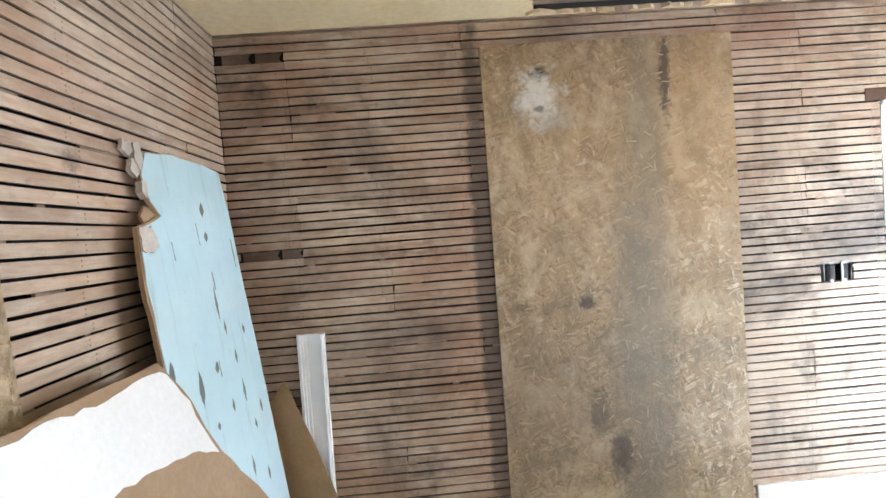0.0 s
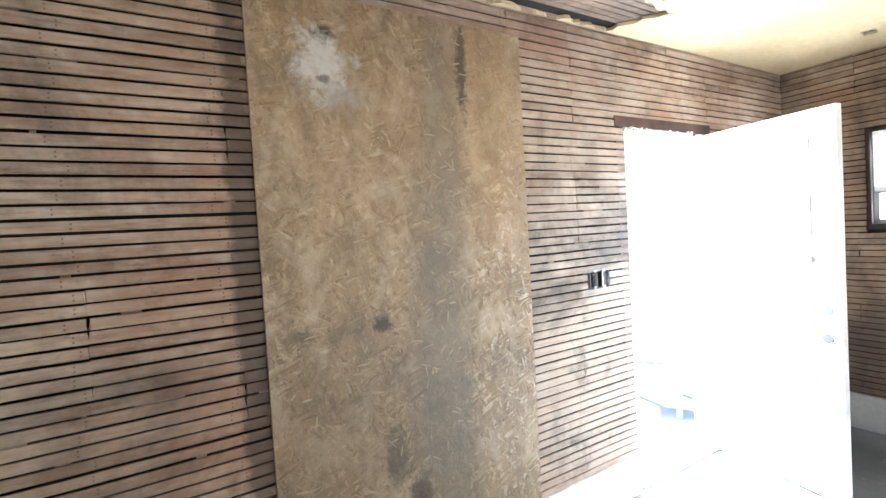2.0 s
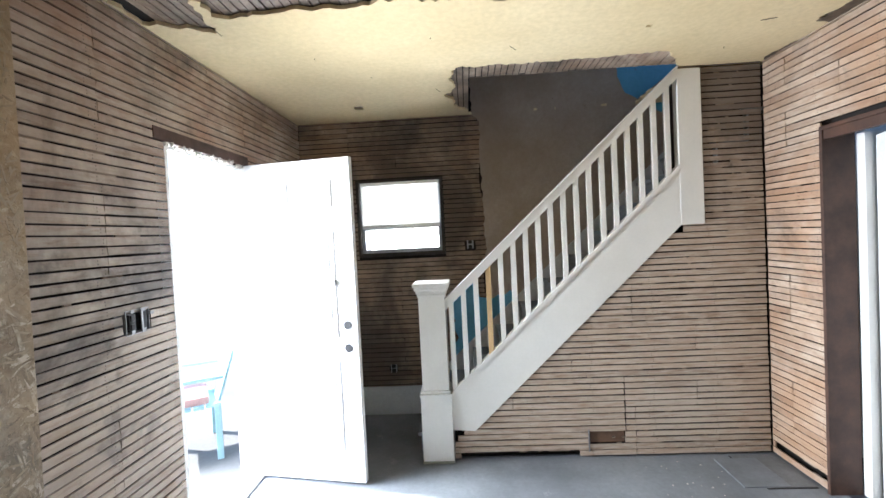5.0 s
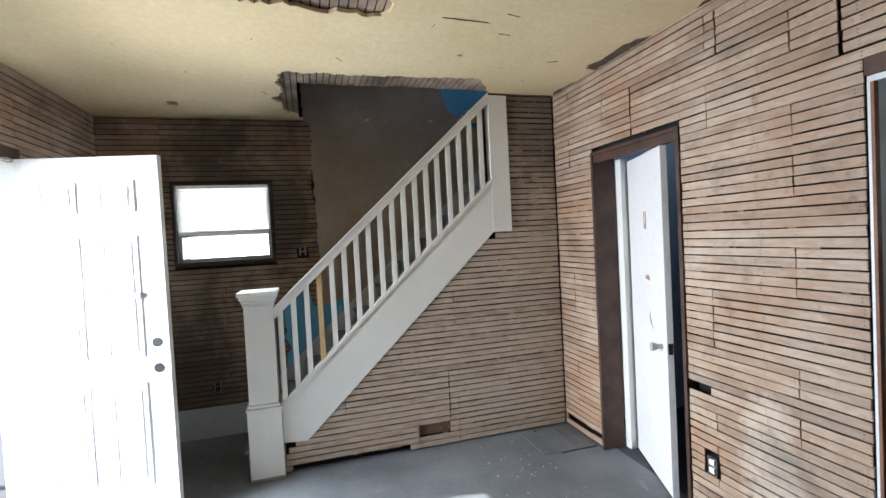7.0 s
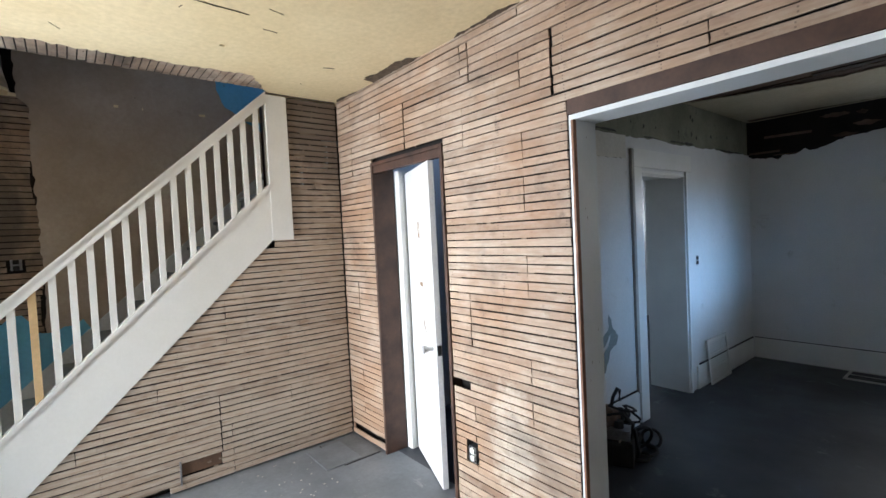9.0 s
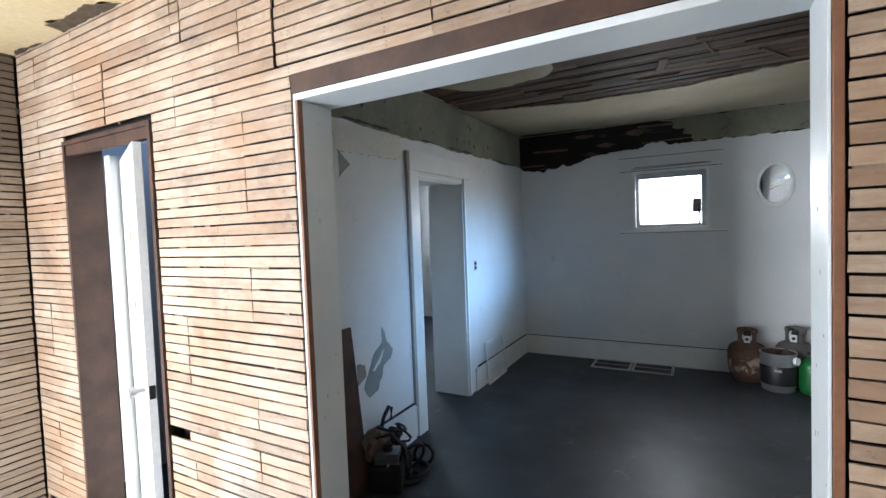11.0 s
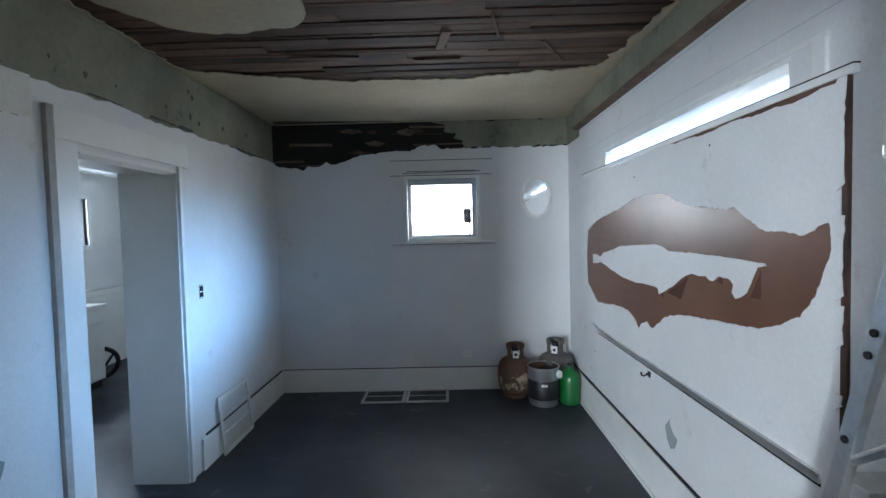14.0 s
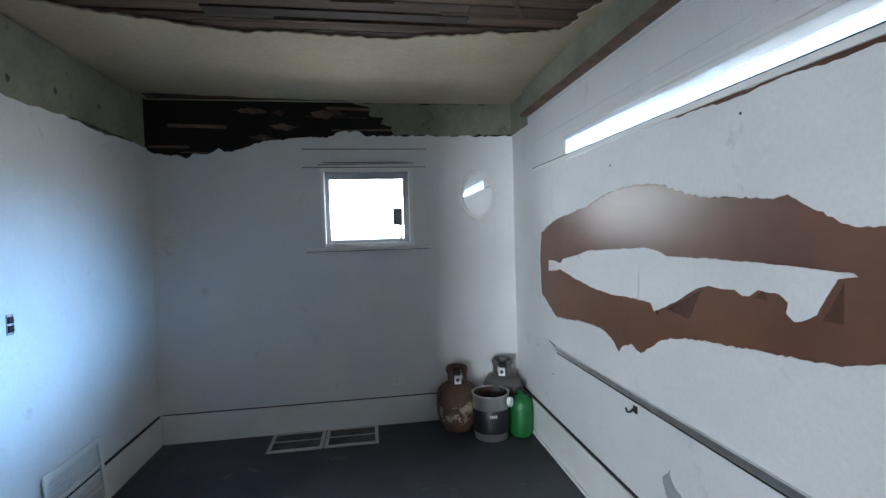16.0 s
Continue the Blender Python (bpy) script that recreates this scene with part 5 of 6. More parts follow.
for v in bm.verts:
    if v.co.z < 1.30 and v.co.y > -2.35:
        v.co.x += (1.30 - v.co.z) * 0.2
part("loose_strip", bm, WHITE_WALL, panel, "peeling white face strip")
for k, tri in enumerate(([(-2.175, 1.183), (-1.967, 1.285), (-2.037, 1.168)], [(-1.511, 1.254), (-1.454, 1.361), (-1.456, 1.255)], [(-1.73, 1.288), (-1.692, 1.32), (-1.689, 1.284)])):
    bm = sheet(ragged(tri, 0.002, 0.02, 180 + k), (), lambda y, z: (KW + 0.0065, y, z), (0.0015, 0, 0))
    part("curled_back", bm, BROWN_BACK, panel, "brown paper back of the curled strip")
part("split", sheet([(-2.262, 1.206), (-2.235, 1.208), (-2.225, 1.152), (-2.232, 1.15)], (), lambda y, z: (KW + 0.0065, y, z), (0.001, 0, 0)), BLACK, panel, "dark split")
# Thin near-black bar draws the shadow line along the ledge.
part("gap_line", boxed((KW + 0.001, -3.66, 1.9645), (KW + 0.021, -1.06, 1.9685)), SHADE_BLACK, panel, "gap over the ledge, its shadow put in the colour")
part("ledge", boxed((KW + 0.001, -3.62, 1.940), (KW + 0.022, -1.06, 1.964), 0.002), WHITE_TRIM, panel)
rail = thing("metal_trim_rail", "dull aluminium trim strip hanging along the wall", "trim")
part("strip", boxed((KW + 0.012, -3.30, 0.728), (KW + 0.020, -1.17, 0.756), 0.002), BRIGHT_METAL, rail)
part("lip", boxed((KW + 0.006, -3.30, 0.757), (KW + 0.026, -1.17, 0.763), 0.001), BRIGHT_METAL, rail)
# The rail's shadow on the wall is this near-black bar.
part("shadow_gap", boxed((KW + 0.007, -3.30, 0.716), (KW + 0.012, -1.17, 0.727)), SHADE_BLACK, rail, "gap under the strip, its shadow put in the colour")
part("end_tip", prism([(-3.42, 0.775), (-3.30, 0.765), (-3.30, 0.745)], lambda y, z: (KW + 0.012, y, z), (0.004, 0, 0)), METAL, rail)
hook = thing("wall_hook", "small dark metal coat hook", "hook")
part("plate", boxed((KW, -2.43, 0.66), (KW + 0.006, -2.40, 0.71), 0.002), BLACK, hook)
part("prong", tube([(KW + 0.004, -2.415, 0.685), (KW + 0.03, -2.415, 0.668), (KW + 0.045, -2.415, 0.672), (KW + 0.05, -2.415, 0.69)], 0.005), BLACK, hook)
part("scar", sheet(ragged([(-2.22, 0.46), (-2.17, 0.52), (-2.155, 0.47), (-2.09, 0.44), (-2.12, 0.38), (-2.16, 0.36), (-2.2, 0.40)], 0.008, 0.02, 74), (), on_kw, (0.0015, 0, 0)), GREY_PATCH, wall_kw, "peeled grey patch")
for name, q in (("baseboard_west", ((KW, KS + 0.02, 0), (KW + 0.016, KN, 0.255))), ("baseboard_south", ((KW + 0.02, KS, 0), (KE - 0.02, KS + 0.016, 0.215))), ("baseboard_east", ((KE - 0.016, KS + 0.02, 0), (KE, KD[0] - 0.14, 0.21))), ("baseboard_east_2", ((KE - 0.016, KD[1] + 0.16, 0), (KE, KN, 0.25)))):
    structure(name, boxed(*q, 0.003), WHITE_TRIM, "white painted kitchen baseboard", "baseboard")
for q in (((KW, KS + 0.02, 0.257), (KW + 0.010, KN, 0.270)), ((KW + 0.02, KS, 0.216), (KE - 0.02, KS + 0.008, 0.223)), ((KE - 0.010, KS + 0.02, 0.212), (KE, KD[0] - 0.2, 0.224)), ((KE - 0.010, KD[1] + 0.16, 0.252), (KE, KN, 0.262))):
    structure("trim", boxed(*q), BLACK, "dark open gap above the baseboard", "trim")
structure("trim_quarter_round", boxed((KW + 0.016, KS + 0.05, 0), (KW + 0.032, KN, 0.02), 0.006), WHITE_TRIM, "white quarter-round floor trim", "trim")

part("edge_strip", boxed((KW + 0.001, -1.104, 0.62), (KW + 0.013, -1.082, 1.958), 0.003), BROWN_TRIM, panel, "broken brown edge strip")
for k, (lo, hi) in enumerate(((1.62, 1.95), (1.30, 1.55), (1.16, 1.29), (0.98, 1.03))):
    part("torn_face", sheet(ragged([(-1.118, lo), (-1.092, lo + 0.02), (-1.097, (lo + hi) / 2), (-1.09, hi), (-1.118, hi)], 0.004, 0.02, 170 + k), (), lambda y, z: (KW + 0.0112, y, z), (0.005, 0, 0)), WHITE_WALL, panel, "torn white edge")
part("torn_top", sheet(ragged([(-1.12, 1.944), (-1.13, 1.930), (-1.35, 1.922), (-1.6, 1.934), (-1.75, 1.925), (-2.1, 1.938), (-2.15, 1.944)], 0.005, 0.025, 175), (), lambda y, z: (KW + 0.0112, y, z), (0.0015, 0, 0)), BROWN_BACK, panel, "brown torn strip under the ledge")
rnd = random.Random(76)
for k in range(26):
    y, z = rnd.uniform(-3.9, -0.4), rnd.uniform(0.35, 1.9)
    if -3.6 < y < -1.1 and 0.9 < z < 1.75:
        continue
    d = KW + (0.011 if -3.58 < y < -1.1 and 0.72 < z < 1.94 else 0.0)
    if k % 3:
        part("nail_hole", rod(bmesh.new(), (d - 0.002, y, z), (d + 0.0015, y, z), rnd.uniform(0.003, 0.006), seg=8), BLACK, wall_kw)
    else:
        w = rnd.uniform(0.02, 0.06)
        part("scuff", sheet(ragged([(y, z), (y + w, z + rnd.uniform(-0.01, 0.02)), (y + w, z + 0.006), (y + w / 2, z + 0.012)], 0.003, 0.01, k), (), lambda y, z: (d, y, z), (0.0008, 0, 0)), GREY_PATCH, wall_kw)

# ---- kitchen: ladder by the west wall ----
ladder = thing("step_ladder", "paint-spotted aluminium step ladder standing open behind the wall", "ladder", m=pose(0.0, 0.0, 0.0))
LEAN = 0.267


def ladder_y(z):
    """The line of the front rails."""
    return -1.073 + LEAN * z


for x in (0.50, 0.70):
    bm = boxed((x - 0.012, -0.02, 0), (x + 0.012, 0.02, 1.72), 0.003, m=pose(0, ladder_y(0), 0, -math.degrees(math.atan(LEAN)), 0, 0))
    rail_f = part("rail", bm, BRIGHT_METAL, ladder)
    for z in (0.22, 0.55, 0.80, 1.045, 1.25, 1.30, 1.55):
        part("rivet", rod(bmesh.new(), (x + 0.011, ladder_y(z), z), (x + 0.017, ladder_y(z), z), 0.009, seg=10), BLACK, rail_f)
    part("back_rail", boxed((x - 0.010, -0.016, 0), (x + 0.010, 0.016, 1.66), 0.003, m=pose(0, -0.30, 0, 10.5, 0, 0)), BRIGHT_METAL, ladder)
    part("brace", rod(bmesh.new(), (x, ladder_y(1.0) + 0.02, 1.0), (x, -0.52, 1.21), 0.011), BRIGHT_METAL, ladder)
for k in range(5):
    z = 0.37 + k * 0.285
    part("step", boxed((0.512, ladder_y(z) - 0.03, z - 0.03), (0.688, ladder_y(z) + 0.06, z), 0.003), BRIGHT_METAL, ladder)
part("top_cap", boxed((0.47, -0.70, 1.655), (0.73, -0.54, 1.69), 0.008), BRIGHT_METAL, ladder)

# ---- kitchen: slot window ----
window_3 = thing("window_3", "long narrow slot window high in the wall", "window", kind="structure")
bm = bmesh.new()
box(bm, (KW - 0.10, t0, th - 0.02), (KW - 0.002, t1, th), 0.002)
box(bm, (KW - 0.10, t0, tl), (KW - 0.002, t0 + 0.015, th - 0.02), 0.002)
box(bm, (KW - 0.10, t1 - 0.015, tl), (KW - 0.002, t1, th - 0.02), 0.002)
part("frame", bm, WHITE_TRIM, window_3)
pane = part("pane", boxed((KW - 0.09, t0 + 0.015, tl), (KW - 0.085, t1 - 0.015, th - 0.02)), GLASS, window_3)
pane.visible_shadow = False
part("sash_rail", boxed((KW - 0.08, t0 + 0.015, tl), (KW - 0.05, t1 - 0.015, 1.985), 0.003), WHITE_TRIM, window_3)

# ---- kitchen: south window ----
window_2 = thing("window_2", "small white kitchen window with a worn plank casing", "window", kind="structure")
a, b, lo, hi = WIN_K
bm = bmesh.new()
for q in (((a - 0.13, KS, hi + 0.038), (b + 0.14, KS + 0.0025, hi + 0.172)), ((a - 0.11, KS, lo - 0.02), (a - 0.012, KS + 0.002, hi + 0.03)), ((b + 0.012, KS, lo - 0.02), (b + 0.11, KS + 0.002, hi + 0.03))):
    box(bm, *q)
part("casing", bm, WHITE_WALL, window_2)
for z, x0_, x1_ in ((hi + 0.174, a - 0.13, b + 0.14), (hi + 0.032, a - 0.12, b + 0.14), (hi + 0.07, a + 0.02, b - 0.01), (lo - 0.05, a - 0.15, b + 0.14)):
    part("gap_line", boxed((x0_, KS, z), (x1_, KS + 0.004, z + 0.005)), BLACK, window_2, "dark open joint")
part("window_sill", boxed((a - 0.15, KS, lo - 0.045), (b + 0.14, KS + 0.035, lo - 0.02), 0.004), WHITE_TRIM, window_2)
bm = bmesh.new()
box(bm, (a - 0.012, KS - 0.10, lo - 0.02), (a + 0.02, KS + 0.016, hi + 0.03), 0.002)
box(bm, (b - 0.02, KS - 0.10, lo - 0.02), (b + 0.012, KS + 0.016, hi + 0.03), 0.002)
box(bm, (a + 0.02, KS - 0.10, hi), (b - 0.02, KS + 0.01, hi + 0.03), 0.002)
box(bm, (a + 0.02, KS - 0.10, lo - 0.02), (b - 0.02, KS + 0.012, lo + 0.012), 0.002)
part("window_frame", bm, WHITE_TRIM, window_2)
bm = bmesh.new()
for q in (((a + 0.02, KS - 0.08, lo + 0.012), (a + 0.065, KS - 0.045, hi)), ((b - 0.055, KS - 0.08, lo + 0.012), (b - 0.02, KS - 0.045, hi)), ((a + 0.065, KS - 0.08, lo + 0.012), (b - 0.055, KS - 0.045, lo + 0.04)), ((a + 0.065, KS - 0.08, hi - 0.055), (b - 0.055, KS - 0.045, hi))):
    box(bm, *q, 0.003)
part("sash", bm, mottled("blue_grey_sash", (0.5, 0.54, 0.58), (0.42, 0.46, 0.5), 5, 50, 0.5), window_2)
pane = part("pane", boxed((a + 0.065, KS - 0.065, lo + 0.04), (b - 0.055, KS - 0.061, hi - 0.055)), GLASS, window_2)
pane.visible_shadow = False
part("curtain_rod", rod(bmesh.new(), (a - 0.02, KS + 0.03, hi + 0.062), (b + 0.02, KS + 0.03, hi + 0.052), 0.006), METAL, window_2)
meter = thing("utility_meter", "dark utility meter outside the kitchen window", "meter", m=pose(a + 0.095, KS - 0.155, 0))
part("body", boxed((-0.03, -0.02, 1.60), (0.05, 0.02, 1.745), 0.012), BLACK, meter)
part("conduit", boxed((-0.022, -0.012, 0.2), (-0.002, 0.012, 1.62), 0.004), METAL, meter)
part("bracket", boxed((-0.008, -0.01, 1.78), (0.012, 0.01, 1.85), 0.004, m=pose(0, 0, 0, 0, 0, 0)), METAL, meter)

# ---- kitchen: mirror, switch, outlets, registers ----
mirror = thing("oval_mirror", "small oval wall mirror in a white frame", "mirror", m=pose(0.764, KS + 0.001, 1.83))
ring = [(0.135 * math.cos(2 * math.pi * k / 40), 0.012, 0.19 * math.sin(2 * math.pi * k / 40)) for k in range(40)]
part("frame", tube(ring, 0.018, 10, True), WHITE_TRIM, mirror)
part("glass", prism(circle(0, 0, 0.125, 0.18, 40), lambda x, z: (x, 0.006, z), (0, 0.004, 0)), MIRROR, mirror)
sw = wall_box("light_switch", "dark light switch without a cover plate", 0.02, 0.045, pose(KE - 0.004, -2.78, 1.17, 0, 0, -90), False)
plate = thing("outlet", "white outlet plate painted over", "outlet", m=pose(1.452, KS + 0.001, 0.343))
part("plate", boxed((-0.045, 0, -0.03), (0.045, 0.006, 0.03), 0.002), WHITE_TRIM, plate)
for s in (-1, 1):
    part("receptacle", boxed((s * 0.02 - 0.013, 0.004, -0.014), (s * 0.02 + 0.013, 0.009, 0.014), 0.003), WHITE_WALL, plate)
grille = thing("return_air_grille", "white louvred return air grille leaning on the wall", "vent", m=pose(KE - 0.055, -3.14, 0.0, 0, 5, 0))
bm = bmesh.new()
for q in (((0, -0.235, 0), (0.012, 0.235, 0.03)), ((0, -0.235, 0.38), (0.012, 0.235, 0.41)), ((0, -0.235, 0.03), (0.012, -0.205, 0.38)), ((0, 0.205, 0.03), (0.012, 0.235, 0.38)), ((0, -0.205, 0.14), (0.01, 0.205, 0.15)), ((0, -0.205, 0.26), (0.01, 0.205, 0.27))):
    box(bm, *q, 0.002)
part("frame", bm, WHITE_TRIM, grille)
for k in range(17):
    part("slat", boxed((-0.008, -0.205, -0.001), (0.008, 0.205, 0.001), m=pose(0.007, 0, 0.045 + k * 0.02, 0, 50, 0)), WHITE_TRIM, grille)
REGISTER_PAINT = mottled("worn_register_paint", (0.66, 0.63, 0.58), (0.46, 0.44, 0.40), 8, 60, 0.6)
DARK_METAL = mottled("sooty_metal", (0.12, 0.12, 0.12), (0.06, 0.06, 0.06), 9, 60, 0.6, metal=0.5)
for x in (1.825, 2.225):
    reg = thing("floor_register", "old white metal floor register", "vent", m=pose(x, -3.99, 0), group="floor registers")
    bm = bmesh.new()
    for q in (((-0.195, -0.155, 0), (0.195, -0.13, 0.012)), ((-0.195, 0.13, 0), (0.195, 0.155, 0.012)), ((-0.195, -0.13, 0), (-0.17, 0.13, 0.012)), ((0.17, -0.13, 0), (0.195, 0.13, 0.012))):
        box(bm, *q, 0.002)
    part("frame", bm, REGISTER_PAINT, reg)
    part("mid_bar", boxed((-0.17, -0.006, 0.004), (0.17, 0.006, 0.0125), 0.001), REGISTER_PAINT, reg)
    for k in range(14):
        part("louvre", boxed((-0.17, -0.0012, -0.005), (0.17, 0.0012, 0.005), m=pose(0, -0.12 + k * 0.0185, 0.006, 40, 0, 0)), DARK_METAL, reg)
    part("duct", boxed((-0.17, -0.13, 0.0005), (0.17, 0.13, 0.002)), BLACK, reg)

# ---- kitchen: propane tanks, pot ----


def gas_tank(name, label, m, r, h, material, collar):
    o = thing(name, label, "gas tank", m)
    part("body", turned([(r * 0.55, 0.022), (r * 0.80, 0.045), (r * 0.95, 0.085), (r, 0.12), (r, h * 0.50), (r * 1.02, h * 0.505), (r * 1.02, h * 0.535), (r, h * 0.54), (r, h * 0.68), (r * 0.985, h * 0.76), (r * 0.92, h * 0.84), (r * 0.78, h * 0.92), (r * 0.52, h * 0.975), (0.02, h)]), material, o)
    part("foot_ring", turned([(r * 0.66, 0), (r * 0.66, 0.05), (r * 0.62, 0.05), (r * 0.62, 0.002)]), material, o)
    q = r * 0.46
    for a0, a1 in ((-150, -110), (110, 150), (-20, 20)):
        bm = bmesh.new()
        for k in range(4):
            t0_, t1_ = radians(a0 + (a1 - a0) * k / 4), radians(a0 + (a1 - a0) * (k + 1) / 4)
            vs = [bm.verts.new((s * math.cos(t_), s * math.sin(t_), z)) for s in (q, q + 0.004) for t_ in (t0_, t1_) for z in (h * 0.95, h + 0.075)]
            for f in ((0, 1, 3, 2), (4, 6, 7, 5), (1, 5, 7, 3), (0, 2, 6, 4), (0, 4, 5, 1), (2, 3, 7, 6)):
                bm.faces.new([vs[j_] for j_ in f])
        part("collar_post", bm, collar, o)
    ring_ = [(q * math.cos(radians(-150 + 300 * k / 24)), q * math.sin(radians(-150 + 300 * k / 24)), h + 0.095) for k in range(25)]
    bm = tube(ring_, 0.011, 8)
    for v in bm.verts:
        v.co.z = h + 0.095 + (v.co.z - h - 0.095) * 2.2
    part("collar_rim", bm, collar, o)
    bm = rod(bmesh.new(), (0, 0, h * 0.97), (0, 0, h + 0.055), 0.018)
    rod(bm, (0, 0, h + 0.03), (-0.07, 0, h + 0.03), 0.014)
    valve = part("valve", bm, METAL, o, "tarnished steel valve")
    part("valve_wheel", rod(bmesh.new(), (0, 0, h + 0.055), (0, 0, h + 0.078), 0.033, 0.03, 14), BLACK, valve, "black valve hand wheel")
    part("valve_tag", boxed((-0.075, -0.026, h - 0.002), (-0.071, 0.026, h + 0.062), 0.0015), WHITE_TRIM, valve, "pale warning tag")
    part("valve_port", rod(bmesh.new(), (-0.078, 0, h + 0.03), (-0.074, 0, h + 0.03), 0.014, seg=14), BLACK, valve, "dark round port")
    return o


def flaking_rust():
    """Dark rust with cream paint that still clings in patches round the lower half."""
    n = Nodes("rusty_paint", 0.75)
    p = n.local()
    c = n.mix(n.span(n.noise(p, 7, 5), 0.35, 0.68), (0.105, 0.055, 0.032), (0.05, 0.027, 0.018))
    c = n.mix(n.span(n.noise(p, 40, 5, 0.7), 0.5, 0.7, 0, 0.6), c, (0.17, 0.075, 0.03))
    z = n.node("SeparateXYZ", Vector=p).outputs[2]
    kept = n.math("ADD", n.math("ADD", n.noise(p, 11, 7, 0.7, 0.4), n.span(z, 0.04, 0.13, -0.10, 0.06)), n.span(z, 0.20, 0.28, 0.0, -0.22))
    c = n.mix(n.span(kept, 0.55, 0.60, 0, 0.9), c, (0.47, 0.38, 0.26))
    return n.done(c, n.noise(p, 30, 6, 0.7), 0.5, 0.003)


RUST = flaking_rust()
TANK_GREY = mottled("dirty_grey_enamel", (0.145, 0.135, 0.12), (0.08, 0.074, 0.066), 5, 50, 0.5, 0.2, dirt=(0.12, 0.1, 0.08), dirt_from=0.64, local=True)
GREEN_PAINT = mottled("bright_green_enamel", (0.015, 0.15, 0.032), (0.010, 0.10, 0.02), 6, 50, 0.4, 0.1, local=True)
gas_tank("propane_tank", "rusty cream propane tank with a bent collar", pose(1.01, -3.985, 0, 0, 0, -95), 0.162, 0.365, RUST, RUST)
gas_tank("propane_tank", "dirty grey propane tank in the corner", pose(0.642, -3.985, 0, 0, 0, -110), 0.16, 0.40, TANK_GREY, TANK_GREY)
small = thing("gas_bottle", "small bright green gas bottle beside the tanks", "gas tank", pose(0.57, -3.755, 0))
part("body", turned([(0.066, 0.0), (0.08, 0.012), (0.085, 0.04), (0.085, 0.22), (0.078, 0.26), (0.055, 0.29), (0.022, 0.305), (0.02, 0.33)]), GREEN_PAINT, small)
part("valve", rod(rod(bmesh.new(), (0, 0, 0.32), (0, 0, 0.36), 0.014), (-0.02, 0, 0.345), (0.03, 0, 0.345), 0.009), BLACK, small)
pot = thing("fryer_pot", "black and silver turkey fryer pot with a dial", "pot", pose(0.80, -3.765, 0) @ Matrix.Diagonal((0.85, 0.85, 0.97, 1)))
SILVER = mottled("brushed_aluminium", (0.6, 0.6, 0.6), (0.5, 0.5, 0.5), 6, 70, 0.35, 0.1, metal=0.85, local=True)
part("shell", turned([(0.12, 0.0), (0.145, 0.012), (0.145, 0.05), (0.155, 0.055), (0.157, 0.33), (0.165, 0.345), (0.165, 0.352), (0.152, 0.35), (0.150, 0.08), (0.12, 0.07), (0.01, 0.07)], cap=False), SILVER, pot)
part("inside", turned([(0.1485, 0.345), (0.1475, 0.10), (0.14, 0.095), (0.01, 0.092)], cap=False), RUST, pot, "rusty brown inside")
part("band", turned([(0.158, 0.07), (0.160, 0.075), (0.160, 0.235), (0.158, 0.24)], cap=False), GLOSS_BLACK, pot, "glossy black band")
part("dial", rod(bmesh.new(), (-0.125, 0.125, 0.30), (-0.145, 0.145, 0.302), 0.034, seg=20), WHITE_TRIM, pot, "white round thermometer dial")
bm = bmesh.new()
for k in range(4):
    box(bm, (-0.01 + k * 0.016, 0.159, 0.195), (0.0 + k * 0.016, 0.1625, 0.215))
part("lettering", bm, WHITE_TRIM, pot, "pale lettering bars")

# ---- kitchen: east doorway and what stands beside it ----
frame_k = thing("door_frame_back", "white-painted doorway with a deep reveal", "door frame", kind="structure")
bm = bmesh.new()
box(bm, (KE - 0.018, KD[1], 0), (KE, KD[1] + 0.12, KD[2] + 0.02), 0.003)
box(bm, (KE - 0.018, KD[0] - 0.03, 0), (KE, KD[0], KD[2] + 0.02), 0.003)
box(bm, (KE - 0.02, KD[0] - 0.10, KD[2] + 0.02), (KE, KD[1] + 0.118, 2.098), 0.003)
part("casing", bm, WHITE_TRIM, frame_k)
part("pilaster", boxed((KE - 0.022, KD[1] + 0.122, 0.24), (KE, KD[1] + 0.158, 2.094), 0.003), mottled("bare_taupe_strip", (0.46, 0.44, 0.40), (0.33, 0.31, 0.28), 5, 50, 0.85), frame_k, "bare grey strip")
bm = bmesh.new()
box(bm, (KE, KD[0] - 0.001, 0), (ko + 0.01, KD[0] + 0.014, KD[2]), 0.002)
box(bm, (KE, KD[1] - 0.014, 0), (ko + 0.01, KD[1] + 0.001, KD[2]), 0.002)
box(bm, (KE, KD[0] + 0.014, KD[2] - 0.016), (ko + 0.01, KD[1] - 0.014, KD[2] + 0.001), 0.002)
for k in range(3):
    box(bm, (KE - 0.015 + k * 0.03, KD[0] + 0.014, KD[2] - 0.026 - 0.004 * k), (KE - 0.003 + k * 0.03, KD[1] - 0.014, KD[2] - 0.016), 0.001)
part("reveal", bm, WHITE_TRIM, frame_k)
plank = single("dark_board", boxed((0, 0, 0), (0.02, 0.20, 0.965), 0.003), BROWN_TRIM, "dark brown plank leaning by the opening", "board", m=pose(KE - 0.12, -0.955, 0.0, 0, 5.5, 0))

junk = thing("hose_pile", "heap of black hoses and tangled cable on the floor", "hose", m=pose(3.02, -1.28, 0))
rnd = random.Random(81)
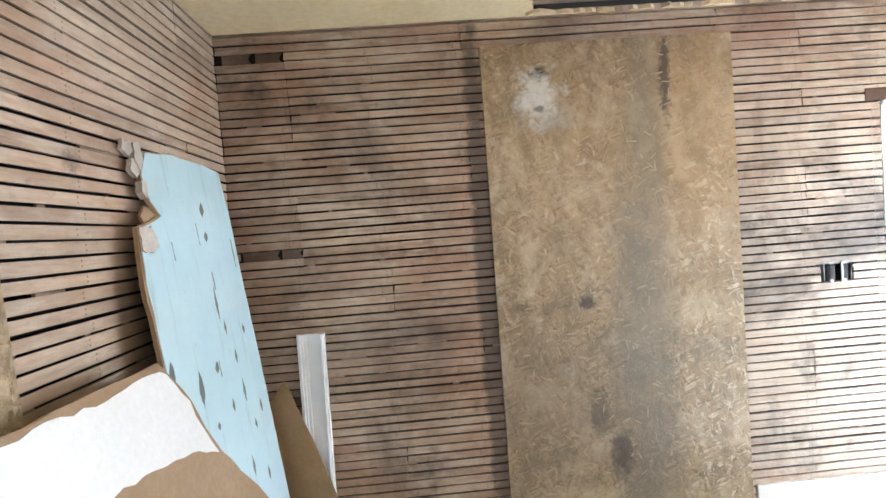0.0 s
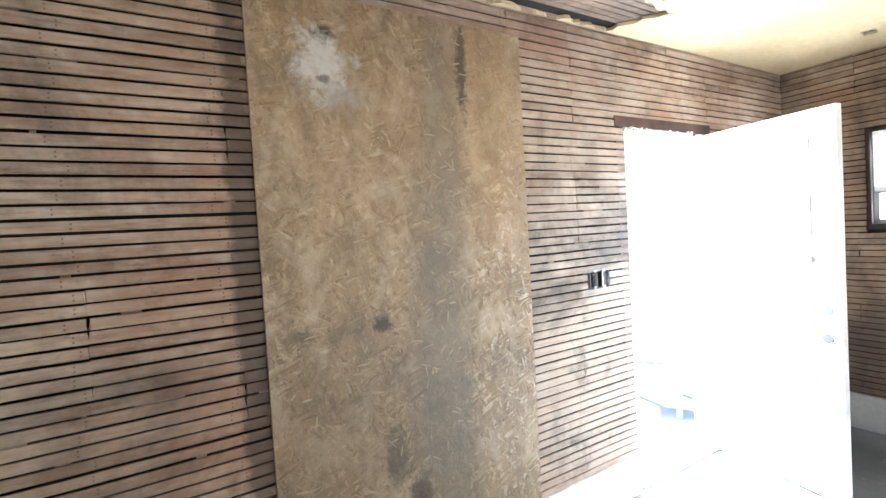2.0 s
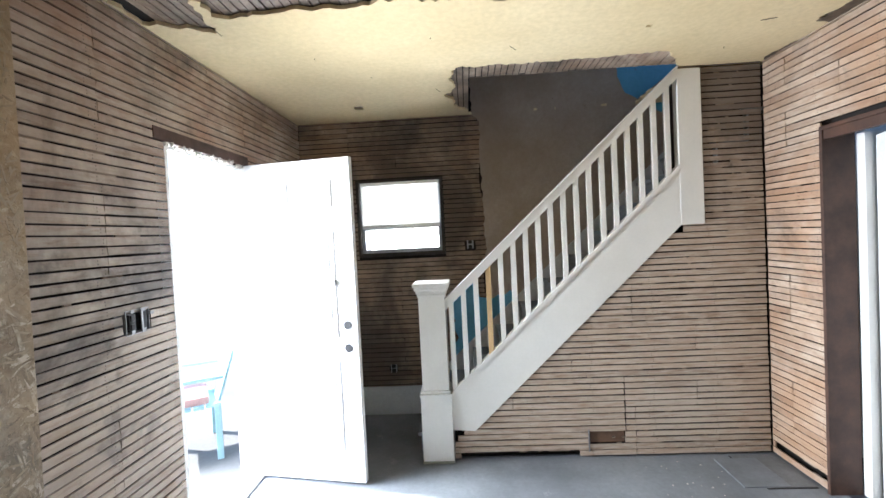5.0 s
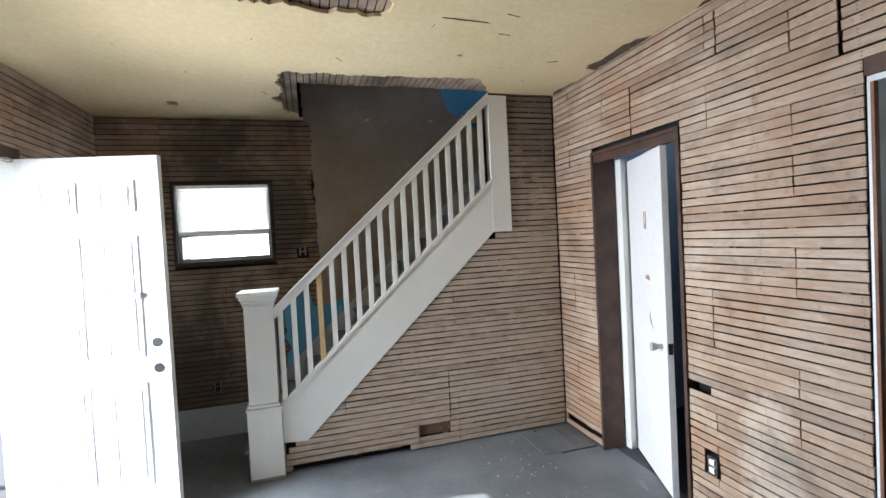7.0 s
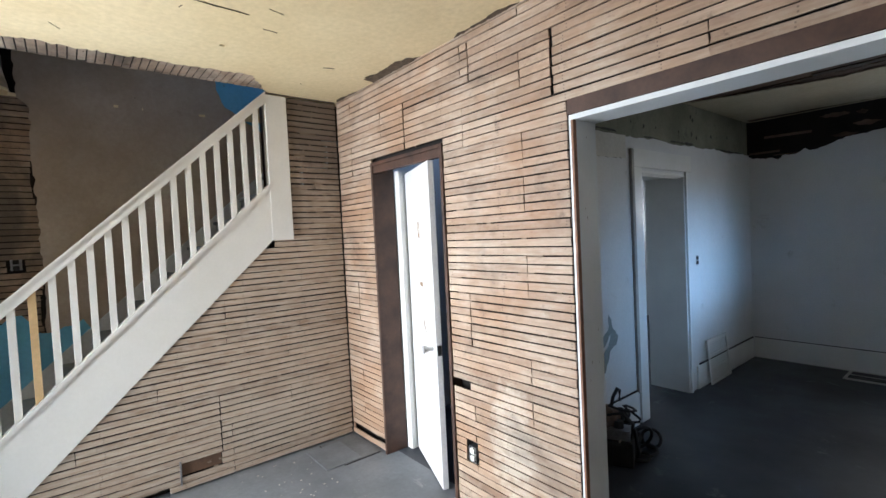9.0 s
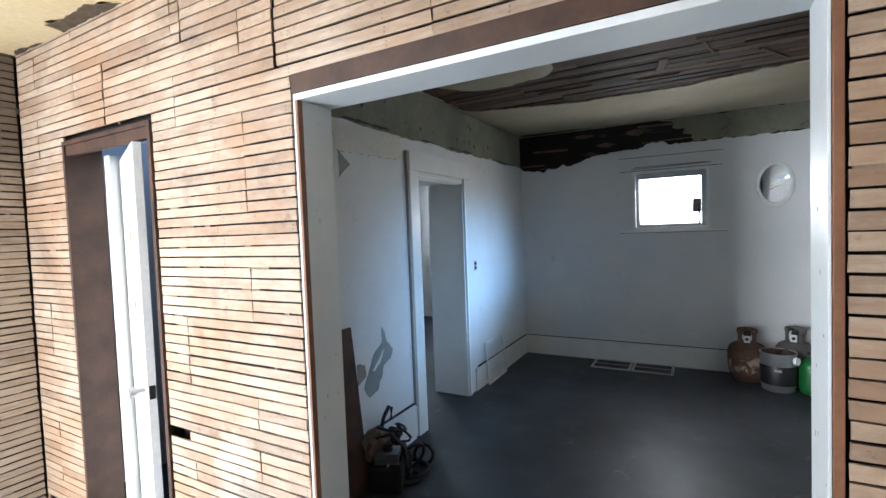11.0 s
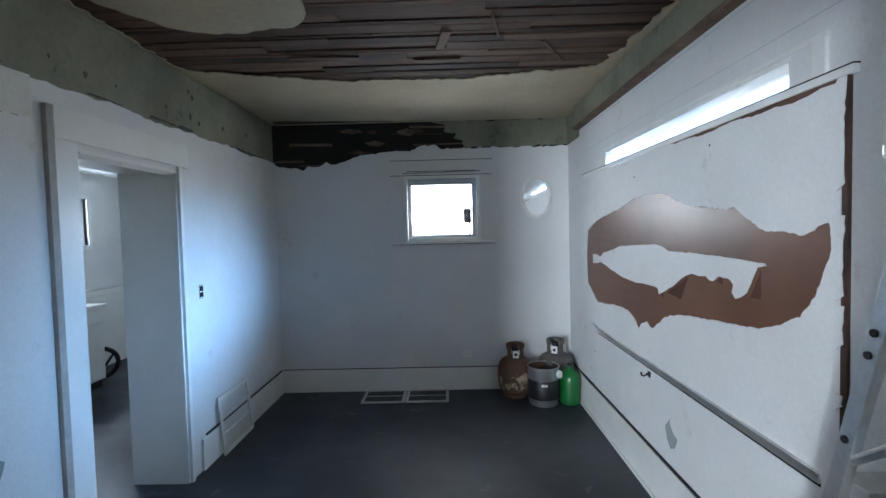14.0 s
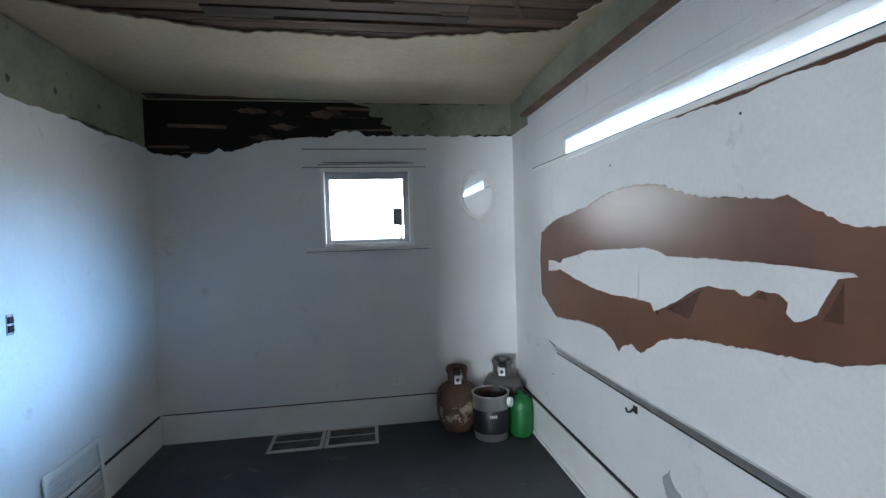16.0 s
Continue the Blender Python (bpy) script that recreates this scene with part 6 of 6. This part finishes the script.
for k in range(7):
    cx, cy, r = rnd.uniform(-0.08, 0.06), rnd.uniform(-0.10, 0.18), rnd.uniform(0.055, 0.11)
    tilt = pose(cx, cy, r * 0.9 + 0.012, rnd.uniform(50, 100), rnd.uniform(-30, 30), rnd.uniform(0, 360)) if k < 4 else pose(cx, cy, 0.012 + 0.012 * (k - 4), 0, 0, 0)
    part("loop", tube([tilt @ Vector((r * math.cos(t_ / 26 * 2 * math.pi), r * math.sin(t_ / 26 * 2 * math.pi), 0)) for t_ in range(26)], 0.011, 8, True), BLACK, junk)


def lump(at, size, seed):
    """A slumped, creased bundle."""
    rnd_, bm_ = random.Random(seed), bmesh.new()
    bmesh.ops.create_icosphere(bm_, subdivisions=3, radius=1.0)
    ph = [rnd_.uniform(0, 6.28) for _ in range(4)]
    for v in bm_.verts:
        k_ = 1 + 0.16 * math.sin(5 * v.co.x + ph[0]) * math.sin(4 * v.co.z + ph[1]) + 0.12 * math.sin(9 * v.co.y + ph[2]) + rnd_.uniform(-0.05, 0.05)
        v.co = Vector((at[0] + v.co.x * k_ * size[0], at[1] + v.co.y * k_ * size[1], max(0.001, at[2] + v.co.z * k_ * size[2])))
    return bm_


part("bag", lump((0.06, 0.17, 0.09), (0.12, 0.17, 0.13), 1), BLACK, junk, "dark slumped bag")
part("bag", lump((0.10, 0.25, 0.24), (0.07, 0.10, 0.10), 2), CHARRED, junk, "dark slumped bag")
part("bag", lump((0.09, 0.10, 0.22), (0.05, 0.07, 0.06), 3), BLACK, junk)
part("handle", tube([(0.10, 0.20, 0.30), (0.11, 0.15, 0.37), (0.10, 0.11, 0.42), (0.10, 0.08, 0.40), (0.10, 0.09, 0.33)], 0.012), BLACK, junk, "bent black handle")
part("cable", tube([(0.02 + 0.08 * math.cos(k * 0.9), 0.12 + 0.012 * k * math.cos(k * 0.5), 0.20 + 0.012 * k) for k in range(14)], 0.008), BLACK, junk)
part("tag", boxed((-0.03, 0.30, 0.02), (-0.026, 0.325, 0.17), 0.001), WHITE_TRIM, junk, "pale hanging tag")
engine = thing("small_engine", "small black greasy motor standing on the floor", "motor", m=pose(3.03, -1.02, 0, 0, 0, 25))
part("block", boxed((-0.09, -0.08, 0.0), (0.09, 0.08, 0.16), 0.02), BLACK, engine)
for k in range(5):
    part("fin", boxed((-0.07, -0.06, 0.165 + k * 0.014), (0.07, 0.06, 0.170 + k * 0.014), 0.002), METAL, engine)
part("cap", rod(bmesh.new(), (0, 0, 0.16), (0, 0, 0.27), 0.035, 0.028, 16), BLACK, engine)
part("handle", tube([(-0.07, 0, 0.15), (-0.09, 0, 0.26), (-0.02, 0, 0.32), (0.06, 0, 0.30), (0.08, 0, 0.15)], 0.012), BLACK, engine)

# ---- back room beyond the doorway ----
BX, BY0, BY1 = 5.85, -5.8, -1.70
bw = (-5.15, -4.40, 1.46, 2.0)
bm = bmesh.new()
box(bm, (BX, BY0, 0), (BX + 0.15, bw[0], 2.4))
box(bm, (BX, bw[1], 0), (BX + 0.15, BY1, 2.4))
box(bm, (BX, bw[0], 0), (BX + 0.15, bw[1], bw[2]))
box(bm, (BX, bw[0], bw[3]), (BX + 0.15, bw[1], 2.4))
structure("wall_back_east", bm, WHITE_WALL, "white back room wall with a window")
structure("wall_back_south", boxed((3.2, BY0 - 0.1, 0), (BX + 0.15, BY0, 2.4)), WHITE_WALL, "white back room wall")
structure("wall_back_north", boxed((ko, BY1, 0), (BX + 0.15, BY1 + 0.1, 2.4)), WHITE_WALL, "white back room wall")
structure("wall_back_west", boxed((ko - 0.08, BY0, 0), (ko, KS, 2.4)), WHITE_WALL, "white back room wall")
structure("ceiling_back", boxed((ko, BY0, 2.3), (BX, BY1, 2.4)), WHITE_WALL, "white back room ceiling", "ceiling")
# Closet depth is shaded by the wall's near-black colour.
structure("wall_closet_back", boxed((3.3, -1.2, 0), (4.9, -1.1, 2.5)), SHADE_BLACK, "closet back wall with its shade in the colour")
structure("wall_closet_side", boxed((4.6, -1.2, 0), (4.68, -0.17, 2.5)), WHITE_WALL, "white side wall of the closet")
window_4 = thing("window_4", "bright white-framed back room window", "window", kind="structure")
bm = bmesh.new()
for q in (((BX - 0.015, bw[0] - 0.06, bw[2] - 0.06), (BX + 0.04, bw[0], bw[3] + 0.06)), ((BX - 0.015, bw[1], bw[2] - 0.06), (BX + 0.04, bw[1] + 0.06, bw[3] + 0.06)), ((BX - 0.015, bw[0], bw[3]), (BX + 0.04, bw[1], bw[3] + 0.06)), ((BX - 0.03, bw[0], bw[2] - 0.06), (BX + 0.04, bw[1], bw[2]))):
    box(bm, *q, 0.003)
part("window_frame", bm, WHITE_TRIM, window_4)
bm = bmesh.new()
for q in (((BX + 0.03, bw[0], bw[2]), (BX + 0.075, bw[0] + 0.05, bw[3])), ((BX + 0.03, bw[1] - 0.05, bw[2]), (BX + 0.075, bw[1], bw[3])), ((BX + 0.03, bw[0] + 0.05, bw[2]), (BX + 0.075, bw[1] - 0.05, bw[2] + 0.05)), ((BX + 0.03, bw[0] + 0.05, bw[3] - 0.05), (BX + 0.075, bw[1] - 0.05, bw[3]))):
    box(bm, *q, 0.003)
part("sash", bm, WHITE_TRIM, window_4)
pane = part("pane", boxed((BX + 0.05, bw[0] + 0.04, bw[2] + 0.04), (BX + 0.054, bw[1] - 0.04, bw[3] - 0.04)), GLASS, window_4)
pane.visible_shadow = False
vanity = thing("vanity_cabinet", "white base cabinet with a pale countertop", "cabinet", m=pose(5.22, -4.50, 0))
part("body", boxed((0, 0, 0.08), (0.60, 1.2, 0.82), 0.004), WHITE_TRIM, vanity)
part("plinth", boxed((0.03, 0.02, 0), (0.60, 1.2, 0.08)), BLACK, vanity)
part("door", boxed((-0.018, 0.02, 0.12), (0, 0.42, 0.66), 0.004), WHITE_TRIM, vanity)
part("drawer", boxed((-0.018, 0.02, 0.68), (0, 0.42, 0.80), 0.004), WHITE_TRIM, vanity)
part("worktop", boxed((-0.03, -0.03, 0.82), (0.61, 1.2, 0.86), 0.008), WHITE_TRIM, vanity)
structure("trim_back", boxed((BX - 0.10, BY0 + 0.02, 0.86), (BX - 0.002, -4.56, 0.93), 0.004), WHITE_TRIM, "white ledge along the back room wall", "trim")
structure("trim_back_panel", boxed((BX - 0.09, BY0 + 0.02, 0), (BX - 0.002, -4.56, 0.858)), WHITE_TRIM, "white boxed-in panel below the ledge", "trim")
tyre = thing("rubber_ring", "black rubber ring with a strut stood on the floor", "tyre", m=pose(5.42, -4.70, 0, 0, 0, 35))
part("tread", tube([(0.155 * math.cos(2 * math.pi * k / 32), 0, 0.18 + 0.155 * math.sin(2 * math.pi * k / 32)) for k in range(32)], 0.024, 10, True), BLACK, tyre)
part("strut", rod(bmesh.new(), (-0.12, 0, 0.27), (0.03, 0, 0.04), 0.012), BLACK, tyre)

# ---- outside ----
CONCRETE = mottled("porch_concrete", (0.20, 0.195, 0.185), (0.16, 0.155, 0.15), 1.5, 40, 0.85)
GRASS = mottled("bleached_gravel", (0.34, 0.33, 0.31), (0.27, 0.26, 0.245), 1.0, 30, 0.95)
bm = bmesh.new()
box(bm, (-300, NORTH + 0.15, -0.5), (300, 600, -0.35))
box(bm, (-300, -600, -0.5), (300, NORTH + 0.15, -0.35))
structure("ground", bm, GRASS, "pale bleached gravel yard around the house", "ground")
structure("porch", boxed((2.0, NORTH + 0.15, -0.35), (7.0, NORTH + 2.3, -0.03)), CONCRETE, "pale concrete porch", "porch")
# Chair and cushion colours are lightened to stand in for glaring daylight.
TEAL = mottled("teal_paint", (0.50, 0.74, 0.80), (0.42, 0.66, 0.72), 4, 50, 0.5)
chair = thing("porch_chair", "teal slatted porch chair with a red cushion", "chair", m=pose(4.98, 4.22, -0.03, 0, 0, 212.7))
for x in (-0.28, 0.28):
    for y in (-0.25, 0.25):
        part("leg", boxed((x - 0.022, y - 0.022, 0), (x + 0.022, y + 0.022, 0.60 if y < 0 else 0.42), 0.003), TEAL, chair)
    part("arm", boxed((x - 0.05, -0.32, 0.60), (x + 0.05, 0.30, 0.625), 0.004), TEAL, chair)
for k in range(6):
    part("seat_slat", boxed((-0.26, -0.25 + k * 0.085, 0.38), (0.26, -0.18 + k * 0.085, 0.40), 0.003), TEAL, chair)
for k in range(5):
    part("back_slat", boxed((-0.25 + k * 0.105, 0, 0), (-0.17 + k * 0.105, 0.02, 0.75), 0.003, m=pose(0, 0.24, 0.38, -18, 0, 0)), TEAL, chair)
part("cushion", boxed((-0.22, -0.2, 0.40), (0.22, 0.2, 0.46), 0.02), mottled("red_cloth", (0.72, 0.44, 0.40), (0.62, 0.36, 0.33), 5, 60, 0.9), chair, "pale red cushion")
road = structure("road", boxed((-200, 12, -0.36), (200, 19, -0.335)), mottled("pale_street", (0.42, 0.42, 0.41), (0.36, 0.36, 0.35), 0.6, 40, 0.9), "pale concrete street", "road")

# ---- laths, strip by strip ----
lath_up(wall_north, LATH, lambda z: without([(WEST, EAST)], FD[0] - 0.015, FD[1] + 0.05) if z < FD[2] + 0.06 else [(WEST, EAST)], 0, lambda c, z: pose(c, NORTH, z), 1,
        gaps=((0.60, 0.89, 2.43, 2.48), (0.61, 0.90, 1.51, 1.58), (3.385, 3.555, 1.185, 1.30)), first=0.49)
lath_up(wall_west, LATH_PALE, lambda z: [(0, NORTH)], 90, lambda c, z: pose(WEST, c, z), 2, first=0.2, wide=0.98)


def south_spans(z):
    s = [(WEST, STAIR)]
    if z < OP[2] + 0.10:
        s = without(s, OP[0] - 0.031, OP[1] + 0.03)
    if z < SD[2] + 0.03:
        s = without(s, SD[0] - 0.022, SD[1] + 0.022)
    return s


lath_up(wall_south, LATH_SOUTH, south_spans, 180, lambda c, z: pose(c, SOUTH, z), 3, gaps=((3.26, 3.35, 0.26, 0.36), (4.24, 4.66, 0.05, 0.10), (2.672, 2.686, 2.08, 2.40), (3.803, 3.812, 2.05, 2.36), (3.20, 3.208, 2.30, 2.53), (3.30, 3.35, 0.67, 0.70), (3.38, 3.42, 0.67, 0.70)), first=0.02, wide=1.05)
lath_up(wall_east, LATH_SOOT, lambda z: without([(1.79 + 0.03 * math.sin(z * 7), NORTH)], WIN_E[0] - 0.028, WIN_E[1] + 0.028) if WIN_E[2] - 0.052 < z < WIN_E[3] + 0.036 else [(1.79 + 0.03 * math.sin(z * 7), NORTH)], -90, lambda c, z: pose(EAST, c, z), 4,
        gaps=((1.88, 1.97, 1.41, 1.50), (2.61, 2.68, 0.36, 0.44)), first=0.1)
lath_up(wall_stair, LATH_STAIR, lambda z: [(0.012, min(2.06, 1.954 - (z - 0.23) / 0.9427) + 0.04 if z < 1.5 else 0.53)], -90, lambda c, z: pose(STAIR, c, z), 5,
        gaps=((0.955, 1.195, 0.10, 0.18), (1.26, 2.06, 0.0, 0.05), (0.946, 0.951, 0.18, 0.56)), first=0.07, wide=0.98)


KEY_PLASTER = mottled("dusty_plaster_keys", (0.31, 0.245, 0.185), (0.17, 0.125, 0.09), 7, 60, 0.95, 0.5)


def plaster_keys(parent, spans, low, seed, count, depth):
    """Old plaster that still clogs the gaps between the laths, as one mesh."""
    rnd, bm = random.Random(seed), bmesh.new()
    rows = int((CEIL - 0.06) / PITCH)
    while count > 0:
        z = 0.03 + (int(rows * rnd.random() ** low) + 0.5) * PITCH
        choices = [s for s in spans(z) if s[1] - s[0] > 0.3]
        if not choices:
            count -= 1
            continue
        a, b = rnd.choice(choices)
        c, w = rnd.uniform(a + 0.05, b - 0.05), rnd.choice((0.008, 0.015, 0.02, 0.03, 0.05, 0.10, 0.16)) * rnd.uniform(0.6, 1.4)
        c0, c1 = max(a, c - w / 2), min(b, c + w / 2)
        box(bm, *depth(c0, c1, z - 0.0045, z + 0.0045, rnd.uniform(0.002, 0.006)))
        count -= 1
    o = part("plaster_key", bm, KEY_PLASTER, parent, "dusty plaster left between laths")
    tagged(o, kind="stuff")


plaster_keys(wall_north, lambda z: without([(WEST, EAST)], FD[0] - 0.05, FD[1] + 0.05), 1.0, 91, 200, lambda a, b, lo, hi, d: ((a, NORTH + d, lo), (b, NORTH + 0.012, hi)))
plaster_keys(wall_west, lambda z: [(1.5, NORTH)], 1.0, 92, 160, lambda a, b, lo, hi, d: ((WEST - 0.012, a, lo), (WEST - d, b, hi)))
plaster_keys(wall_south, south_spans, 1.4, 93, 200, lambda a, b, lo, hi, d: ((a, -0.012, lo), (b, -d, hi)))
plaster_keys(wall_stair, lambda z: [(0.02, min(1.8, 1.85 - (z - 0.23) / 0.9427) if z < 1.4 else 0.38)], 1.8, 94, 130, lambda a, b, lo, hi, d: ((STAIR + d, a, lo), (STAIR + 0.012, b, hi)))


def ragged_stub(x0_, x1_, z):
    """A split piece of lath set back in its row."""
    return prism(ragged([(x0_, z - 0.024), (x1_, z - 0.022), (x1_ - 0.015, z), (x1_, z + 0.02), (x0_, z + 0.022)], 0.004, 0.02, int(x0_ * 100)), lambda x, q: (x, NORTH + 0.010, q), (0, 0.008, 0))


# Broken stubs in the two open rows of the north wall.
for x0_, x1_, z in ((0.61, 0.74, 2.454), (0.76, 0.88, 2.450), (0.62, 0.79, 1.545), (0.80, 0.895, 1.548)):
    part("lath_stub", ragged_stub(x0_, x1_, z), CHARRED, wall_north, "broken dark lath stub")
